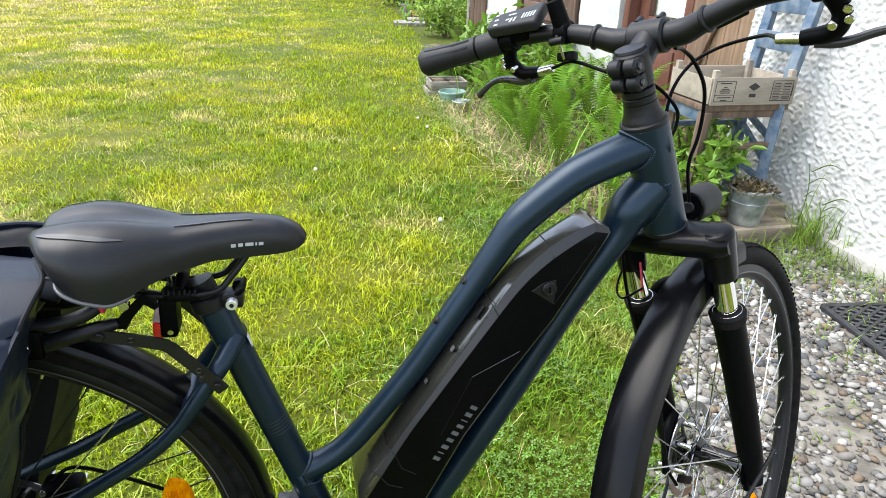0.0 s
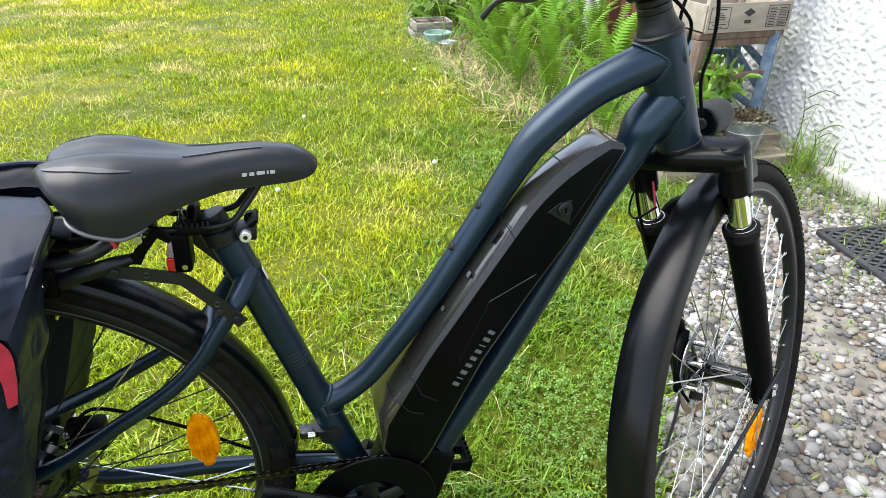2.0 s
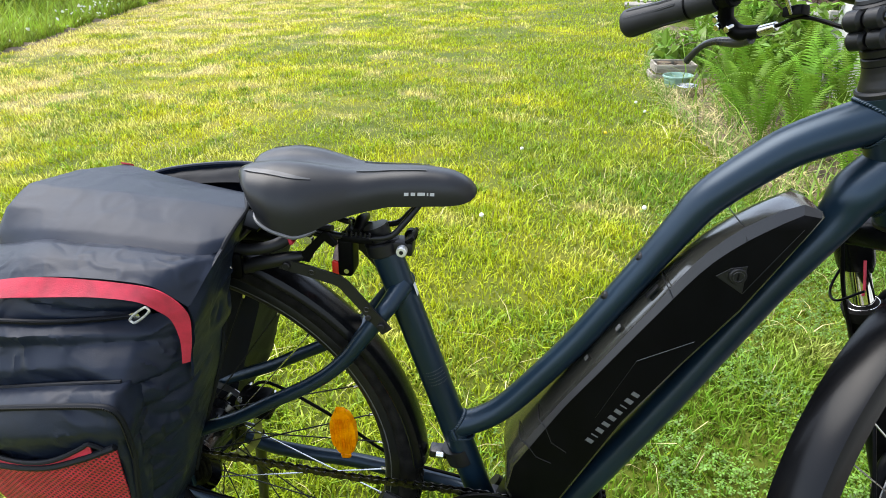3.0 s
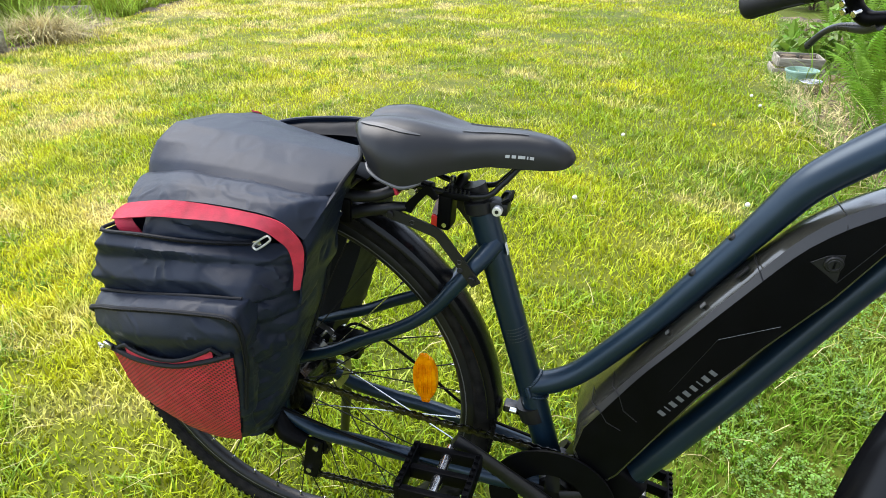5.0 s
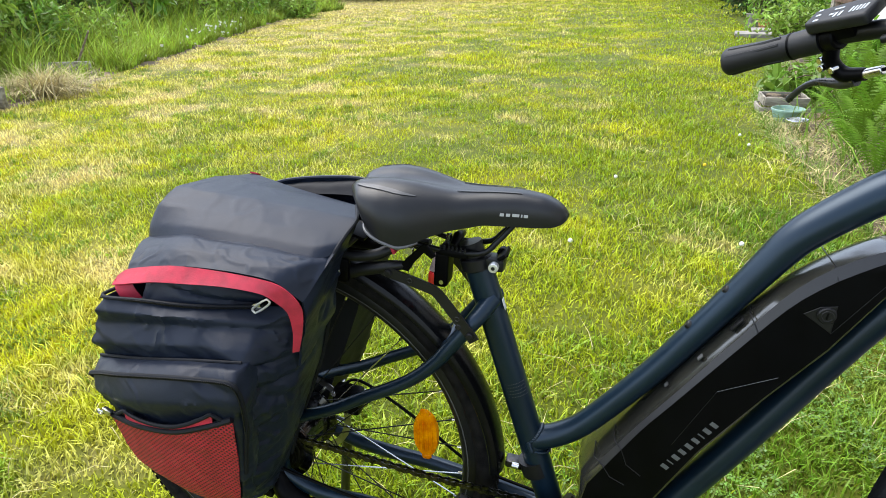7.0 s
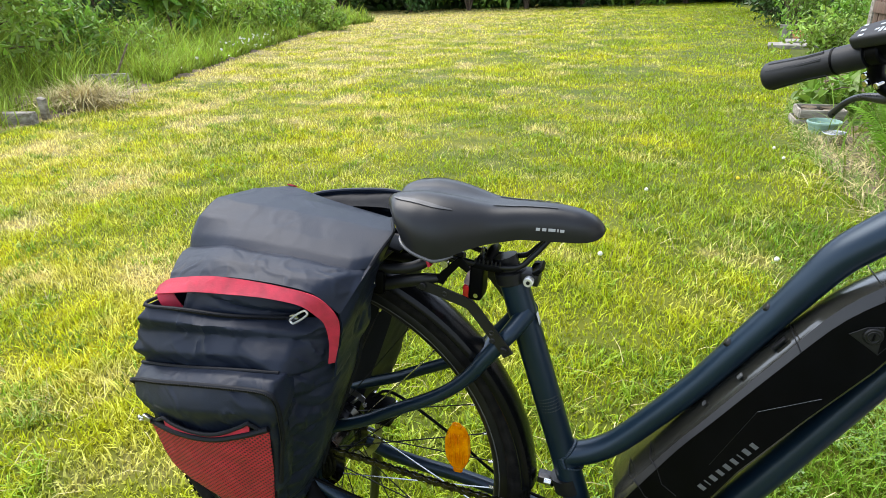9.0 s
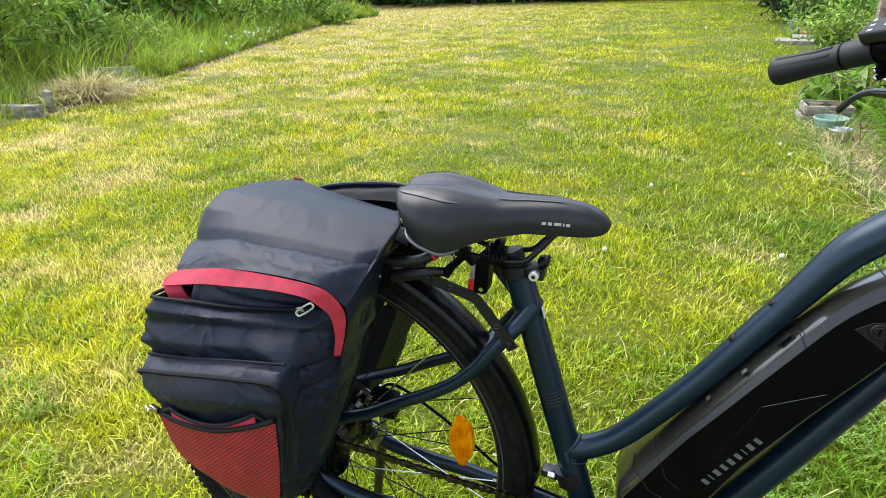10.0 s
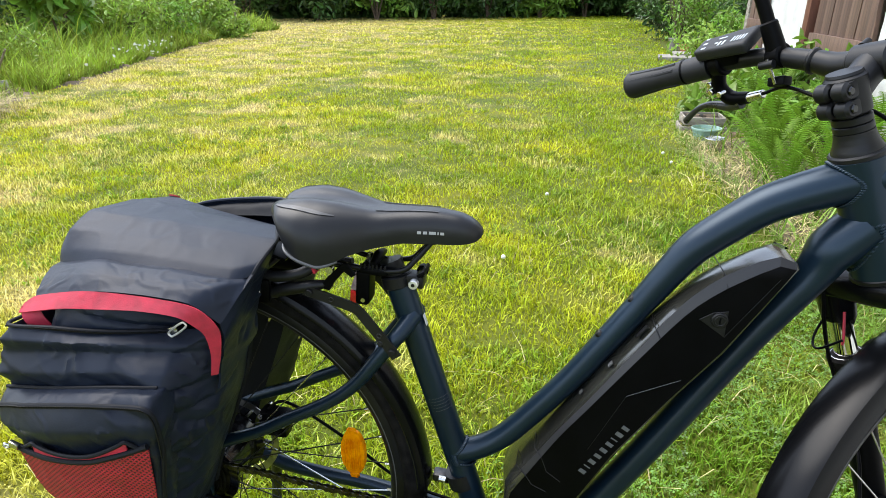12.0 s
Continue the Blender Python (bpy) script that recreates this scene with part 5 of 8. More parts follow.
    zp = [(-0.118, -0.170, 0.684)] + MOUTH + [(0.072, -0.156, 0.684)]
    part("zip", tube([(x, y - 0.001, z + 0.001) for x, y, z in zp], 0.0024, 8, 6), M_NYLON_IN, bag)
    zl = resample([(x, y - 0.0035, z + 0.0005) for x, y, z in zp[1:]], 110)
    teeth = None
    for p in zl:
        teeth = box((0.0010, 0.0026, 0.0022), p, 0, teeth)
    tagged(part("zip_teeth", teeth, M_MATT, bag), kind="stuff")
    stitch = [(x, y - 0.0035, z - 0.0085) for x, y, z in MOUTH]
    part("mouth_stitching", tube(stitch, 0.0008, 6, 6), M_NYLON_IN, bag)
    lining = [
        [(-0.105, -0.110, 0.690), (-0.04, -0.110, 0.705), (0.02, -0.110, 0.705), (0.085, -0.110, 0.690)],
        [(-0.100, -0.140, 0.700), (-0.04, -0.145, 0.718), (0.015, -0.140, 0.716), (0.075, -0.130, 0.692)],
        [(-0.088, -0.176, 0.698), (-0.040, -0.182, 0.713), (0.010, -0.174, 0.710), (0.055, -0.154, 0.686)],
        [(-0.088, -0.192, 0.670), (-0.040, -0.192, 0.676), (0.008, -0.182, 0.674), (0.045, -0.160, 0.665)]]
    part("lining", cloth(lining, 50, 34, 0.003, 0.006, 5.0), M_NYLON, bag)
    part("zip_slider", box((0.013, 0.006, 0.009), bevel=0.002, m=Matrix.Translation((0.060, -0.166, 0.685)) @ Matrix.Rotation(radians(-25), 4, "Y")), M_STEEL, bag, "bright metal zip slider")
    a, b, side = Vector((0.061, -0.1745, 0.683)), Vector((0.086, -0.1830, 0.705)), Vector((-0.0020, 0, 0.0023))
    loop = [a - side, a.lerp(b, 0.5) - side * 1.3, b - side, b + (b - a) * 0.07, b + side, a.lerp(b, 0.5) + side * 1.3, a + side, a - (b - a) * 0.05, a - side]
    part("zip_pull_loop", tube(loop, 0.0013, 8, 4), M_NICKEL, bag, "pale nickel zip pull")
    # strap along the lid's edge
    top = [(-0.122, -0.186, 0.700), (-0.109, -0.180, 0.709), (-0.065, -0.182, 0.722), (-0.025, -0.184, 0.730), (0.039, -0.185, 0.734), (0.093, -0.183, 0.731), (0.113, -0.177, 0.717), (0.124, -0.172, 0.696), (0.121, -0.168, 0.665), (0.114, -0.166, 0.634)]
    low = [(-0.124, -0.194, 0.691), (-0.112, -0.194, 0.694), (-0.062, -0.195, 0.707), (-0.020, -0.195, 0.713), (0.038, -0.195, 0.720), (0.082, -0.191, 0.718), (0.098, -0.184, 0.706), (0.108, -0.178, 0.692), (0.110, -0.172, 0.664), (0.107, -0.170, 0.633)]
    part("red_strap", cloth([top, low], 90, 6, 0.0022, 0.0009, 2.0, 0.1), M_RED, bag, "red nylon webbing strap")
    back = [[(-0.123, -0.190, 0.698), (-0.118, -0.196, 0.686), (-0.110, -0.194, 0.672), (-0.098, -0.188, 0.660)], [(-0.108, -0.182, 0.698), (-0.099, -0.186, 0.688), (-0.090, -0.184, 0.674), (-0.080, -0.178, 0.660)]]
    part("strap_turn", cloth(back, 20, 4, 0.002), M_RED, bag)
    part("strap_end", cloth([[(-0.083, -0.178, 0.708), (-0.070, -0.178, 0.672)], [(-0.076, -0.176, 0.708), (-0.063, -0.176, 0.672)]], 8, 3, 0.002), M_RED, bag)
    # front pocket with its zip
    face = [
        PIPING,
        [(-0.147, -0.216, 0.584), (-0.082, -0.229, 0.606), (-0.005, -0.235, 0.626), (0.070, -0.234, 0.639)],
        [(-0.149, -0.224, 0.574), (-0.090, -0.240, 0.597), (-0.014, -0.247, 0.616), (0.073, -0.246, 0.630)],
        [(-0.139, -0.234, 0.556), (-0.076, -0.253, 0.574), (-0.010, -0.258, 0.590), (0.076, -0.248, 0.606)],
        [(-0.117, -0.234, 0.536), (-0.065, -0.245, 0.545), (-0.009, -0.248, 0.556), (0.073, -0.242, 0.580)],
        [(-0.113, -0.226, 0.490), (-0.050, -0.238, 0.490), (0.010, -0.240, 0.496), (0.065, -0.232, 0.515)],
        [(-0.104, -0.216, 0.447), (-0.045, -0.226, 0.440), (0.010, -0.226, 0.438), (0.056, -0.222, 0.450)],
        [(-0.083, -0.205, 0.417), (-0.035, -0.210, 0.407), (0.010, -0.210, 0.404), (0.045, -0.208, 0.409)]]
    whole = []
    for r in face:
        (x0, y0, z0), (x1, y1, z1) = r[0], r[-1]
        whole.append([(x0 + 0.012, -0.196, z0), (x0 + 0.001, (y0 - 0.2) / 2, z0)] + r + [(x1 + 0.005, y1 + 0.016, z1 - 0.003), (x1 - 0.001, -0.196, z1 - 0.006)])
    pocket = part("front_pocket", cloth(whole, 110, 90, 0.003, 0.0058, 6.0, 0.55, 0.6), M_NYLON, bag)
    zr = [(-0.151, -0.220, 0.566), (-0.149, -0.227, 0.577), (-0.120, -0.2345, 0.589), (-0.09, -0.2425, 0.599), (-0.014, -0.2495, 0.619), (0.055, -0.250, 0.631), (0.075, -0.249, 0.630), (0.081, -0.245, 0.616), (0.082, -0.241, 0.590), (0.080, -0.236, 0.560), (0.072, -0.230, 0.52), (0.066, -0.226, 0.48)]
    part("pocket_zip", tube(zr, 0.0031, 8, 6), M_NYLON_IN, pocket)
    zt = None
    for p in resample([(x, y - 0.0032, z) for x, y, z in zr[1:10]], 120):
        zt = box((0.0011, 0.002, 0.0026), p, 0, zt)
    tagged(part("pocket_zip_teeth", zt, M_MATT, pocket), kind="stuff")
    part("pocket_piping", tube([(x, y - 0.003, z + 0.002) for x, y, z in PIPING], 0.0022, 8, 6), M_NYLON_IN, pocket)
    # red netting below
    net = [[(x, y - 0.006, z) for x, y, z in r] for r in face[4:]]
    net[0] = [(-0.116, -0.240, 0.532), (-0.065, -0.250, 0.534), (-0.009, -0.254, 0.544), (0.036, -0.252, 0.562), (0.069, -0.246, 0.577)]
    netting = part("net_pocket", cloth(net, 40, 36, 0.0016, 0.0022, 4.0, 0.2), M_NET, bag, "red netting pocket")
    part("net_hem", tube([(x, y - 0.001, z + 0.002) for x, y, z in net[0]], 0.0040, 8, 6), M_NYLON_IN, netting)
    base = resample([(x, y - 0.0005, z + 0.004) for x, y, z in net[0]], 31)
    strip = base[5:27]
    rise = [0.004 + 0.0085 * (2 * i / 21 - 1) ** 2 for i in range(22)]
    part("red_lip", cloth([[tuple(p) for p in strip], [(p.x, p.y - 0.001, p.z + h) for p, h in zip(strip, rise)]], 42, 4, 0.002), M_RED, netting)
    welt = [(p.x, p.y - 0.002, p.z + h + 0.002) for p, h in zip(strip, rise)]
    welt = [tuple(base[2])] + welt + [tuple(base[28])]
    part("pocket_welt", tube(welt, 0.0026, 8, 2), M_NYLON_IN, pocket)
    part("pocket_slider", box((0.013, 0.006, 0.008), bevel=0.002, m=Matrix.Translation((-0.113, -0.247, 0.541)) @ Matrix.Rotation(radians(20), 4, "Y")), M_STEEL, pocket)
    part("pocket_pull", tube([(-0.118, -0.249, 0.541), (-0.123, -0.250, 0.543), (-0.127, -0.249, 0.540), (-0.123, -0.249, 0.536), (-0.118, -0.249, 0.538)], 0.0014, 6, 5), M_STEEL, pocket)
    # the twin bag on the far side; darker cloth stands for its shade
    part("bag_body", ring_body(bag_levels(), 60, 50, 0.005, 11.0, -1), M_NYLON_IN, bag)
    arc = [
        [(-0.060, 0.082, 0.735), (0.009, 0.086, 0.742), (0.070, 0.086, 0.748), (0.120, 0.080, 0.742)],
        [(-0.050, 0.098, 0.744), (0.009, 0.106, 0.755), (0.073, 0.106, 0.763), (0.131, 0.098, 0.754)],
        [(-0.080, 0.150, 0.722), (0.009, 0.156, 0.736), (0.073, 0.156, 0.740), (0.125, 0.150, 0.722)],
        [(-0.100, 0.190, 0.690), (0.005, 0.196, 0.700), (0.073, 0.190, 0.700), (0.120, 0.180, 0.690)]]
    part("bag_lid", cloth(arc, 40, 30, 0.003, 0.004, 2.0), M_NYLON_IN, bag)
    rim = [(-0.085, 0.085, 0.738), (-0.050, 0.100, 0.752), (0.009, 0.108, 0.763), (0.073, 0.108, 0.770), (0.120, 0.100, 0.763), (0.142, 0.085, 0.748)]
    inner = [(x * 0.98, y + 0.004, z - 0.055) for x, y, z in rim]
    part("open_lid", cloth([rim, inner], 60, 16, 0.003, 0.005, 7.0), M_NYLON, bag, "open lid of the far bag with dark lining")
    part("lid_rim", tube(rim, 0.0032, 8, 6), M_NYLON, bag)
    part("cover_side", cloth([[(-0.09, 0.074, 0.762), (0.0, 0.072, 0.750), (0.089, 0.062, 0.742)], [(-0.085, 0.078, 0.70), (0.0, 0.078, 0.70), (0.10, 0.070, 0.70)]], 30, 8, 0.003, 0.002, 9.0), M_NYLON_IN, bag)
    part("red_tab", cloth([[(-0.094, 0.070, 0.768), (-0.084, 0.074, 0.766)], [(-0.097, 0.082, 0.762), (-0.086, 0.086, 0.760)]], 5, 4, 0.002), M_RED, bag)


panniers()


# ---- ground, gravel, grass ----
GRAVEL = [(0.70, -0.9), (0.90, -0.27), (1.084, 0.122), (1.254, 0.36), (1.405, 0.586), (1.595, 0.832), (1.746, 1.097), (1.96, 1.305), (2.59, 1.38), (2.59, -0.9)]
BED_R = [(1.56, 1.9), (1.52, 2.57), (1.44, 3.28), (1.41, 4.32), (1.54, 5.27), (1.78, 6.21), (2.01, 8.01), (2.3, 11.33), (2.49, 15.11), (12.0, 16.0), (12.0, 1.38), (2.0, 1.38)]
BED_L = [(-4.40, -2.05), (-4.60, 2.52), (-4.76, 3.50), (-5.02, 4.60), (-5.70, 6.55), (-6.30, 8.40), (-7.33, 11.62), (-8.34, 15.1), (-40.0, 16.6), (-40.0, -2.0)]


def inside(x, y, poly):
    """Which of the points lie inside an outline (arrays or numbers)."""
    x, y = np.asarray(x, float), np.asarray(y, float)
    hit = np.zeros(x.shape, bool)
    for (x0, y0), (x1, y1) in zip(poly, poly[1:] + poly[:1]):
        with np.errstate(divide="ignore", invalid="ignore"):
            cross = ((y0 > y) != (y1 > y)) & (x < (x1 - x0) * (y - y0) / (y1 - y0 + 1e-12) + x0)
        hit ^= cross
    return hit


def gz(x, y):
    return 0.0 * x


def fast_mesh(name, verts, tris, mat, smooth=False):
    """A mesh from arrays of corners and triangles."""
    me = bpy.data.meshes.new(name)
    verts, tris = np.asarray(verts, np.float32), np.asarray(tris, np.int32)
    me.vertices.add(len(verts))
    me.vertices.foreach_set("co", verts.ravel())
    me.loops.add(tris.size)
    me.loops.foreach_set("vertex_index", tris.ravel())
    me.polygons.add(len(tris))
    me.polygons.foreach_set("loop_start", np.arange(0, tris.size, 3, dtype=np.int32))
    me.polygons.foreach_set("use_smooth", np.full(len(tris), smooth))
    me.update(calc_edges=True)
    me.materials.append(mat)
    return me


def lawn_colour(name, a, b, c, rough, value=0.0, through_light=0.0):
    """Green to straw by patches of two sizes, with each blade its own shade."""
    m = material(name, a, rough, 0, 0.1, 2.2, 0.0, 40, island=value, through_light=through_light, spec=0.3)
    nt = m.node_tree
    n, l = nt.nodes, nt.links
    mix = [q for q in n if q.bl_idname == "ShaderNodeMix"][0]
    co = n.new("ShaderNodeTexCoord")
    out = None
    geo, axes = n.new("ShaderNodeNewGeometry"), n.new("ShaderNodeSeparateXYZ")
    l.new(co.outputs["Object"], axes.inputs[0])
    for scale, lo, hi, col, own in ((0.75, 0.43, 0.65, b, 0.10), (3.2, 0.50, 0.72, (a[0] * 0.70, a[1] * 0.80, a[2] * 0.8), 0.0), (1.7, 0.545, 0.72, c, 0.11)):
        t = n.new("ShaderNodeTexNoise")
        t.inputs["Scale"].default_value, t.inputs["Detail"].default_value = scale, 4
        t.inputs["Roughness"].default_value = 0.6
        l.new(co.outputs["Object"], t.inputs[0])
        # single blades stray from the colour of their patch
        stray = n.new("ShaderNodeMath")
        stray.operation = "MULTIPLY_ADD"
        stray.inputs[1].default_value = own
        l.new(geo.outputs["Random Per Island"], stray.inputs[0])
        # drier away from the house
        dry = n.new("ShaderNodeMath")
        dry.operation = "MULTIPLY_ADD"
        dry.inputs[1].default_value = -0.026 if own else 0.0
        l.new(axes.outputs["X"], dry.inputs[0]), l.new(t.outputs[0], dry.inputs[2]), l.new(dry.outputs[0], stray.inputs[2])
        r = n.new("ShaderNodeMapRange")
        r.inputs[1].default_value, r.inputs[2].default_value = lo + own / 2, hi + own / 2
        l.new(stray.outputs[0], r.inputs[0])
        k = n.new("ShaderNodeMix")
        k.data_type = "RGBA"
        k.inputs["B"].default_value = (*col, 1)
        l.new(r.outputs[0], k.inputs["Factor"])
        if out is None:
            k.inputs["A"].default_value = (*a, 1)
        else:
            l.new(out, k.inputs["A"])
        out = k.outputs["Result"]
    for link in list(mix.outputs["Result"].links):
        l.new(out, link.to_socket)
    return m


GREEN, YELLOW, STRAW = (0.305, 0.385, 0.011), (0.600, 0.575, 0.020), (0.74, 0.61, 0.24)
# Ground sheet under the blades: blade colours darkened to stand for shade between them.
M_LAWN = lawn_colour("shaded_lawn_thatch", tuple(c * 0.22 for c in GREEN), tuple(c * 0.26 for c in YELLOW), tuple(c * 0.32 for c in STRAW), 0.9)
M_BLADE = lawn_colour("grass_blades", GREEN, YELLOW, STRAW, 0.5, 0.46, 0.35)
M_DAMP = lawn_colour("damp_grass_blades", (0.150, 0.255, 0.015), (0.27, 0.355, 0.025), (0.46, 0.42, 0.13), 0.5, 0.48, 0.3)
M_TUFT = material("coarse_grass_tuft", (0.205, 0.300, 0.016), 0.5, 0, 0.15, 3, 0.0, 60, island=0.4, through_light=0.3, spec=0.3)
M_CLOVER = material("clover_leaf", (0.115, 0.225, 0.022), 0.5, 0, 0.15, 6, 0.0, 60, island=0.35, through_light=0.25)
M_SOIL = material("dry_garden_soil", (0.085, 0.062, 0.042), 0.95, 0, 0.3, 9, 0.9, 70, tint=(0.20, 0.145, 0.09))
M_DIRT = material("gravelly_sand", (0.135, 0.12, 0.095), 0.95, 0, 0.2, 12, 0.8, 130, tint=(0.25, 0.23, 0.195))
M_PEBBLE = material("river_pebbles", (0.26, 0.235, 0.205), 0.75, 0, 0.2, 60, 0.2, 240, island=0.35)


def pebble_shades(m):
    """Each pebble one of several stone colours."""
    nt = m.node_tree
    n, l = nt.nodes, nt.links
    hsv = [q for q in n if q.bl_idname == "ShaderNodeHueSaturation"][0]
    geo = n.new("ShaderNodeNewGeometry")
    mul = n.new("ShaderNodeMath")
    mul.operation = "MULTIPLY"
    mul.inputs[1].default_value = 37.0
    fr = n.new("ShaderNodeMath")
    fr.operation = "FRACT"
    l.new(geo.outputs["Random Per Island"], mul.inputs[0]), l.new(mul.outputs[0], fr.inputs[0])
    ramp = n.new("ShaderNodeValToRGB")
    ramp.color_ramp.interpolation = "CONSTANT"
    e = ramp.color_ramp.elements
    e[0].color, e[1].position, e[1].color = (0.20, 0.19, 0.17, 1), 0.20, (0.30, 0.265, 0.21, 1)
    for p, c in ((0.40, (0.14, 0.145, 0.15)), (0.50, (0.42, 0.40, 0.36)), (0.66, (0.27, 0.19, 0.12)), (0.74, (0.62, 0.60, 0.55)), (0.90, (0.33, 0.30, 0.26))):
        e.new(p).color = (*c, 1)
    l.new(fr.outputs[0], ramp.inputs[0])
    for link in list(hsv.inputs["Color"].links):
        nt.links.remove(link)
    l.new(ramp.outputs[0], hsv.inputs["Color"])
    hsv.inputs["Saturation"].default_value = 0.95
    for k in e:
        k.color = [c * 0.51 for c in k.color[:3]] + [1]
    return m


pebble_shades(M_PEBBLE)


def ground_sheet():
    xs = np.unique(np.r_[-400, -150, -60, -30, -15, np.arange(-8, 8.1, 0.25), 15, 30, 60, 150, 400])
    ys = np.unique(np.r_[-400, -150, -60, -20, np.arange(-4, 26.1, 0.5), 40, 80, 150, 400])
    X, Y = np.meshgrid(xs, ys)
    bumps = 0.012 * np.sin(X * 2.1 + Y) * np.cos(Y * 1.7 - X * 0.6) * (Y > 2.5)
    Z = gz(X, Y) + bumps
    n = len(xs)
    idx = np.arange(len(xs) * len(ys)).reshape(len(ys), n)
    a, b, c, d = idx[:-1, :-1], idx[:-1, 1:], idx[1:, 1:], idx[1:, :-1]
    tris = np.r_[np.stack([a, b, c], -1).reshape(-1, 3), np.stack([a, c, d], -1).reshape(-1, 3)]
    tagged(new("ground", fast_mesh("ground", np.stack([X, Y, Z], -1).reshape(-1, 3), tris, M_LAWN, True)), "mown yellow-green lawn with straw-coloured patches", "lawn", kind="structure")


def patch(name, poly, mat, label, category, lift, step=0.06, edge=0.05, bump=0.01):
    """A low sheet over the ground inside an outline, thinning out at its edge."""
    px, py = [p[0] for p in poly], [p[1] for p in poly]
    xs = np.arange(min(px) - step, max(px) + step * 2, step)
    ys = np.arange(min(py) - step, max(py) + step * 2, step)
    X, Y = np.meshgrid(xs, ys)
    ins = inside(X, Y, poly)
    soft = ins.astype(float)
    for _ in range(2):
        p = np.pad(soft, 1, mode="edge")
        soft = (p[1:-1, 1:-1] * 2 + p[:-2, 1:-1] + p[2:, 1:-1] + p[1:-1, :-2] + p[1:-1, 2:]) / 6
    rng = np.random.default_rng(5)
    Z = gz(X, Y) - 0.03 + (lift + 0.03) * np.clip(soft * 1.7, 0, 1) + bump * rng.normal(size=X.shape) * ins
    idx = np.arange(X.size).reshape(X.shape)
    a, b, c, d = idx[:-1, :-1], idx[:-1, 1:], idx[1:, 1:], idx[1:, :-1]
    keep = (soft[:-1, :-1] + soft[1:, 1:] + soft[:-1, 1:] + soft[1:, :-1]) > 0.02
    tris = np.r_[np.stack([a, b, c], -1)[keep], np.stack([a, c, d], -1)[keep]]
    return tagged(new(name, fast_mesh(name, np.stack([X, Y, Z], -1).reshape(-1, 3), tris, mat, True)), label, category, kind="structure")


def ball(level):
    bm = bmesh.new()
    bmesh.ops.create_icosphere(bm, subdivisions=level, radius=1)
    bm.verts.ensure_lookup_table()
    v = np.array([q.co[:] for q in bm.verts])
    f = np.array([[q.index for q in face.verts] for face in bm.faces])
    bm.free()
    return v, f


def scatter_stones(name, x, y, size, mat, label, seed, sink=0.35):
    rng = np.random.default_rng(seed)
    v, f = ball(1)
    n = len(x)
    sc = size[:, None] * np.stack([rng.uniform(0.8, 1.35, n), rng.uniform(0.65, 1.0, n), rng.uniform(0.35, 0.65, n)], 1)
    yaw = rng.uniform(0, 2 * np.pi, n)
    lump = 1 + 0.24 * np.sin(v @ np.array([2.1, 1.3, 0.7]) * 2)[None, :] * rng.uniform(-1, 1, (n, 1)) + 0.22 * np.sin(v @ np.array([-1.1, 2.3, 1.7]) * 2)[None, :] * rng.uniform(-1, 1, (n, 1))
    P = v[None] * lump[..., None] * sc[:, None, :]
    tilt = rng.normal(0, 0.3, n)
    c, s = np.cos(tilt)[:, None], np.sin(tilt)[:, None]
    P = np.stack([P[..., 0] * c + P[..., 2] * s, P[..., 1], P[..., 2] * c - P[..., 0] * s], -1)
    c, s = np.cos(yaw)[:, None], np.sin(yaw)[:, None]
    P = np.stack([P[..., 0] * c - P[..., 1] * s, P[..., 0] * s + P[..., 1] * c, P[..., 2]], -1)
    P += np.stack([x, y, gz(x, y) + 0.008 + sc[:, 2] * (1 - sink * 2) * 0.8], 1)[:, None, :]
    tris = (f[None] + (np.arange(n) * len(v))[:, None, None]).reshape(-1, 3)
    return tagged(new(name, fast_mesh(name, P.reshape(-1, 3), tris, mat, True)), label, "gravel", kind="stuff")


def gravel():
    patch("gravel_ground", GRAVEL, M_DIRT, "sandy trodden gravel strip beside the house", "path", 0.006, 0.05, bump=0.003)
    rng = np.random.default_rng(3)
    n = 38000
    x, y = rng.uniform(0.7, 2.58, n), rng.uniform(-0.6, 1.42, n)
    jit = rng.normal(0, 0.03, (2, n))
    ok = inside(x + jit[0], y + jit[1], GRAVEL)
    # trodden bare strip along the wheel track
    bare = np.exp(-(((x - 1.66) - 0.35 * (y - 0.15)) / 0.15) ** 2) * (y < 0.55)
    ok &= rng.uniform(size=n) > bare * 0.85
    x, y = x[ok], y[ok]
    size = np.clip(rng.lognormal(math.log(0.0079), 0.48, len(x)), 0.003, 0.022)
    scatter_stones("gravel", x, y, size, M_PEBBLE, "loose grey and tan river pebbles", 4)


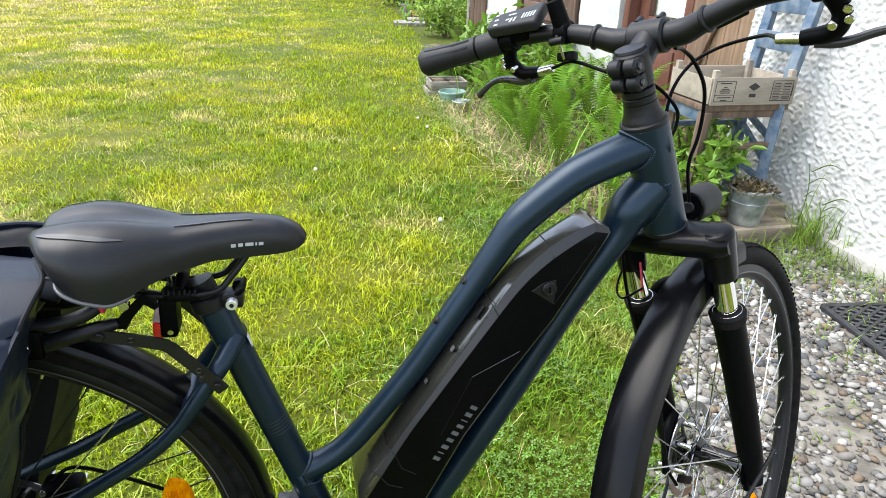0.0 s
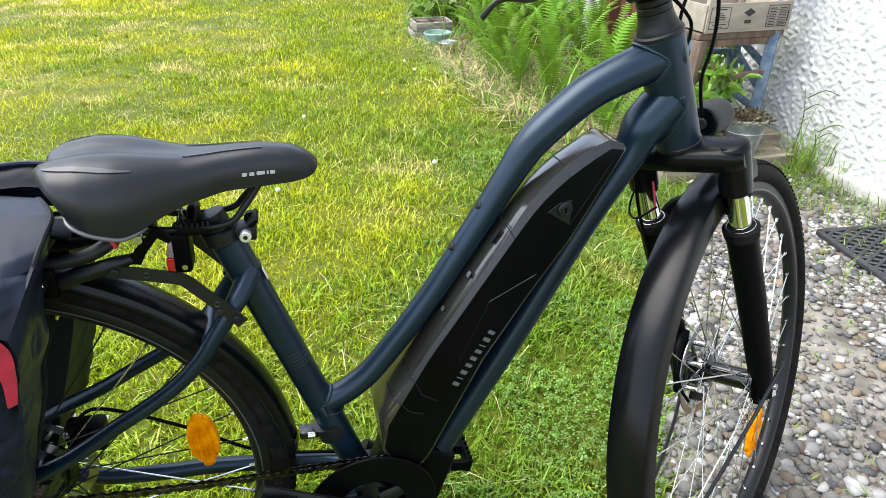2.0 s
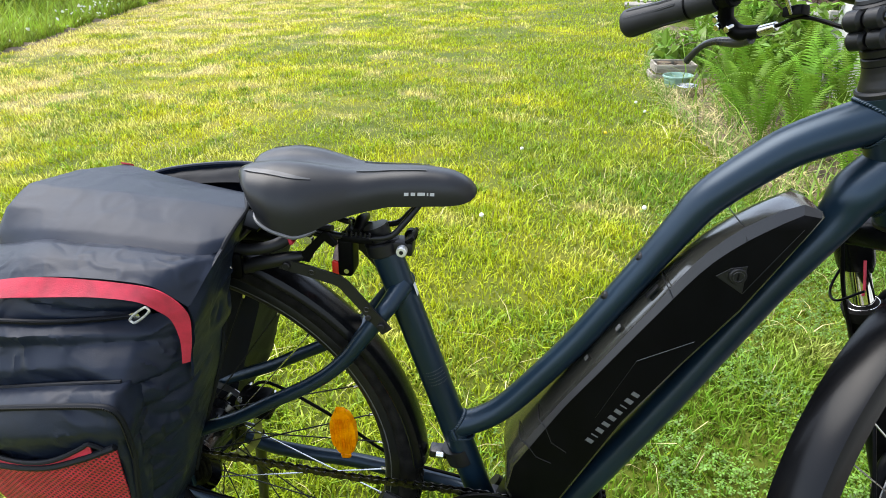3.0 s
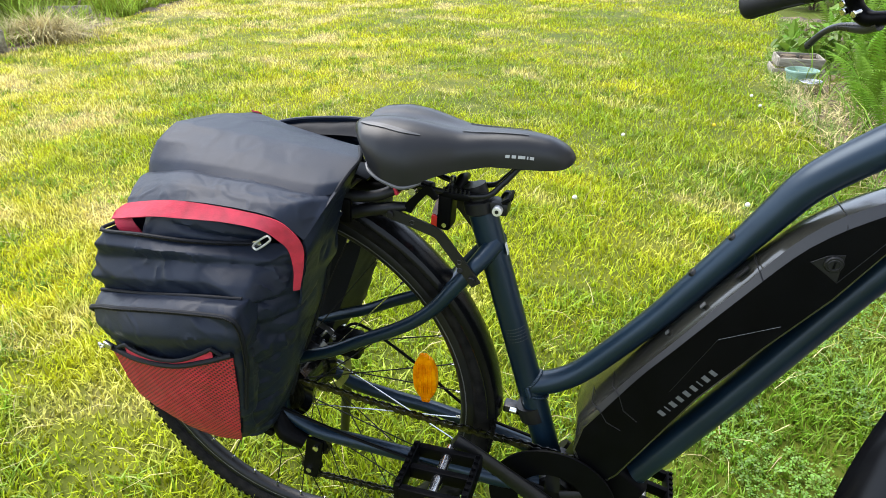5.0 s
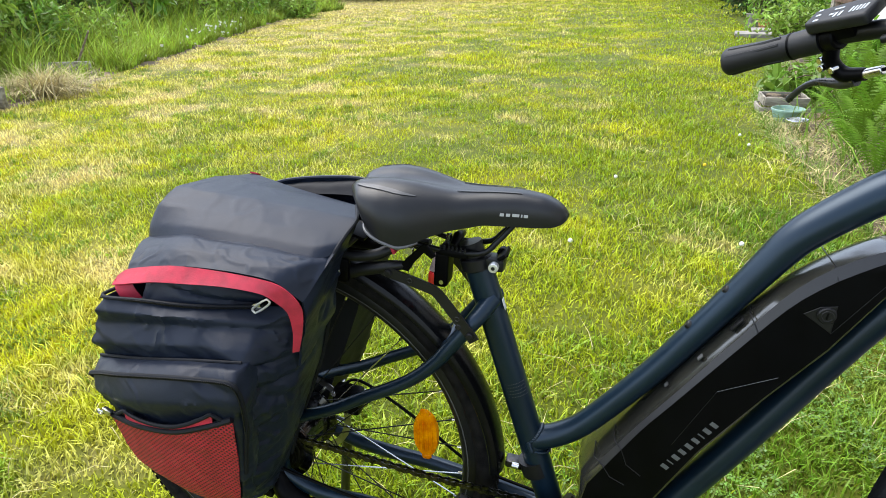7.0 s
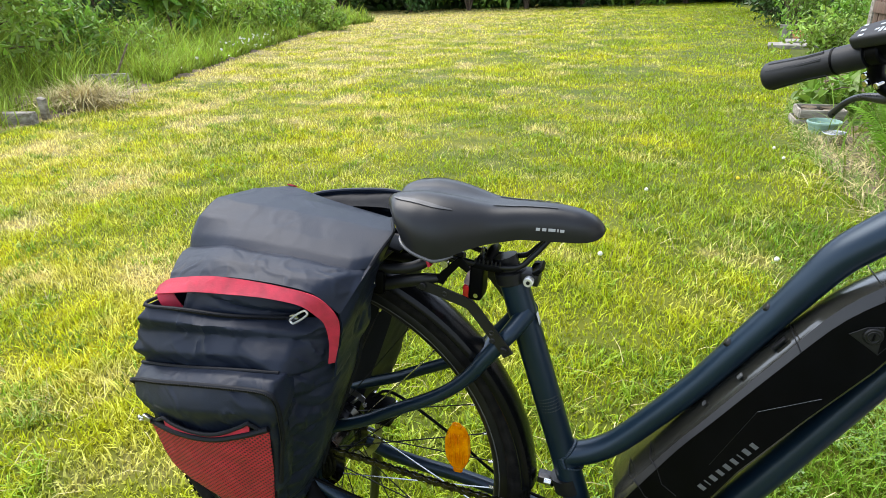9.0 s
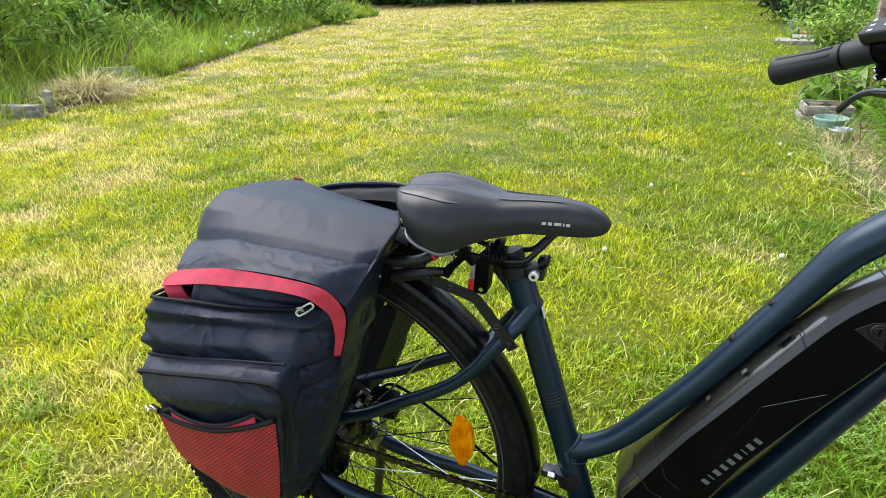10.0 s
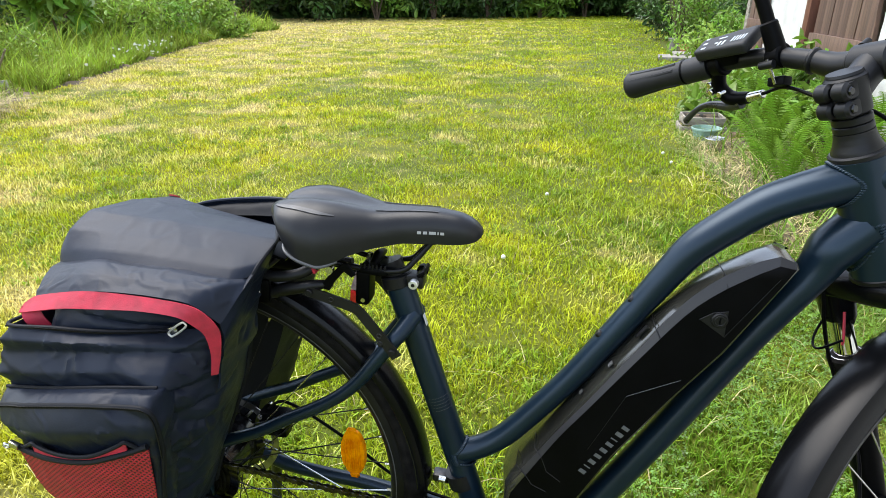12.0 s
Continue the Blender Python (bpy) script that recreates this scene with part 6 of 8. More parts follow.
def blades(name, x, y, length, width, lean, mat, seed, label, base=None, seg=2, category="grass"):
    """Grass blades, each a bent tapering strip."""
    rng = np.random.default_rng(seed)
    n = len(x)
    z = gz(x, y) if base is None else base
    a = rng.uniform(0, 2 * np.pi, n)
    d = np.stack([np.cos(a), np.sin(a), np.zeros(n)], 1)
    side = np.stack([-np.sin(a), np.cos(a), np.zeros(n)], 1)
    root = np.stack([x, y, z - 0.004], 1)
    L, W, K = length[:, None], width[:, None], (lean * rng.uniform(0.3, 1.6, n))[:, None]
    up = np.array([0, 0, 1.0])
    twist = rng.normal(0, 0.5, n)[:, None]
    side2 = side + twist * d
    rows = []
    for i in range(seg):
        t = i / seg
        mid = root + up * L * (t - 0.35 * K * t * t) + d * L * K * t ** 1.8
        w = W * (1 - 0.45 * t)
        rows += [mid - side2 * w / 2, mid + side2 * w / 2]
    rows.append(root + up * L * (1 - 0.35 * K) + d * L * K)
    V = np.stack(rows, 1)
    k = 2 * seg + 1
    T = []
    for i in range(seg - 1):
        T += [(2 * i, 2 * i + 1, 2 * i + 3), (2 * i, 2 * i + 3, 2 * i + 2)]
    T.append((2 * seg - 2, 2 * seg - 1, 2 * seg))
    tris = (np.array(T)[None] + (np.arange(n) * k)[:, None, None]).reshape(-1, 3)
    return tagged(new(name, fast_mesh(name, V.reshape(-1, 3), tris, mat, False)), label, category, kind="stuff")


def noise_field(x, y):
    return np.sin(x * 3.1 + 1.7 * np.sin(y * 2.3)) * np.sin(y * 3.7 + 1.3 * np.sin(x * 1.9)) + 0.35


def lawn_grass():
    rng = np.random.default_rng(7)
    X, Y, L, W = [], [], [], []
    for y0, y1, dens, length, width in ((-0.45, 1.0, 19500, 0.032, 0.0043), (1.0, 2.0, 12000, 0.032, 0.0045), (2.0, 3.2, 6300, 0.033, 0.0050), (3.2, 5.0, 4000, 0.034, 0.0060), (5.0, 8.0, 1900, 0.035, 0.0085), (8.0, 13.0, 850, 0.036, 0.0125), (13.0, 32.0, 260, 0.040, 0.024)):
        xa, xb = max(-14.0, 0.0 - 1.85 * (y1 + 0.85)), min(3.0, 0.6 + 1.15 * (y1 + 0.85))
        n = int(dens * (xb - xa) * (y1 - y0))
        x, y = rng.uniform(xa, xb, n), rng.uniform(y0, y1, n)
        ok = (x > 0.0 - 1.85 * (y + 0.85)) & (x < 0.6 + 1.15 * (y + 0.85))
        clump = np.sin(x * 9.3 + 2 * np.sin(y * 4.1)) * np.sin(y * 8.7 + 2 * np.sin(x * 3.7))
        ok &= rng.uniform(size=n) < 0.80 + 0.20 * clump
        j = rng.normal(0, 0.025, (2, n))
        ok &= ~inside(x + j[0], y + j[1], GRAVEL) & ~inside(x + j[0], y + j[1], BED_R) & ~inside(x + j[0], y + j[1], BED_L)
        x, y, clump = x[ok], y[ok], clump[ok]
        X.append(x), Y.append(y)
        L.append(length * np.clip(rng.lognormal(0, 0.35, len(x)), 0.4, 2.2) * (1 + 0.35 * clump))
        W.append(width * rng.uniform(0.7, 1.3, len(x)))
    n = 36000
    x, y = rng.uniform(-6, 2.5, n), rng.uniform(-4, 6, n)
    ok = ~((x > 0.0 - 1.85 * (y + 0.85)) & (x < 0.6 + 1.15 * (y + 0.85)) & (y > -0.45))
    ok &= ~inside(x, y, GRAVEL) & ~inside(x, y, BED_R) & ~inside(x, y, BED_L)
    X.append(x[ok]), Y.append(y[ok]), L.append(rng.uniform(0.03, 0.06, ok.sum())), W.append(np.full(ok.sum(), 0.008))
    X, Y, L, W = np.concatenate(X), np.concatenate(Y), np.concatenate(L), np.concatenate(W)
    # greener, damper grass towards the gravel
    edge = (X - 0.62 + 0.7 * np.clip(0.7 - Y, -0.5, 1.2) - 0.12 * np.sin(Y * 5)) / 0.35 + rng.normal(0, 0.45, len(X))
    damp = (edge > 0) & (Y < 2.3)
    for name, k, mat, label in (("lawn_grass", ~damp, M_BLADE, "short mown grass, green going yellow"), ("damp_grass", damp, M_DAMP, "darker green grass at the edge of the gravel")):
        blades(name, X[k], Y[k], L[k] * 0.9, W[k], 0.62, mat, 8, label)
    # coarse dark tufts among the fine grass
    m, per = 2600, 15
    ty = -0.3 + 6.0 * rng.uniform(0, 1, m) ** 1.4
    tx = rng.uniform(-1.75 * (ty + 0.85), np.minimum(1.5, 0.6 + 1.1 * (ty + 0.85)))
    keep = noise_field(tx * 1.3 + 2, ty * 1.3) > 0.15
    tx, ty = np.repeat(tx[keep], per), np.repeat(ty[keep], per)
    spread = np.repeat(rng.uniform(0.012, 0.035, keep.sum()), per)
    tx, ty = tx + rng.normal(0, 1, len(tx)) * spread, ty + rng.normal(0, 1, len(ty)) * spread
    ok = ~inside(tx, ty, GRAVEL) & ~inside(tx, ty, BED_R) & ~inside(tx, ty, BED_L)
    blades("grass_tufts", tx[ok], ty[ok], rng.uniform(0.03, 0.062, ok.sum()), rng.uniform(0.0035, 0.0062, ok.sum()) * (1 + 0.12 * ty[ok]), 0.85, M_TUFT, 18, "darker coarse tufts growing in the lawn")
    # clover in the damp grass beside the gravel
    n = 30000
    x, y = rng.uniform(-0.1, 1.7, n), rng.uniform(-0.25, 1.9, n)
    ok = ~inside(x, y, GRAVEL) & (x - 0.70 + 0.7 * np.clip(0.7 - y, -0.5, 1.2) - 0.12 * np.sin(y * 5) + 0.12 * rng.normal(size=n) > 0) & (np.sin(x * 11) * np.sin(y * 9 + x * 3) > -0.35)
    x, y = x[ok], y[ok]
    n = len(x)
    z = gz(x, y) + rng.uniform(0.012, 0.036, n)
    r = rng.uniform(0.0036, 0.0066, n)
    yaw = rng.uniform(0, 2 * np.pi, n)
    tilt = rng.normal(0, 0.25, (n, 2))
    V, T = [], []
    for k in range(3):
        a = yaw + k * 2 * np.pi / 3
        pts = []
        for dr, da in ((0.1, 0), (0.75, -0.55), (1.35, -0.32), (1.35, 0.32), (0.75, 0.55)):
            px, py = r * dr * np.cos(a + da), r * dr * np.sin(a + da)
            pts.append(np.stack([x + px, y + py, z + px * tilt[:, 0] + py * tilt[:, 1] - 0.15 * r * dr * dr], 1))
        V.append(np.stack(pts, 1))
    V = np.concatenate(V, 0)
    tris = (np.array([(0, 1, 2), (0, 2, 3), (0, 3, 4)])[None] + (np.arange(len(V)) * 5)[:, None, None]).reshape(-1, 3)
    tagged(new("clover", fast_mesh("clover", V.reshape(-1, 3), tris, M_CLOVER, True)), "low dark green clover growing among the grass", "clover", kind="stuff")


ground_sheet()
gravel()
patch("soil_bed", [(1.56, 1.9), (1.52, 2.57), (1.44, 3.28), (1.41, 4.32), (1.54, 5.27), (1.78, 6.21), (2.01, 8.01), (2.64, 8.01), (2.64, 1.38), (2.0, 1.38)], M_SOIL, "dry brown soil bed along the house", "flower bed", 0.012, 0.09, bump=0.012)
patch("soil_bed_far", [(-4.60, 2.52), (-4.76, 3.50), (-5.02, 4.60), (-5.70, 6.55), (-6.30, 8.40), (-7.33, 11.62), (-8.34, 15.1), (-13, 15.6), (-9, 2.0)], M_SOIL, "shaded soil of the overgrown border", "flower bed", 0.012, 0.2, bump=0.02)
lawn_grass()


# ---- house and garden ----
M_RENDER = material("white_rough_cast", (0.52, 0.52, 0.50), 0.95, 0, 0.05, 7, 0.25, 160, tint=(0.60, 0.60, 0.58), spec=0.15)
M_TAN = material("tan_weathered_boards", (0.20, 0.125, 0.078), 0.75, 0, 0.2, 5, 0.3, 60, stretch=(6, 6, 0.6), rand=0.15)
M_MAROON = material("red_brown_door_paint", (0.13, 0.05, 0.033), 0.5, 0, 0.12, 8, 0.1, 90, stretch=(3, 3, 0.5))
M_BROWN = material("brown_shutter_boards", (0.125, 0.075, 0.052), 0.7, 0, 0.2, 5, 0.3, 60, stretch=(6, 6, 0.5), rand=0.15)
M_LACE = material("white_lace_curtain", (0.72, 0.74, 0.74), 0.9, 0, 0.12, 40, 0.4, 120)
M_GLASS = bpy.data.materials.new("window_glass")
M_GLASS.use_nodes = True
_g = M_GLASS.node_tree.nodes["Principled BSDF"]
_g.inputs["Base Color"].default_value, _g.inputs["Roughness"].default_value = (0.9, 0.95, 0.95, 1), 0.03
_g.inputs["Transmission Weight"].default_value, _g.inputs["IOR"].default_value = 1.0, 1.45
M_BLUE = material("peeling_blue_paint", (0.055, 0.125, 0.23), 0.65, 0, 0.15, 22, 0.3, 120, tint=(0.17, 0.21, 0.25))
M_OLDWOOD = material("bare_brown_wood", (0.13, 0.085, 0.058), 0.8, 0, 0.2, 12, 0.3, 90, stretch=(3, 3, 0.6))
M_CRATE = material("pale_poplar_crate", (0.29, 0.25, 0.195), 0.8, 0, 0.1, 10, 0.15, 120, stretch=(0.6, 3, 3), rand=0.1)
M_INK = material("black_crate_ink", (0.03, 0.026, 0.026), 0.8, 0, 0.2, 60, 0.0, 200)
M_ZINC = material("dull_zinc", (0.42, 0.47, 0.50), 0.45, 0.7, 0.18, 22, 0.1, 60, tint=(0.62, 0.66, 0.68))
M_TIMBER = material("weathered_timber", (0.22, 0.165, 0.11), 0.85, 0, 0.22, 6, 0.5, 60, stretch=(0.5, 5, 5), tint=(0.40, 0.33, 0.25))
M_GREYWOOD = material("grey_weathered_wood", (0.24, 0.195, 0.14), 0.9, 0, 0.25, 8, 0.5, 60, stretch=(0.6, 4, 4), tint=(0.38, 0.35, 0.30))
M_MAT = material("black_rubber_mat", (0.014, 0.015, 0.018), 0.55, 0, 0.2, 20, 0.2, 200, tint=(0.035, 0.036, 0.04))
M_STONE = material("grey_paving_stone", (0.23, 0.215, 0.185), 0.9, 0, 0.15, 9, 0.5, 90)
M_CONCRETE = material("concrete_footing", (0.42, 0.40, 0.37), 0.92, 0, 0.15, 14, 0.5, 120)
M_GREENPOT = material("faded_green_plastic", (0.22, 0.34, 0.29), 0.5, 0, 0.1, 20, 0.05, 200)
M_TERRA = material("terracotta", (0.55, 0.25, 0.11), 0.8, 0, 0.15, 20, 0.2, 150)
M_FERN = material("fern_green", (0.135, 0.265, 0.020), 0.6, 0, 0.15, 5, 0.0, 60, rand=0.35, through_light=0.35, spec=0.2)
M_LEAF = material("fresh_leaf_green", (0.175, 0.305, 0.035), 0.45, 0, 0.15, 3, 0.0, 60, island=0.4, through_light=0.3)
M_LEAF_LIT = material("light_leaf_green", (0.25, 0.37, 0.05), 0.45, 0, 0.15, 3, 0.0, 60, island=0.35, through_light=0.35)
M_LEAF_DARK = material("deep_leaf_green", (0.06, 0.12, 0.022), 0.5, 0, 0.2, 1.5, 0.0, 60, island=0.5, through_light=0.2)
M_TALL = material("tall_grass_green", (0.19, 0.295, 0.035), 0.55, 0, 0.15, 3, 0.0, 60, island=0.4, through_light=0.3)
M_BORDER = material("unmown_border_grass", (0.30, 0.40, 0.045), 0.55, 0, 0.2, 2, 0.0, 60, island=0.45, through_light=0.35, spec=0.25)
M_STRAWM = material("dry_straw", (0.52, 0.44, 0.21), 0.8, 0, 0.15, 9, 0.0, 60, island=0.35, through_light=0.15)
M_BARK = material("grey_brown_bark", (0.13, 0.09, 0.06), 0.9, 0, 0.25, 15, 0.6, 90)
M_WHITE = material("white_petals", (0.82, 0.82, 0.78), 0.7, 0, 0.05, 50, 0.0, 100, through_light=0.2)
M_YELLOW = material("yellow_petals", (0.80, 0.55, 0.02), 0.7, 0, 0.05, 50, 0.0, 100)
M_SUCC = material("dried_succulent", (0.10, 0.075, 0.035), 0.7, 0, 0.25, 40, 0.0, 100, island=0.5)

WALL_X = 2.59


def wall_block(name, y0, y1, z0, z1, label, x0=WALL_X, x1=2.95):
    w = part(name, box((x1 - x0, y1 - y0, z1 - z0), ((x0 + x1) / 2, (y0 + y1) / 2, (z0 + z1) / 2)), M_RENDER)
    return tagged(w, label, "wall", kind="structure")


def rough_cast(wall, y0, y1, z0, z1, step, amp):
    """A thrown plaster skin with lumps, a little proud of the wall."""
    ny, nz = int((y1 - y0) / step), int((z1 - z0) / step)
    V = []
    for j in range(nz + 1):
        for i in range(ny + 1):
            y, z = y0 + (y1 - y0) * i / ny, z0 + (z1 - z0) * j / nz
            q = Vector((y * 46 + z * 12, z * 58, 3.0))
            h = 1.3 * max(0.0, noise.noise(q) + 0.12) + 0.5 * max(0.0, noise.noise(q * 2.1 + Vector((7, 1, 0)))) + 0.12 * noise.noise(q * 4.1)
            slow = 0.02 * noise.noise(Vector((y * 1.3, z * 1.3, 9)))
            V.append((WALL_X - 0.012 - amp * h - slow, y, z))
    n = ny + 1
    idx = np.arange(n * (nz + 1)).reshape(nz + 1, n)
    a, b, c, d = idx[:-1, :-1], idx[:-1, 1:], idx[1:, 1:], idx[1:, :-1]
    tris = np.r_[np.stack([a, c, b], -1).reshape(-1, 3), np.stack([a, d, c], -1).reshape(-1, 3)]
    ob = new("rough_cast", fast_mesh("rough_cast", V, tris, M_RENDER, True))
    ob.parent = wall
    return ob


def board_set(parent, me_name, y0, y1, n, z0, z1, x, mat, lean=0.0, thick=0.024):
    w = (y1 - y0) / n
    me = to_mesh(me_name, box((thick, w - 0.006, z1 - z0), (0, 0, (z1 - z0) / 2), 0.003), mat)
    for i in range(n):
        share("plank", me, parent, Matrix.Translation((x + 0.003 * ((i * 7) % 3 - 1), y0 + (i + 0.5) * w, z0)) @ Matrix.Rotation(radians(lean), 4, "X"))


def house():
    near = wall_block("wall_north", -4.0, 2.14, -0.1, 2.8, "white rough-cast house wall")
    rough_cast(near, 0.1, 2.14, 0.02, 1.35, 0.0055, 0.0090)
    pier = wall_block("wall_pier", 3.54, 4.16, -0.1, 2.8, "white plastered wall pier between doors")
    rough_cast(pier, 3.54, 4.16, 0.0, 1.2, 0.03, 0.008)
    far = wall_block("wall_south", 5.76, 7.60, -0.1, 2.8, "white plastered far end of the house wall")
    wall_block("wall_lintel", 2.14, 5.76, 2.1, 2.8, "white wall over the doors", 2.592, 2.95)
    back = wall_block("wall_inside", 2.0, 7.5, -0.1, 2.8, "plain inner wall behind the doors", 3.3, 3.45)
    foot = part("wall_footing", box((0.10, 3.2, 0.075), (2.56, -0.2, 0.02), 0.012), M_CONCRETE)
    tagged(foot, "grey concrete footing along the wall base", "footing", kind="structure")
    wall_block("wall_plinth", 4.16, 5.76, -0.1, 0.50, "white plastered plinth under the board doors", 2.592, 2.95)
    foot2 = part("door_threshold", box((0.40, 2.5, 0.055), (2.715, 5.42, 0.528), 0.012), M_CONCRETE)
    tagged(foot2, "pale worn concrete door threshold", "step", kind="structure")
    # open planked leaf folded on the wall
    leaf = thing("door_1", "tan weathered plank door leaf standing open", "door", kind="structure")
    board_set(leaf, "plank", 2.15, 2.69, 5, 0.05, 2.05, 2.615, M_TAN)
    for z in (0.35, 1.75):
        part("batten", box((0.022, 0.52, 0.11), (2.588, 2.42, z), 0.004), M_TAN, leaf)
    part("brace", box((0.02, 0.09, 0.75), bevel=0.004, m=Matrix.Translation((2.587, 2.5, 0.72)) @ Matrix.Rotation(radians(24), 4, "X")), M_TAN, leaf)
    # panelled door with a curtained pane
    door = thing("door_2", "red-brown panelled door with a lace-curtained pane", "door", kind="structure")
    for y in (2.73, 3.46):
        part("door_frame", box((0.12, 0.075, 2.1), (2.66, y, 1.03), 0.006), M_MAROON, door)
    for y in (2.83, 3.36):
        part("stile", box((0.045, 0.12, 1.98), (2.70, y, 1.0), 0.004), M_MAROON, door)
    for z, h in ((0.12, 0.20), (0.70, 0.12), (1.93, 0.12)):
        part("rail", box((0.043, 0.42, h), (2.70, 3.095, z), 0.004), M_MAROON, door)
    part("panel", box((0.02, 0.41, 0.42), (2.705, 3.095, 0.43), 0.006), M_MAROON, door)
    part("panel_moulding", box((0.03, 0.30, 0.30), (2.696, 3.095, 0.43), 0.012), M_MAROON, door)
    pane = part("pane", box((0.006, 0.42, 1.12), (2.70, 3.095, 1.315)), M_GLASS, door)
    pane.visible_shadow = False
    part("curtain", sheet(lambda u, v: (2.73 + 0.008 * math.sin(u * 34), 2.89 + 0.41 * u, 0.77 + 1.08 * v), 60, 10, 0.002), M_LACE, door)
    part("door_handle", tube([(2.675, 3.33, 0.98), (2.64, 3.33, 0.98), (2.635, 3.26, 0.98)], 0.009, 10, 3), M_ZINC, door)
    # big planked shutter doors
    barn = thing("door_3", "brown weathered board doors with a low ledge", "door", kind="structure")
    board_set(barn, "plank", 4.17, 5.56, 8, 0.56, 2.08, 2.63, M_BROWN, 0.0)
    for z in (0.66, 1.7):
        part("ledge_rail", box((0.035, 1.38, 0.13), (2.60, 4.865, z), 0.005), M_BROWN, barn)
    part("post", box((0.13, 0.12, 1.53), (2.63, 5.66, 1.33), 0.006), M_MAROON, barn)
    part("leaning_board", box((0.03, 0.16, 1.2), bevel=0.004, m=Matrix.Translation((2.56, 4.35, 1.18)) @ Matrix.Rotation(radians(-9), 4, "X")), M_BROWN, barn)
    side = thing("door_4", "brown weathered plank leaf against the far wall", "door", kind="structure")
    board_set(side, "plank", 6.88, 7.56, 4, 0.14, 2.05, 2.572, M_BROWN)
    for z in (0.72, 1.75):
        part("batten", box((0.022, 0.66, 0.11), (2.548, 7.22, z), 0.004), M_BROWN, side)
    end = part("corner_board", box((0.10, 0.12, 2.6), (2.60, 7.665, 1.25), 0.006), M_GREYWOOD)
    tagged(end, "pale grey board at the house corner", "trim", kind="structure")


def old_chair():
    ch = thing("chair", "old wooden chair with peeling blue paint against the wall", "chair")
    def leg(a, b, r, mat, name="leg"):
        a, b = Vector(a), Vector(b)
        d = b - a
        m = Matrix.Translation((a + b) / 2) @ d.to_track_quat("Z", "X").to_matrix().to_4x4()
        return part(name, box((r, r, d.length), bevel=0.005, m=m), mat, ch)
    leg((2.045, 1.615, 0.0), (2.062, 1.62, 0.52), 0.042, M_OLDWOOD)
    leg((2.09, 1.925, 0.0), (2.095, 1.92, 0.52), 0.04, M_OLDWOOD)
    leg((2.385, 1.60, 0.0), (2.415, 1.63, 0.54), 0.045, M_BLUE)
    leg((2.49, 1.92, 0.0), (2.455, 1.915, 0.54), 0.045, M_BLUE)
    leg((2.413, 1.628, 0.53), (2.505, 1.66, 1.0), 0.042, M_BLUE, "back_post")
    leg((2.455, 1.915, 0.53), (2.525, 1.94, 1.0), 0.042, M_BLUE, "back_post")
    for z, x in ((0.78, 2.468), (0.93, 2.50)):
        part("back_slat", box((0.018, 0.27, 0.075), (x, 1.79, z), 0.005), M_BLUE, ch)
    part("seat", box((0.40, 0.33, 0.026), (2.245, 1.775, 0.535), 0.006), M_OLDWOOD, ch)
    part("apron", box((0.34, 0.02, 0.03), (2.235, 1.63, 0.506), 0.003), M_OLDWOOD, ch)
    part("apron", box((0.02, 0.30, 0.05), (2.07, 1.77, 0.495), 0.003), M_BLUE, ch, "apron flaking to pale blue")
    for a, b, m in (((2.055, 1.617, 0.36), (2.405, 1.617, 0.375), M_OLDWOOD), ((2.39, 1.61, 0.22), (2.475, 1.92, 0.22), M_BLUE), ((2.395, 1.61, 0.30), (2.475, 1.92, 0.40), M_BLUE), ((2.395, 1.61, 0.40), (2.475, 1.92, 0.46), M_BLUE), ((2.09, 1.92, 0.40), (2.46, 1.92, 0.40), M_BLUE)):
        leg(a, b, 0.024, m, "stretcher")


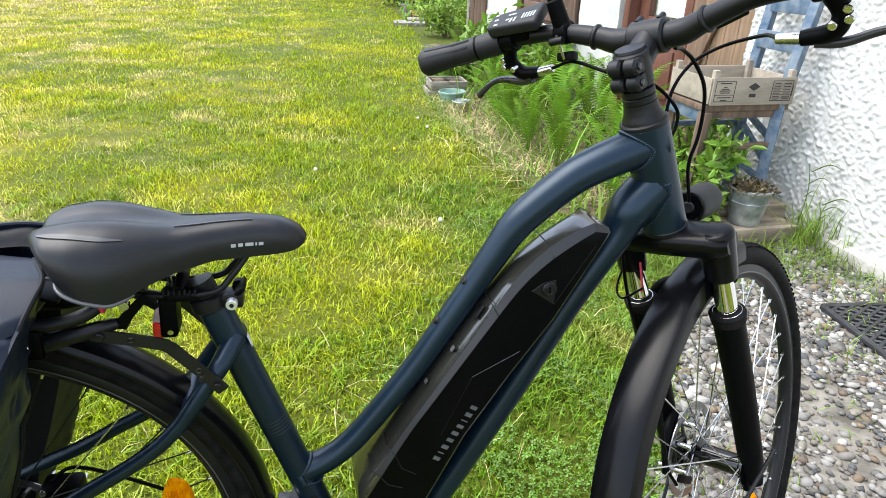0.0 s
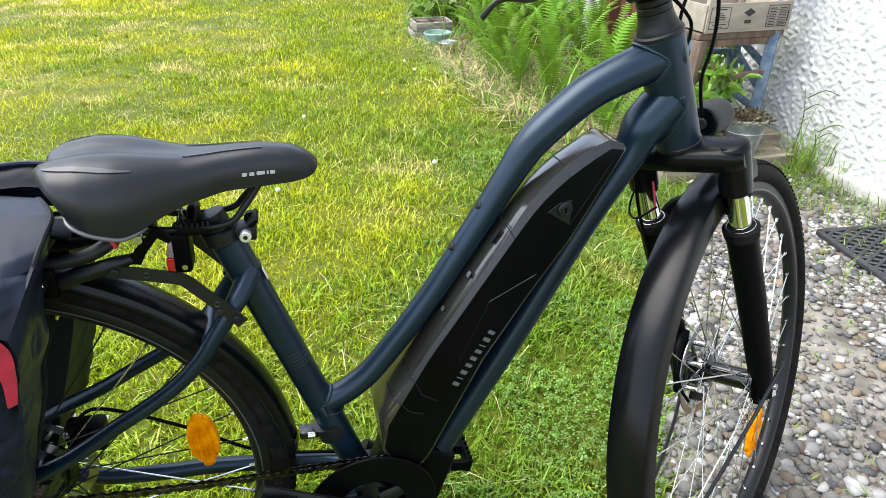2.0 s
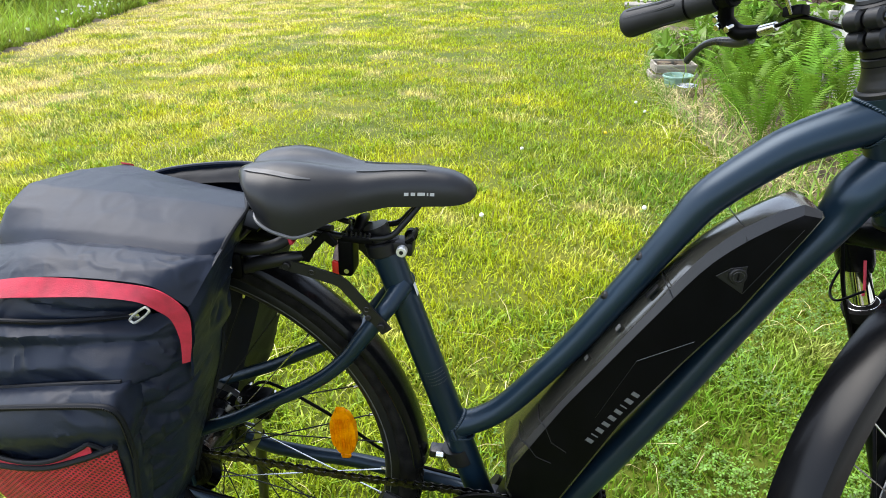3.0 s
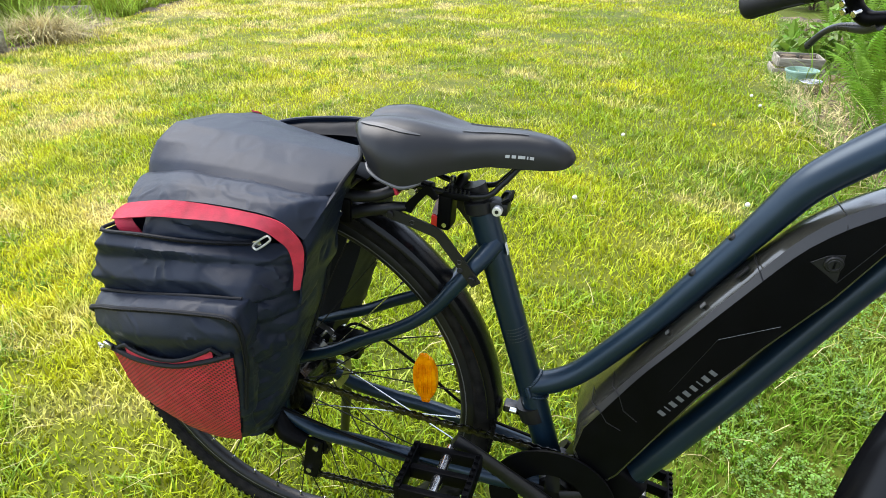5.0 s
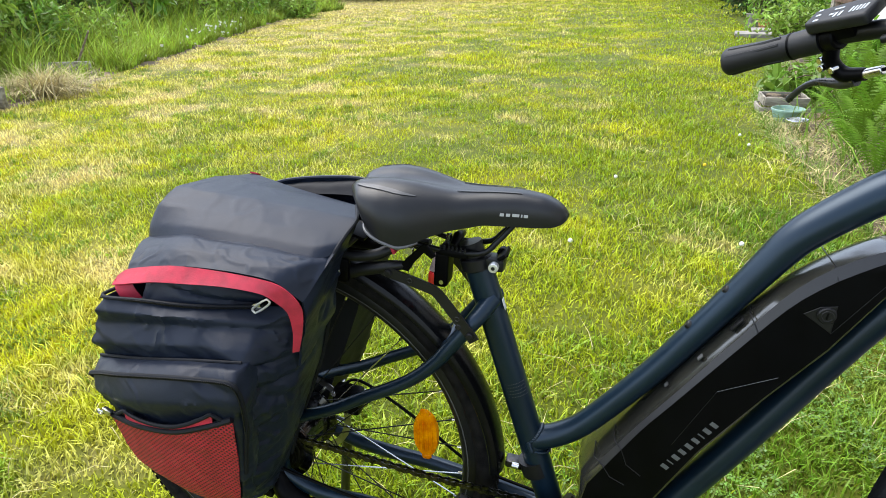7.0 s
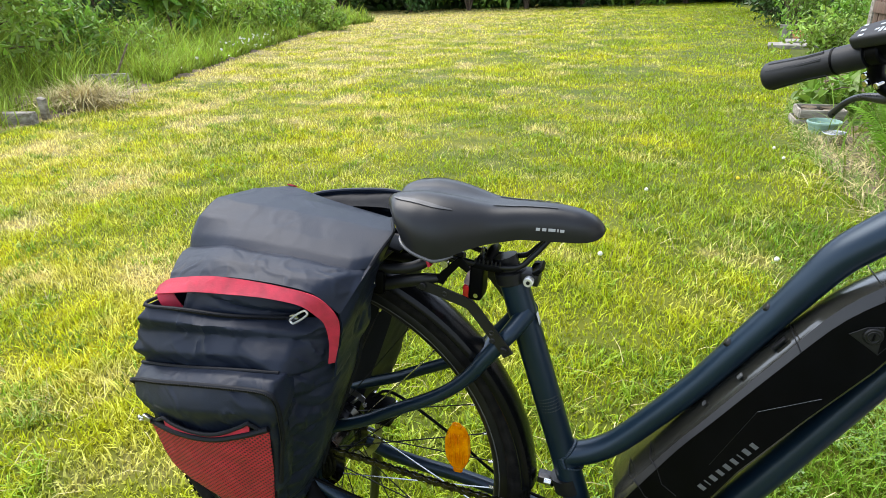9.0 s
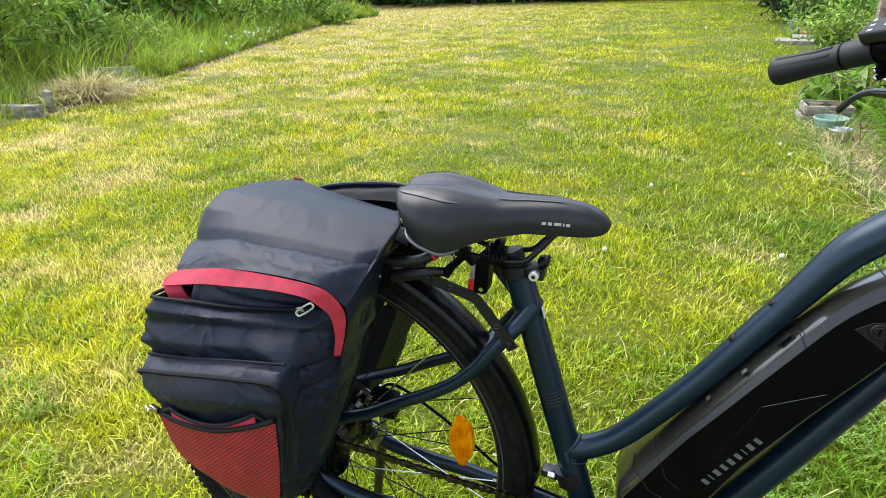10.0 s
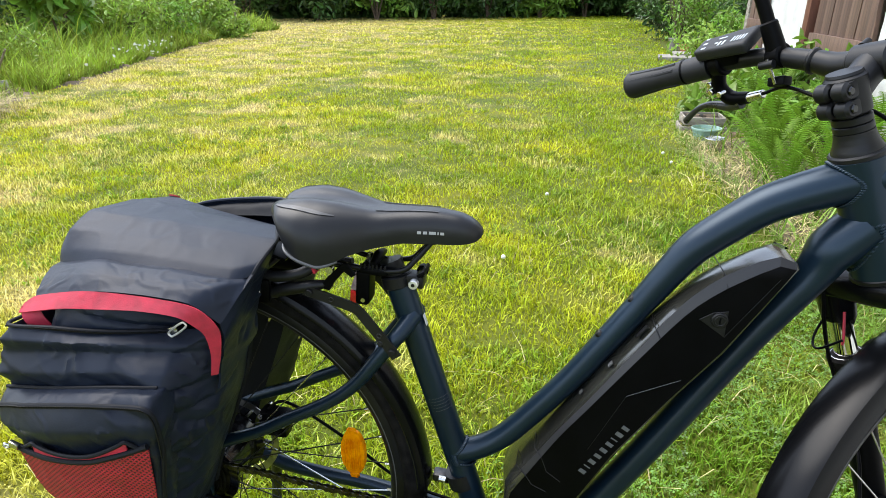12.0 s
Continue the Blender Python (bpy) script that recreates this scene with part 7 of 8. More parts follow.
def fruit_crate():
    cr = thing("fruit_crate", "pale wooden fruit crate with black printed labels on a chair", "crate")
    x0, x1, y0, y1, z0, z1 = 2.056, 2.442, 1.598, 1.905, 0.551, 0.662
    part("front_board", box((x1 - x0, 0.007, z1 - z0), ((x0 + x1) / 2, y0, (z0 + z1) / 2), 0.0015), M_CRATE, cr)
    part("back_board", box((x1 - x0, 0.007, z1 - z0), ((x0 + x1) / 2, y1, (z0 + z1) / 2), 0.0015), M_CRATE, cr)
    for x in (x0, x1):
        part("end_board", box((0.009, y1 - y0 - 0.012, z1 - z0 - 0.01), (x, (y0 + y1) / 2, (z0 + z1) / 2), 0.0015), M_CRATE, cr)
    for i in range(4):
        part("bottom_slat", box((x1 - x0 - 0.012, 0.064, 0.006), ((x0 + x1) / 2, y0 + 0.045 + 0.072 * i, z0 + 0.004), 0.001), M_CRATE, cr)
    for x in (x0 + 0.017, x1 - 0.017):
        for y in (y0 + 0.017, y1 - 0.017):
            part("corner_post", box((0.024, 0.024, 0.135), (x, y, z0 + 0.0705), 0.003), M_CRATE, cr)
    bm_y = y0 - 0.0042

    def rect(name, x, z, w, h):
        part(name, box((w, 0.0008, h), (x, bm_y, z)), M_INK, cr)
    for cx, w in ((2.113, 0.088), (2.378, 0.094)):
        for z in (0.567, 0.648):
            rect("label_frame", cx, z, w, 0.0022)
        for s in (-1, 1):
            rect("label_frame", cx + s * w / 2, 0.6075, 0.0022, 0.083)
    for z, w in ((0.640, 0.05), (0.625, 0.016), (0.617, 0.036), (0.610, 0.05), (0.602, 0.044), (0.583, 0.062), (0.572, 0.03)):
        rect("label_bar", 2.113, z, w, 0.0036)
    rect("label_rule", 2.113, 0.593, 0.088, 0.0018)
    for i, z in enumerate((0.637, 0.624, 0.611, 0.598, 0.585, 0.574)):
        rect("label_rule", 2.378, z - 0.006, 0.094, 0.0016)
        for dx, w in ((-0.024, 0.030), (0.022, 0.034)):
            rect("label_bar", 2.378 + dx, z, w, 0.0034)
    part("diamond_mark", box((0.030, 0.0008, 0.030), m=Matrix.Translation((2.245, bm_y, 0.625)) @ Matrix.Diagonal((1.3, 1, 0.75, 1)) @ Matrix.Rotation(radians(45), 4, "Y")), M_INK, cr)
    rect("stamp_bar", 2.243, 0.590, 0.030, 0.014)
    rect("stamp_bar", 2.428, 0.606, 0.003, 0.04)


def zinc_bucket():
    b = thing("bucket", "dull zinc bucket planted with a dried succulent", "bucket")
    c = Vector((2.252, 1.478, 0.0775))
    prof = [(0.0, 0.0), (0.060, 0.0), (0.064, 0.006), (0.083, 0.145), (0.087, 0.149), (0.087, 0.156), (0.082, 0.157), (0.079, 0.148), (0.062, 0.02), (0.0, 0.02)]
    def lathe(pr, n=36):
        bm = bmesh.new()
        rings = [[c + Vector((r * math.cos(2 * math.pi * i / n), r * math.sin(2 * math.pi * i / n), z)) for r, z in pr] for i in range(n)]
        return skin(bm, rings, False, False, True)
    body = part("body", lathe(prof), M_ZINC, b)
    part("hoop", revolve_z(c + Vector((0, 0, 0.10)), 0.0785, 0.002), M_ZINC, b)
    part("soil", rod(c + Vector((0, 0, 0.11)), c + Vector((0, 0, 0.138)), 0.076, 0.077, 24), M_SOIL, b)
    rng = np.random.default_rng(12)
    n = 420
    r, a = 0.085 * np.sqrt(rng.uniform(0, 1, n)), rng.uniform(0, 6.283, n)
    ctr = np.stack([c.x + r * np.cos(a), c.y + r * np.sin(a), c.z + 0.145 + 0.05 * rng.uniform(0.1, 1, n) * (1.1 - r / 0.1)], 1)
    me = leaf_mesh("succulent", ctr, 0.018, 0.7, M_SUCC, 13)
    ob = new("succulent", me)
    ob.parent = b


def revolve_z(p, R, r):
    return revolve_at(p, (0, 0, 1), R, r, 36)


def leaf_mesh(name, ctr, size, wide, mat, seed, droop=0.3, spread=0.35):
    """Many small folded leaves at the given places."""
    rng = np.random.default_rng(seed)
    n = len(ctr)
    d = rng.normal(size=(n, 3))
    d[:, 2] -= droop
    d /= np.linalg.norm(d, axis=1)[:, None]
    s = np.cross(d, rng.normal(size=(n, 3)))
    s /= np.linalg.norm(s, axis=1)[:, None] + 1e-9
    up = np.cross(s, d)
    L = (size * np.clip(rng.lognormal(0, spread, n), 0.4, 2.0))[:, None]
    fold = 0.18
    V = np.stack([ctr, ctr + d * L * 0.35 + s * L * wide * 0.42 + up * L * fold, ctr + d * L * 0.75 + s * L * wide * 0.32 + up * L * fold * 0.8, ctr + d * L, ctr + d * L * 0.75 - s * L * wide * 0.32 + up * L * fold * 0.8, ctr + d * L * 0.35 - s * L * wide * 0.42 + up * L * fold, ctr + d * L * 0.5], 1)
    T = np.array([(0, 1, 6), (1, 2, 6), (2, 3, 6), (3, 4, 6), (4, 5, 6), (5, 0, 6)])
    tris = (T[None] + (np.arange(n) * 7)[:, None, None]).reshape(-1, 3)
    return fast_mesh(name, V.reshape(-1, 3), tris, mat, False)


def shrub(name, label, category, x, y, height, radius, leaves, size, mat, seed, low=0.15, stems=5, group="", wide=0.5):
    """Stems that fork upward and a crown of leaf clumps with gaps."""
    rng = np.random.default_rng(seed)
    t = thing(name, label, category, Matrix.Translation((x, y, 0)), group)
    clumps = []
    bm = bmesh.new()
    for i in range(stems):
        a = 2 * math.pi * i / stems + rng.uniform(-0.5, 0.5)
        reach = radius * rng.uniform(0.35, 0.9)
        top = Vector((reach * math.cos(a), reach * math.sin(a), height * rng.uniform(0.6, 0.98)))
        mid = Vector((top.x * 0.35, top.y * 0.35, top.z * 0.5))
        r0 = 0.012 + 0.010 * height
        tube([(0.04 * math.cos(a), 0.04 * math.sin(a), -0.02), mid, top], [r0, r0 * 0.6, r0 * 0.2], 8, 4, bm=bm)
        for k in range(4):
            f = rng.uniform(0.3, 0.95)
            base = Vector((0, 0, 0)).lerp(mid, min(1, f * 2)) if f < 0.5 else mid.lerp(top, f * 2 - 1)
            tip = base + Vector((rng.normal() * radius * 0.45, rng.normal() * radius * 0.45, abs(rng.normal()) * height * 0.18))
            tube([base, base.lerp(tip, 0.5) + Vector((0, 0, 0.02)), tip], [r0 * 0.4, r0 * 0.3, r0 * 0.12], 6, 2, bm=bm)
            clumps.append(tip)
        clumps.append(top)
    part("trunk", bm, M_BARK, t)
    n_c = max(14, leaves // 55)
    u = rng.normal(size=(n_c, 3))
    u /= np.linalg.norm(u, axis=1)[:, None]
    rr = rng.uniform(0.35, 1.0, n_c)[:, None] ** 0.6
    extra = u * rr * np.array([radius, radius, height * (1 - low) / 2]) + np.array([0, 0, height * (1 + low) / 2])
    C = np.r_[np.array([c[:] for c in clumps]), extra]
    which = rng.integers(0, len(C), leaves)
    sig = radius * 0.16
    ctr = C[which] + rng.normal(size=(leaves, 3)) * np.array([sig, sig, sig * 0.8])
    ctr[:, 2] = np.maximum(ctr[:, 2], 0.02)
    ob = new("crown", leaf_mesh("crown", ctr, size, wide, mat, seed + 1))
    ob.parent = t
    return t


def frond_mesh(name, length, seed):
    """One fern frond: a curved rib with tapering pairs of toothed leaflets."""
    rng = np.random.default_rng(seed)
    V, T = [], []
    n = 36
    prev = None
    for i in range(n + 1):
        t = i / n
        p = np.array([length * (t - 0.18 * t ** 3), 0.015 * math.sin(3 * t), length * (0.95 * t - 0.75 * t * t)])
        if prev is not None:
            k = len(V)
            w = 0.003 * (1 - t * 0.8)
            V += [prev + [0, w, 0], prev - [0, w, 0], p - [0, w, 0], p + [0, w, 0]]
            T += [(k, k + 1, k + 2), (k, k + 2, k + 3)]
        if t > 0.14 and prev is not None:
            d = (p - prev) / np.linalg.norm(p - prev)
            size = 0.125 * length * math.sin(min(1.0, (t - 0.10) / 0.30) * math.pi / 2) * (1 - t) ** 0.75 * rng.uniform(0.85, 1.1)
            for s in (-1, 1):
                out = np.array([0.35 * d[0], s * 1.0, 0.35 * d[2]])
                out /= np.linalg.norm(out)
                droop = np.array([0, 0, -0.22])
                wd = d * 0.30
                k = len(V)
                m = 5
                for j in range(m + 1):
                    q = j / m
                    c = p + out * size * q + droop * size * q * q
                    w = 0.5 * size * (1 - q) ** 0.8 * (0.9 if j % 2 else 1.15)
                    V += [c + wd * w, c - wd * w]
                for j in range(m):
                    a = k + 2 * j
                    T += [(a, a + 1, a + 3), (a, a + 3, a + 2)]
        prev = p
    return fast_mesh(name, V, T, M_FERN, False)


def ferns():
    rng = np.random.default_rng(21)
    fronds = [frond_mesh("frond", L, 30 + i) for i, L in enumerate((0.70, 0.62, 0.54, 0.46))]
    spots = [(1.78, 2.45, 1.0), (1.98, 2.15, 1.0), (2.2, 2.5, 1.1), (1.7, 3.05, 0.95), (2.0, 2.95, 1.1), (2.35, 3.1, 1.1), (1.85, 3.6, 1.1), (2.2, 3.65, 1.15), (2.02, 4.2, 1.15), (2.4, 4.3, 1.1), (1.82, 1.85, 0.8), (2.1, 4.9, 1.1), (2.4, 5.3, 1.0), (2.45, 2.2, 0.9), (1.72, 2.75, 0.8), (1.95, 1.65, 0.7), (2.3, 2.0, 0.8), (2.05, 5.6, 1.0), (2.1, 2.75, 0.9), (1.95, 3.3, 0.9), (1.88, 4.0, 0.85), (2.45, 3.6, 1.0), (2.35, 4.75, 0.9)]
    for x, y, k in spots:
        f = thing("fern", "bright green fern growing in the bed by the house", "fern", Matrix.Translation((x, y, 0.01)), "ferns by the house")
        m = int(rng.integers(9, 13))
        for i in range(m):
            a = 360 * i / m + rng.uniform(-16, 16)
            share("frond", fronds[int(rng.integers(0, 4))], f, Matrix.Rotation(radians(a), 4, "Z") @ Matrix.Rotation(radians(rng.uniform(-58, -14)), 4, "Y") @ Matrix.Diagonal((k, k, k * rng.uniform(0.9, 1.25), 1)))


def bed_things():
    b = thing("timber_step", "low weathered timber sleepers against the wall", "timber")
    part("sleeper", box((0.62, 0.15, 0.075), (2.16, 1.475, 0.037), 0.010), M_TIMBER, b)
    part("sleeper", box((0.52, 0.16, 0.11), (2.27, 1.64, 0.054), 0.010), M_TIMBER, b)
    zinc_bucket()
    # stacked wooden trays at the lawn's edge
    tr = thing("planter_tray", "weathered grey wooden tray with empty plant pots", "tray")
    for k, (z, w) in enumerate(((0.0, 0.34), (0.075, 0.30))):
        for dy, L in ((-0.13, w), (0.13, w)):
            part("side_board", box((L, 0.016, 0.06), bevel=0.003, m=Matrix.Translation((1.62, 4.62 + dy, z + 0.034)) @ Matrix.Rotation(radians(4 * k - 2), 4, "Z")), M_GREYWOOD, tr)
        for dx in (-w / 2, w / 2):
            part("end_board", box((0.016, 0.25, 0.06), (1.62 + dx, 4.62, z + 0.034), 0.003), M_GREYWOOD, tr)
    for dx, dy in ((-0.07, -0.05), (0.07, -0.05), (-0.06, 0.06), (0.07, 0.06)):
        part("inner_pot", rod((1.62 + dx, 4.62 + dy, 0.08), (1.62 + dx, 4.62 + dy, 0.13), 0.045, 0.055, 18), M_SOIL, tr)
    for name, label, x, y, r0, r1, h, mat in (("plant_pot", "faded green plastic plant pot at the bed edge", 1.60, 4.30, 0.085, 0.105, 0.085, M_GREENPOT), ("tin_can", "shiny open tin can at the bed edge", 1.60, 3.97, 0.064, 0.068, 0.075, M_STEEL), ("stone_pot", "small grey clay pot lying on paving", 2.46, 12.2, 0.10, 0.13, 0.24, M_STONE), ("clay_pot", "small orange terracotta pot near paving", 2.62, 11.7, 0.12, 0.16, 0.16, M_TERRA)):
        t = thing(name, label, "pot", Matrix.Translation((x, y, 0.012)))
        n = 28
        pr = [(0.001, 0), (r0, 0), (r1, h - 0.012), (r1 * 1.07, h - 0.010), (r1 * 1.07, h), (r1 * 0.97, h), (r0 * 0.92, 0.02), (0.001, 0.02)]
        part("body", skin(bmesh.new(), [[Vector((r * math.cos(2 * math.pi * i / n), r * math.sin(2 * math.pi * i / n), z)) for r, z in pr] for i in range(n)], False, False, True), mat, t)
        part("rim", revolve_z((0, 0, h), r1 * 1.02, 0.004), mat, t)
    slab = thing("paving_steps", "worn grey paving slabs lying at the bed", "paving")
    for i, (x, y, z, w, d) in enumerate(((2.5, 10.75, 0.02, 1.0, 0.55), (2.72, 11.15, 0.045, 0.9, 0.5), (3.0, 11.6, 0.055, 0.7, 0.5))):
        part("slab", box((w, d, 0.075), bevel=0.012, m=Matrix.Translation((x, y, z)) @ Matrix.Rotation(radians(8 * i - 6), 4, "Z")), M_STONE, slab)
    # rubber mat: two crossing sets of bars inside a frame
    mat = thing("rubber_mat", "worn black rubber lattice doormat on gravel", "mat", Matrix.Translation((2.315, 0.475, 0.022)) @ Matrix.Rotation(radians(-6), 4, "Z"))
    W, D = 0.44, 0.74
    for sx in (-1, 1):
        part("edge", box((0.022, D, 0.014), (sx * W / 2, 0, 0), 0.003), M_MAT, mat)
        part("edge", box((W, 0.022, 0.014), (0, sx * D / 2, 0), 0.003), M_MAT, mat)
    for sgn in (-1, 1):
        for i in range(-15, 16):
            c = i * 0.036
            pts = []
            for (px, py) in ((-W / 2, None), (W / 2, None)):
                pts.append((px, c + sgn * px * 0.62))
            (xa, ya), (xb, yb) = pts
            lo, hi = 0.0, 1.0
            f = lambda t: ya + (yb - ya) * t
            ts = [t for t in np.linspace(0, 1, 41) if abs(f(t)) <= D / 2]
            if len(ts) < 3:
                continue
            p = Vector((xa + (xb - xa) * ts[0], f(ts[0]), 0.001 * sgn))
            q = Vector((xa + (xb - xa) * ts[-1], f(ts[-1]), 0.001 * sgn))
            d = q - p
            part("lattice_bar", box((d.length, 0.012, 0.011), bevel=0.002, seg=1, m=Matrix.Translation((p + q) / 2) @ Matrix.Rotation(math.atan2(d.y, d.x), 4, "Z")), M_MAT, mat)


def wild_grass():
    rng = np.random.default_rng(33)
    # weeds along the wall and through the gravel
    X, Y, L = [], [], []
    for cx, cy, sx, sy, n, h in ((2.35, 1.22, 0.17, 0.13, 620, 0.07), (2.47, 1.1, 0.07, 0.25, 260, 0.085), (2.05, 1.2, 0.15, 0.08, 420, 0.06), (2.5, 1.34, 0.05, 0.05, 150, 0.2), (1.75, 1.25, 0.15, 0.12, 500, 0.06), (2.0, 0.62, 0.06, 0.05, 90, 0.035), (2.28, 0.62, 0.12, 0.12, 150, 0.045), (1.95, 0.1, 0.05, 0.04, 60, 0.035), (1.55, 0.5, 0.2, 0.2, 260, 0.03), (1.3, 0.2, 0.15, 0.2, 260, 0.03), (2.4, 0.85, 0.1, 0.06, 120, 0.05)):
        X.append(rng.normal(cx, sx, n)), Y.append(rng.normal(cy, sy, n)), L.append(h * rng.lognormal(0, 0.4, n))
    X, Y, L = np.concatenate(X), np.concatenate(Y), np.concatenate(L)
    ok = X < 2.555
    blades("weed_grass", X[ok], Y[ok], L[ok], np.full(ok.sum(), 0.0038), 0.8, M_TALL, 34, "weeds and grass along the wall foot")
    # long leaves among the ferns and dry stalks on the bed's edge
    n = 330
    blades("bed_grass", rng.uniform(1.55, 2.5, n), rng.uniform(1.7, 4.4, n), rng.uniform(0.2, 0.5, n), rng.uniform(0.006, 0.012, n), 1.0, M_TALL, 35, "long arching grass leaves among the ferns", seg=3)
    n = 280
    x, y = rng.normal(1.60, 0.10, n), rng.uniform(2.2, 4.0, n)
    blades("dry_stalks", x, y, rng.uniform(0.06, 0.20, n), rng.uniform(0.003, 0.007, n), 1.6, M_STRAWM, 36, "dry straw and dead leaves on bare soil", category="straw")
    # lawn creeping over the edge of the bed, with weeds and dead grass
    n = 5200
    y = rng.uniform(1.9, 7.6, n)
    x = np.interp(y, [q[1] for q in BED_R[:7]], [q[0] for q in BED_R[:7]]) + rng.exponential(0.16, n) - 0.03
    blades("bed_edge_grass", x, y, rng.uniform(0.03, 0.11, n), rng.uniform(0.004, 0.008, n), 0.9, M_TALL, 61, "ragged grass creeping over the bed edge")
    n = 1500
    y = rng.uniform(1.9, 5.6, n)
    x = np.interp(y, [q[1] for q in BED_R[:7]], [q[0] for q in BED_R[:7]]) + np.abs(rng.normal(0, 0.22, n))
    blades("dead_bed_grass", x, y, rng.uniform(0.04, 0.15, n), rng.uniform(0.003, 0.007, n), 1.5, M_STRAWM, 62, "dead grass and litter on the soil bed", category="straw")
    # dead stems lying in the mown grass
    n = 4200
    x, y = rng.uniform(-4.0, 1.8, n), rng.uniform(-0.4, 5.0, n)
    ok = ~inside(x, y, GRAVEL) & ~inside(x, y, BED_R) & ~inside(x, y, BED_L) & (noise_field(x, y) > 0.1)
    blades("lawn_straw", x[ok], y[ok], rng.uniform(0.03, 0.075, ok.sum()), rng.uniform(0.0016, 0.003, ok.sum()), 1.5, M_STRAWM, 39, "pale dead grass stems lying in the lawn", rng.uniform(0.015, 0.03, ok.sum()), category="straw")
    # overgrown border across the lawn
    n = 34000
    t = rng.uniform(0, 1, n) ** 1.3
    yy = 2.2 + 16.0 * t
    edge = np.interp(yy, [q[1] for q in BED_L[1:8]], [q[0] for q in BED_L[1:8]])
    off = rng.exponential(0.8, n)
    xx = edge - 0.05 - off
    open_bed = ((yy > 2.2) & (yy < 5.6) & (off < 0.9 + 0.25 * np.sin(yy * 5))) & (rng.uniform(size=n) > 0.16)
    xx, yy, off = xx[~open_bed], yy[~open_bed], off[~open_bed]
    n = len(xx)
    h = (0.16 + 0.30 * np.clip(off, 0, 1.2) / 1.2) * rng.lognormal(0, 0.35, n) * (0.75 + 0.5 * np.sin(yy * 2.3 + off * 3) ** 2)
    blades("border_grass", xx, yy, h, 0.006 + 0.0011 * yy, 0.6, M_BORDER, 37, "tall unmown grass of the garden border", seg=3)
    n = 900
    a, r = rng.uniform(0, 6.28, n), np.abs(rng.normal(0, 0.22, n))
    blades("straw_heap", -5.02 + r * np.cos(a), 4.06 + r * np.sin(a) * 0.7, rng.uniform(0.22, 0.42, n), rng.uniform(0.006, 0.010, n), 1.5, M_STRAWM, 38, "heap of dry cut straw at the lawn edge", seg=3, category="straw")
    # nettle-like leafy plant between chair and bucket
    for x, y, h, r, n, s, seed in ((2.12, 1.60, 0.42, 0.10, 420, 0.055, 50), (2.02, 1.53, 0.22, 0.10, 160, 0.055, 51), (2.3, 2.05, 0.5, 0.15, 300, 0.05, 52), (1.98, 4.35, 0.22, 0.14, 120, 0.07, 53), (1.75, 5.0, 0.3, 0.2, 240, 0.09, 54), (2.32, 4.1, 0.62, 0.22, 420, 0.08, 55), (2.34, 4.75, 0.60, 0.24, 460, 0.08, 56), (2.33, 5.4, 0.55, 0.24, 420, 0.08, 57), (2.36, 6.1, 0.45, 0.22, 360, 0.08, 58)):
        shrub("leafy_weed", "fresh green leafy weed beside the chair" if y < 2 else "leafy green weed in the house bed", "plant", x, y, h, r, n, s, M_LEAF, seed, 0.1, 4, "leafy weeds")
    # three bare stalks by the wall
    for x, y, h in ((2.49, 1.44, 0.36), (2.51, 1.36, 0.22)):
        st = thing("grass_stalk", "thin seeding grass stalk by the wall", "plant", None, "grass stalks")
        part("stalk", tube([(x, y, 0), (x - 0.01, y - 0.02, h * 0.6), (x - 0.07, y - 0.05, h)], [0.0022, 0.0018, 0.001], 6, 4), M_LEAF, st)
        for k in range(5):
            z = h * (0.25 + 0.15 * k)
            part("blade", tube([(x - 0.01, y - 0.01, z), (x - 0.05 + 0.02 * k, y - 0.05, z + 0.04), (x - 0.10 + 0.045 * k, y - 0.08, z + 0.02)], [0.003, 0.003, 0.0006], 6, 3, 0.4), M_LEAF, st)
    # clover blossoms and one buttercup on the lawn
    head = to_mesh("blossom", blossom_ball(0.010), M_WHITE)
    head_y = to_mesh("blossom", blossom_ball(0.009), M_YELLOW)
    stem = to_mesh("flower_stem", rod((0, 0, 0), (0, 0, 0.05), 0.0012, n=6), M_LEAF)
    spots = [(0.47, 2.52, 0), (0.93, 2.85, 1), (0.98, 1.75, 0), (0.33, 1.62, 0), (1.2, 3.6, 0), (1.22, 3.35, 0), (0.75, 0.62, 0)]
    for x, y, k in spots:
        f = thing("lawn_flower", "small yellow buttercup in the grass" if k else "small white clover blossom in the grass", "flower", Matrix.Translation((x, y, 0)), "lawn flowers")
        share("flower_stem", stem, f, Matrix())
        share("blossom", head_y if k else head, f, Matrix.Translation((0, 0, 0.052)))
    n = 60
    ctr = np.stack([rng.normal(-6.35, 0.6, n), rng.normal(8.6, 1.1, n), rng.uniform(0.06, 0.28, n)], 1)
    ctr[:, 0] = np.minimum(ctr[:, 0], np.interp(ctr[:, 1], [q[1] for q in BED_L[1:8]], [q[0] for q in BED_L[1:8]]) - 0.05)
    tagged(new("white_flowers", leaf_mesh("white_flowers", ctr, 0.048, 0.9, M_WHITE, 60)), "drift of small white border flowers", "flowers", kind="stuff")


def blossom_ball(r):
    bm = bmesh.new()
    bmesh.ops.create_icosphere(bm, subdivisions=2, radius=r)
    for v in bm.verts:
        v.co *= 1 + 0.18 * noise.noise(v.co * 700)
    return bm


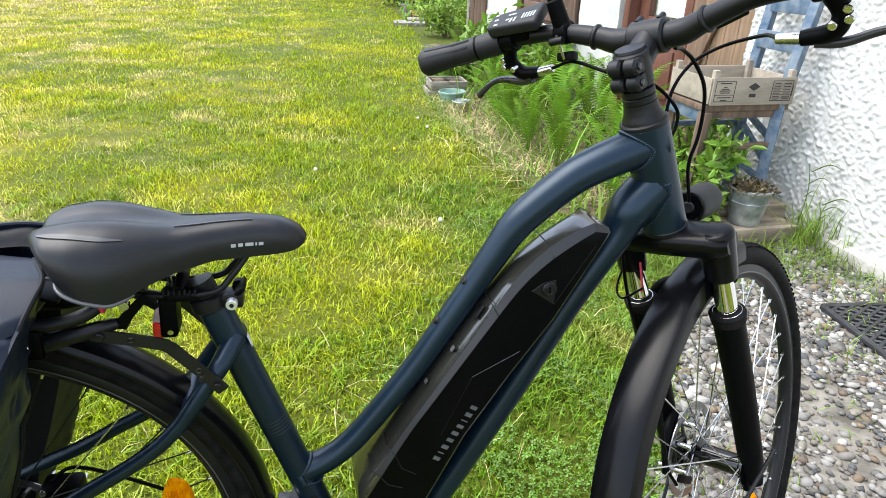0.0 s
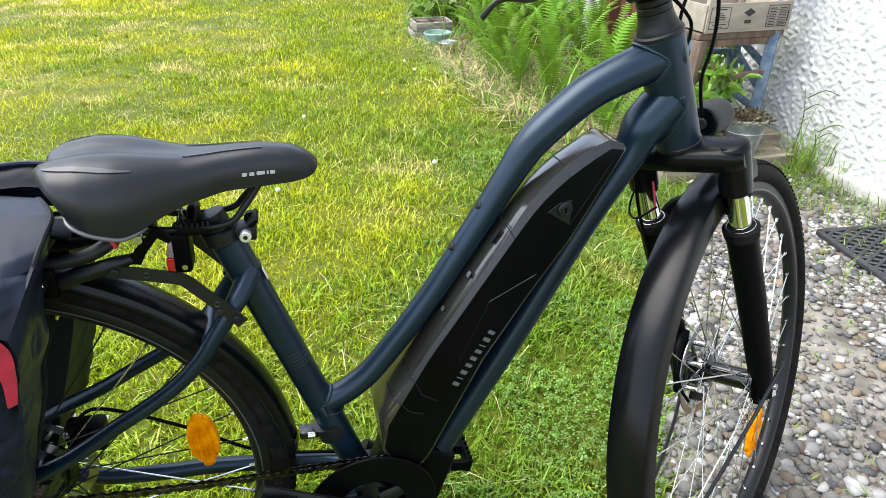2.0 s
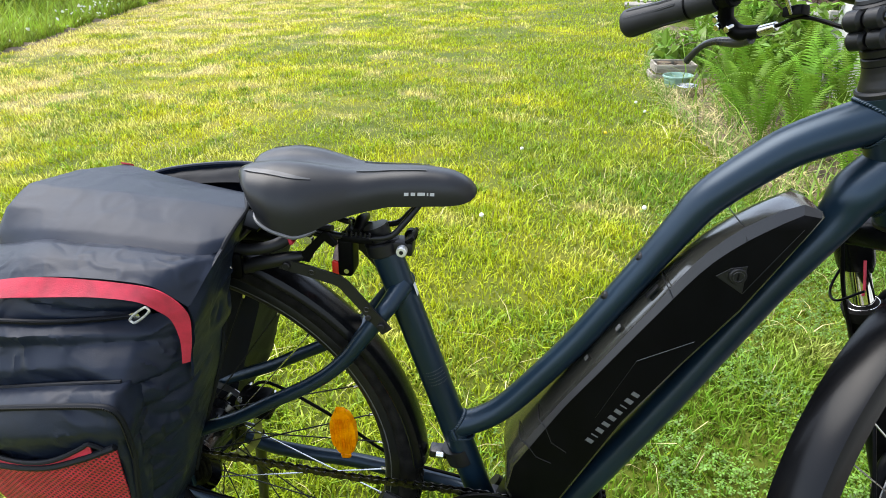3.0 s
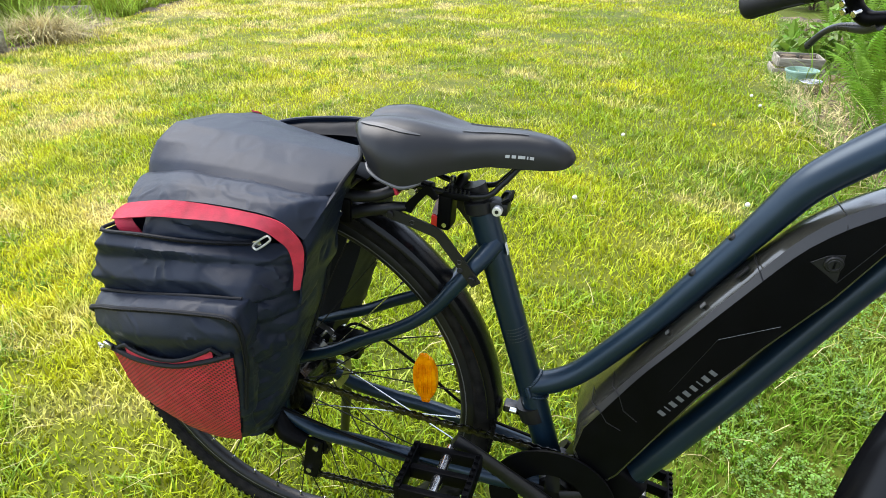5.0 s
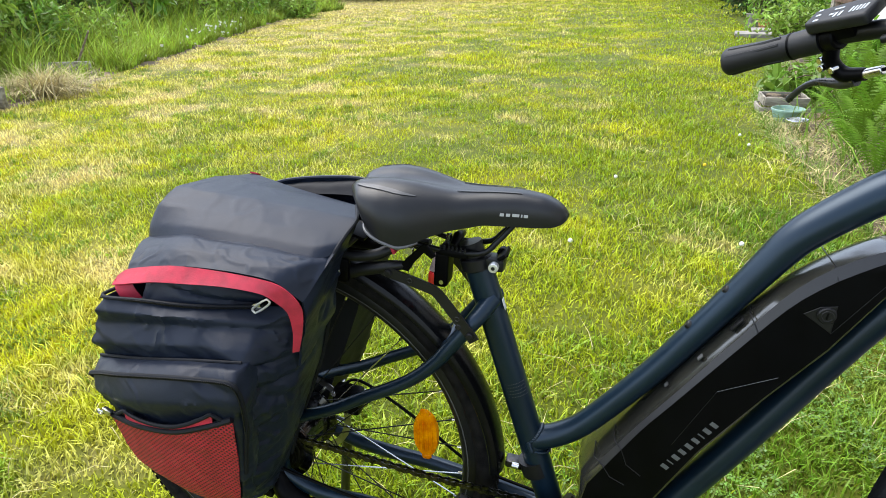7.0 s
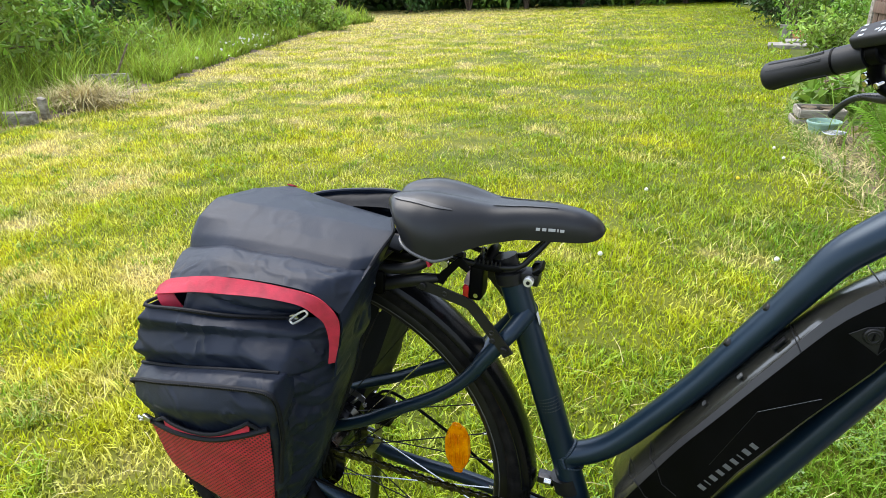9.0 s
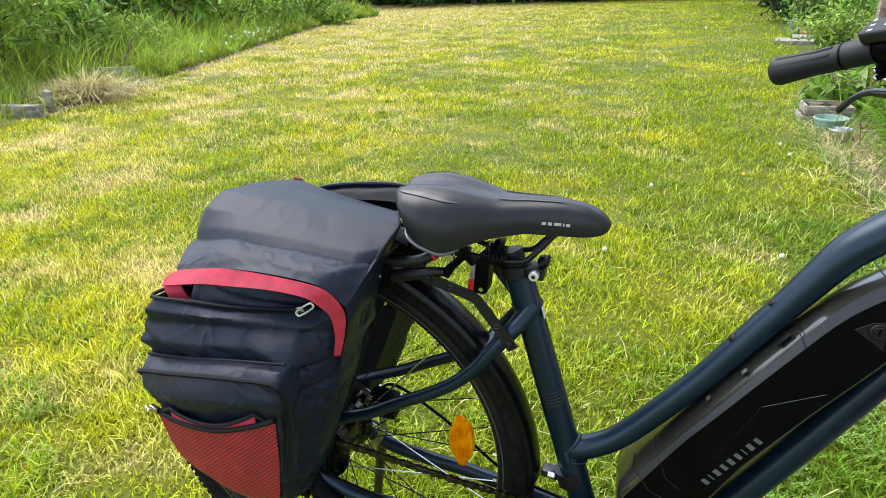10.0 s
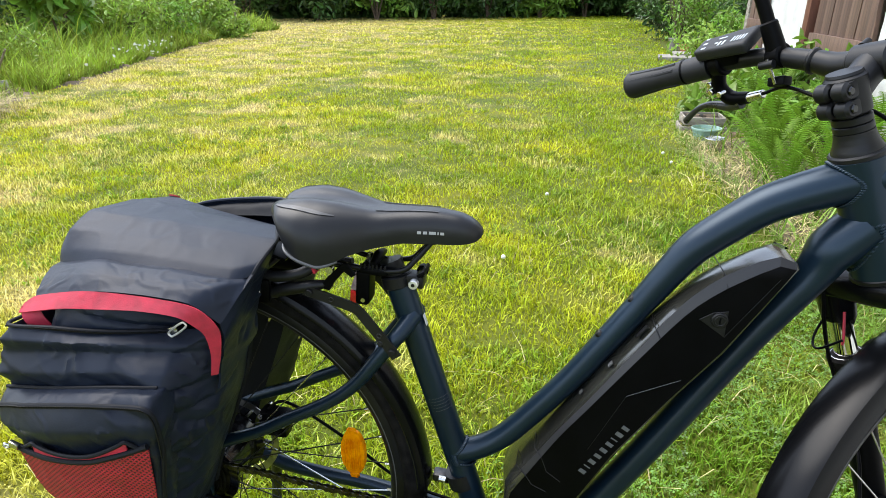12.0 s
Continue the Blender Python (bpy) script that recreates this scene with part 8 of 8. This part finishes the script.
def border_things():
    beam = thing("timber_edging", "grey weathered timber edging of the border", "timber")
    part("rail", box((1.3, 0.10, 0.11), bevel=0.014, m=Matrix.Translation((-5.35, 3.10, 0.05)) @ Matrix.Rotation(radians(14), 4, "Z")), M_GREYWOOD, beam)
    part("stake", box((0.07, 0.05, 0.24), bevel=0.012, m=Matrix.Translation((-4.78, 3.42, 0.09)) @ Matrix.Rotation(radians(16), 4, "Y") @ Matrix.Rotation(radians(12), 4, "X")), M_GREYWOOD, beam)
    b2 = thing("plank_edging", "short grey planks edging the border bed", "timber")
    part("board", box((0.7, 0.05, 0.14), bevel=0.008, m=Matrix.Translation((-5.85, 5.05, 0.10)) @ Matrix.Rotation(radians(24), 4, "Z")), M_GREYWOOD, b2)
    part("stick", rod((-5.75, 5.2, 0.1), (-5.45, 5.2, 0.5), 0.014, 0.010, 8), M_TIMBER, b2)
    for x, y, h in ((-8.6, 14.6, 1.0), (-8.95, 14.9, 1.1), (-8.2, 15.2, 0.9)):
        st = thing("garden_stake", "brown wooden garden stake in the border", "stake", None, "garden stakes")
        part("pole", rod((x, y, 0), (x + 0.02, y, h), 0.03, 0.025, 10), M_TIMBER, st)
    shrub("sapling", "young fruit tree with light green leaves", "tree", -6.6, 4.35, 1.9, 0.75, 2600, 0.085, M_LEAF_LIT, 70, 0.25, 5)
    shrub("sapling", "young fruit tree with light green leaves", "tree", -6.9, 3.4, 1.9, 0.8, 2400, 0.085, M_LEAF_LIT, 71, 0.2, 5)
    shrub("broadleaf_bush", "bush with large hanging green leaves", "shrub", -7.75, 8.7, 2.1, 0.5, 620, 0.22, M_LEAF, 72, 0.25, 3, wide=0.55)
    for i, (x, y, h, r, n, s, m) in enumerate(((-7.2, 5.6, 1.1, 0.8, 3000, 0.08, M_LEAF), (-7.0, 6.7, 0.6, 0.6, 1500, 0.06, M_LEAF_LIT), (-8.2, 10.6, 1.0, 0.9, 2600, 0.09, M_LEAF_LIT), (-8.6, 12.6, 0.9, 0.8, 2200, 0.09, M_LEAF), (-9.2, 14.8, 1.2, 1.0, 2400, 0.12, M_LEAF_LIT), (-7.9, 14.4, 0.5, 0.5, 1000, 0.09, M_LEAF_LIT), (-10.4, 9.6, 2.6, 1.4, 4200, 0.12, M_LEAF_DARK), (-8.7, 9.6, 1.2, 0.9, 2200, 0.08, M_LEAF_LIT), (-9.0, 11.4, 1.1, 0.9, 2200, 0.08, M_LEAF_LIT), (-9.0, 6.2, 2.4, 1.3, 4200, 0.11, M_LEAF_DARK), (-8.6, 4.0, 2.2, 1.2, 3600, 0.11, M_LEAF_DARK), (-11.2, 12.5, 3.0, 1.7, 4200, 0.15, M_LEAF_DARK), (-11.5, 16.2, 3.0, 1.7, 4200, 0.15, M_LEAF_DARK))):
        dark = m is M_LEAF_DARK
        shrub("dark_shrub" if dark else "border_shrub", "tall dark green shrub behind the border" if dark else "leafy green perennial in the overgrown border", "shrub", x, y, h, r, n, s, m, 80 + 2 * i, 0.05, 5, "border shrubs")
    # far hedge and trees across the end of the lawn
    pts = [(-14.5, 21.2), (-12.2, 22.9), (-9.8, 24.2), (-7.6, 25.3), (-5.4, 26.4), (-3.2, 27.6), (-1.0, 28.8), (1.0, 30.0), (3.0, 31.4), (4.9, 28.6)]
    for i, (x, y) in enumerate(pts):
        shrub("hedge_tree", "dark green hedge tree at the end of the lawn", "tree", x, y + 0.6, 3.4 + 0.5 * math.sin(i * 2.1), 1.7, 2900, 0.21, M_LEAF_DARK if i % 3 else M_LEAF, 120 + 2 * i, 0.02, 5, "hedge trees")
    rng = np.random.default_rng(5)
    n = 17000
    f = rng.uniform(0, 1, n)
    hx = np.interp(f, np.linspace(0, 1, len(pts)), [p[0] for p in pts]) * 1.25 - 0.3
    hy = np.interp(f, np.linspace(0, 1, len(pts)), [p[1] for p in pts]) + 2.4 + rng.normal(0, 0.5, n)
    ctr = np.stack([hx, hy, rng.uniform(0, 4.5, n)], 1)
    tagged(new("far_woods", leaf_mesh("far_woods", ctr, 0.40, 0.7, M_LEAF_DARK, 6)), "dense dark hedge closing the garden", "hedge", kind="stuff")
    # dark sheet added to close gaps in the hedge; its colour stands for shade
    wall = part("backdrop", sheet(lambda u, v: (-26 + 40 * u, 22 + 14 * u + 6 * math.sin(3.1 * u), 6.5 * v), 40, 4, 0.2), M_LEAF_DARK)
    tagged(wall, "dark sheet added behind the far hedge for its shade", "hedge", kind="structure")
    # shrubs past the house corner
    for i, (x, y, h, r, n, s, m) in enumerate(((3.4, 13.4, 1.3, 1.0, 3200, 0.09, M_LEAF), (2.9, 15.6, 1.5, 0.9, 3000, 0.10, M_LEAF_DARK), (3.6, 18.4, 2.4, 1.4, 3800, 0.13, M_LEAF_DARK), (3.2, 9.6, 0.7, 0.7, 2200, 0.07, M_LEAF), (2.55, 8.9, 0.5, 0.45, 1500, 0.06, M_LEAF_LIT), (3.8, 11.5, 1.6, 0.9, 2600, 0.09, M_LEAF_DARK), (3.4, 22.5, 3.0, 1.8, 3800, 0.15, M_LEAF_DARK))):
        shrub("corner_shrub", "leafy shrub past the house corner", "shrub", x, y, h, r, n, s, m, 160 + 2 * i, 0.02, 5, "corner shrubs")
    tw = thing("bare_bush", "bush of bare grey-brown twigs", "shrub", Matrix.Translation((2.75, 13.6, 0)))
    for i in range(22):
        a = rng.uniform(0, 6.28)
        r = rng.uniform(0.15, 0.7)
        part("twig", tube([(0.1 * math.cos(a), 0.1 * math.sin(a), 0), (r * 0.4 * math.cos(a), r * 0.4 * math.sin(a), 0.6), (r * math.cos(a + 0.3), r * math.sin(a + 0.3), 1.5)], [0.012, 0.009, 0.004], 6, 3), M_BARK, tw)


house()
old_chair()
fruit_crate()
bed_things()
ferns()
wild_grass()
border_things()
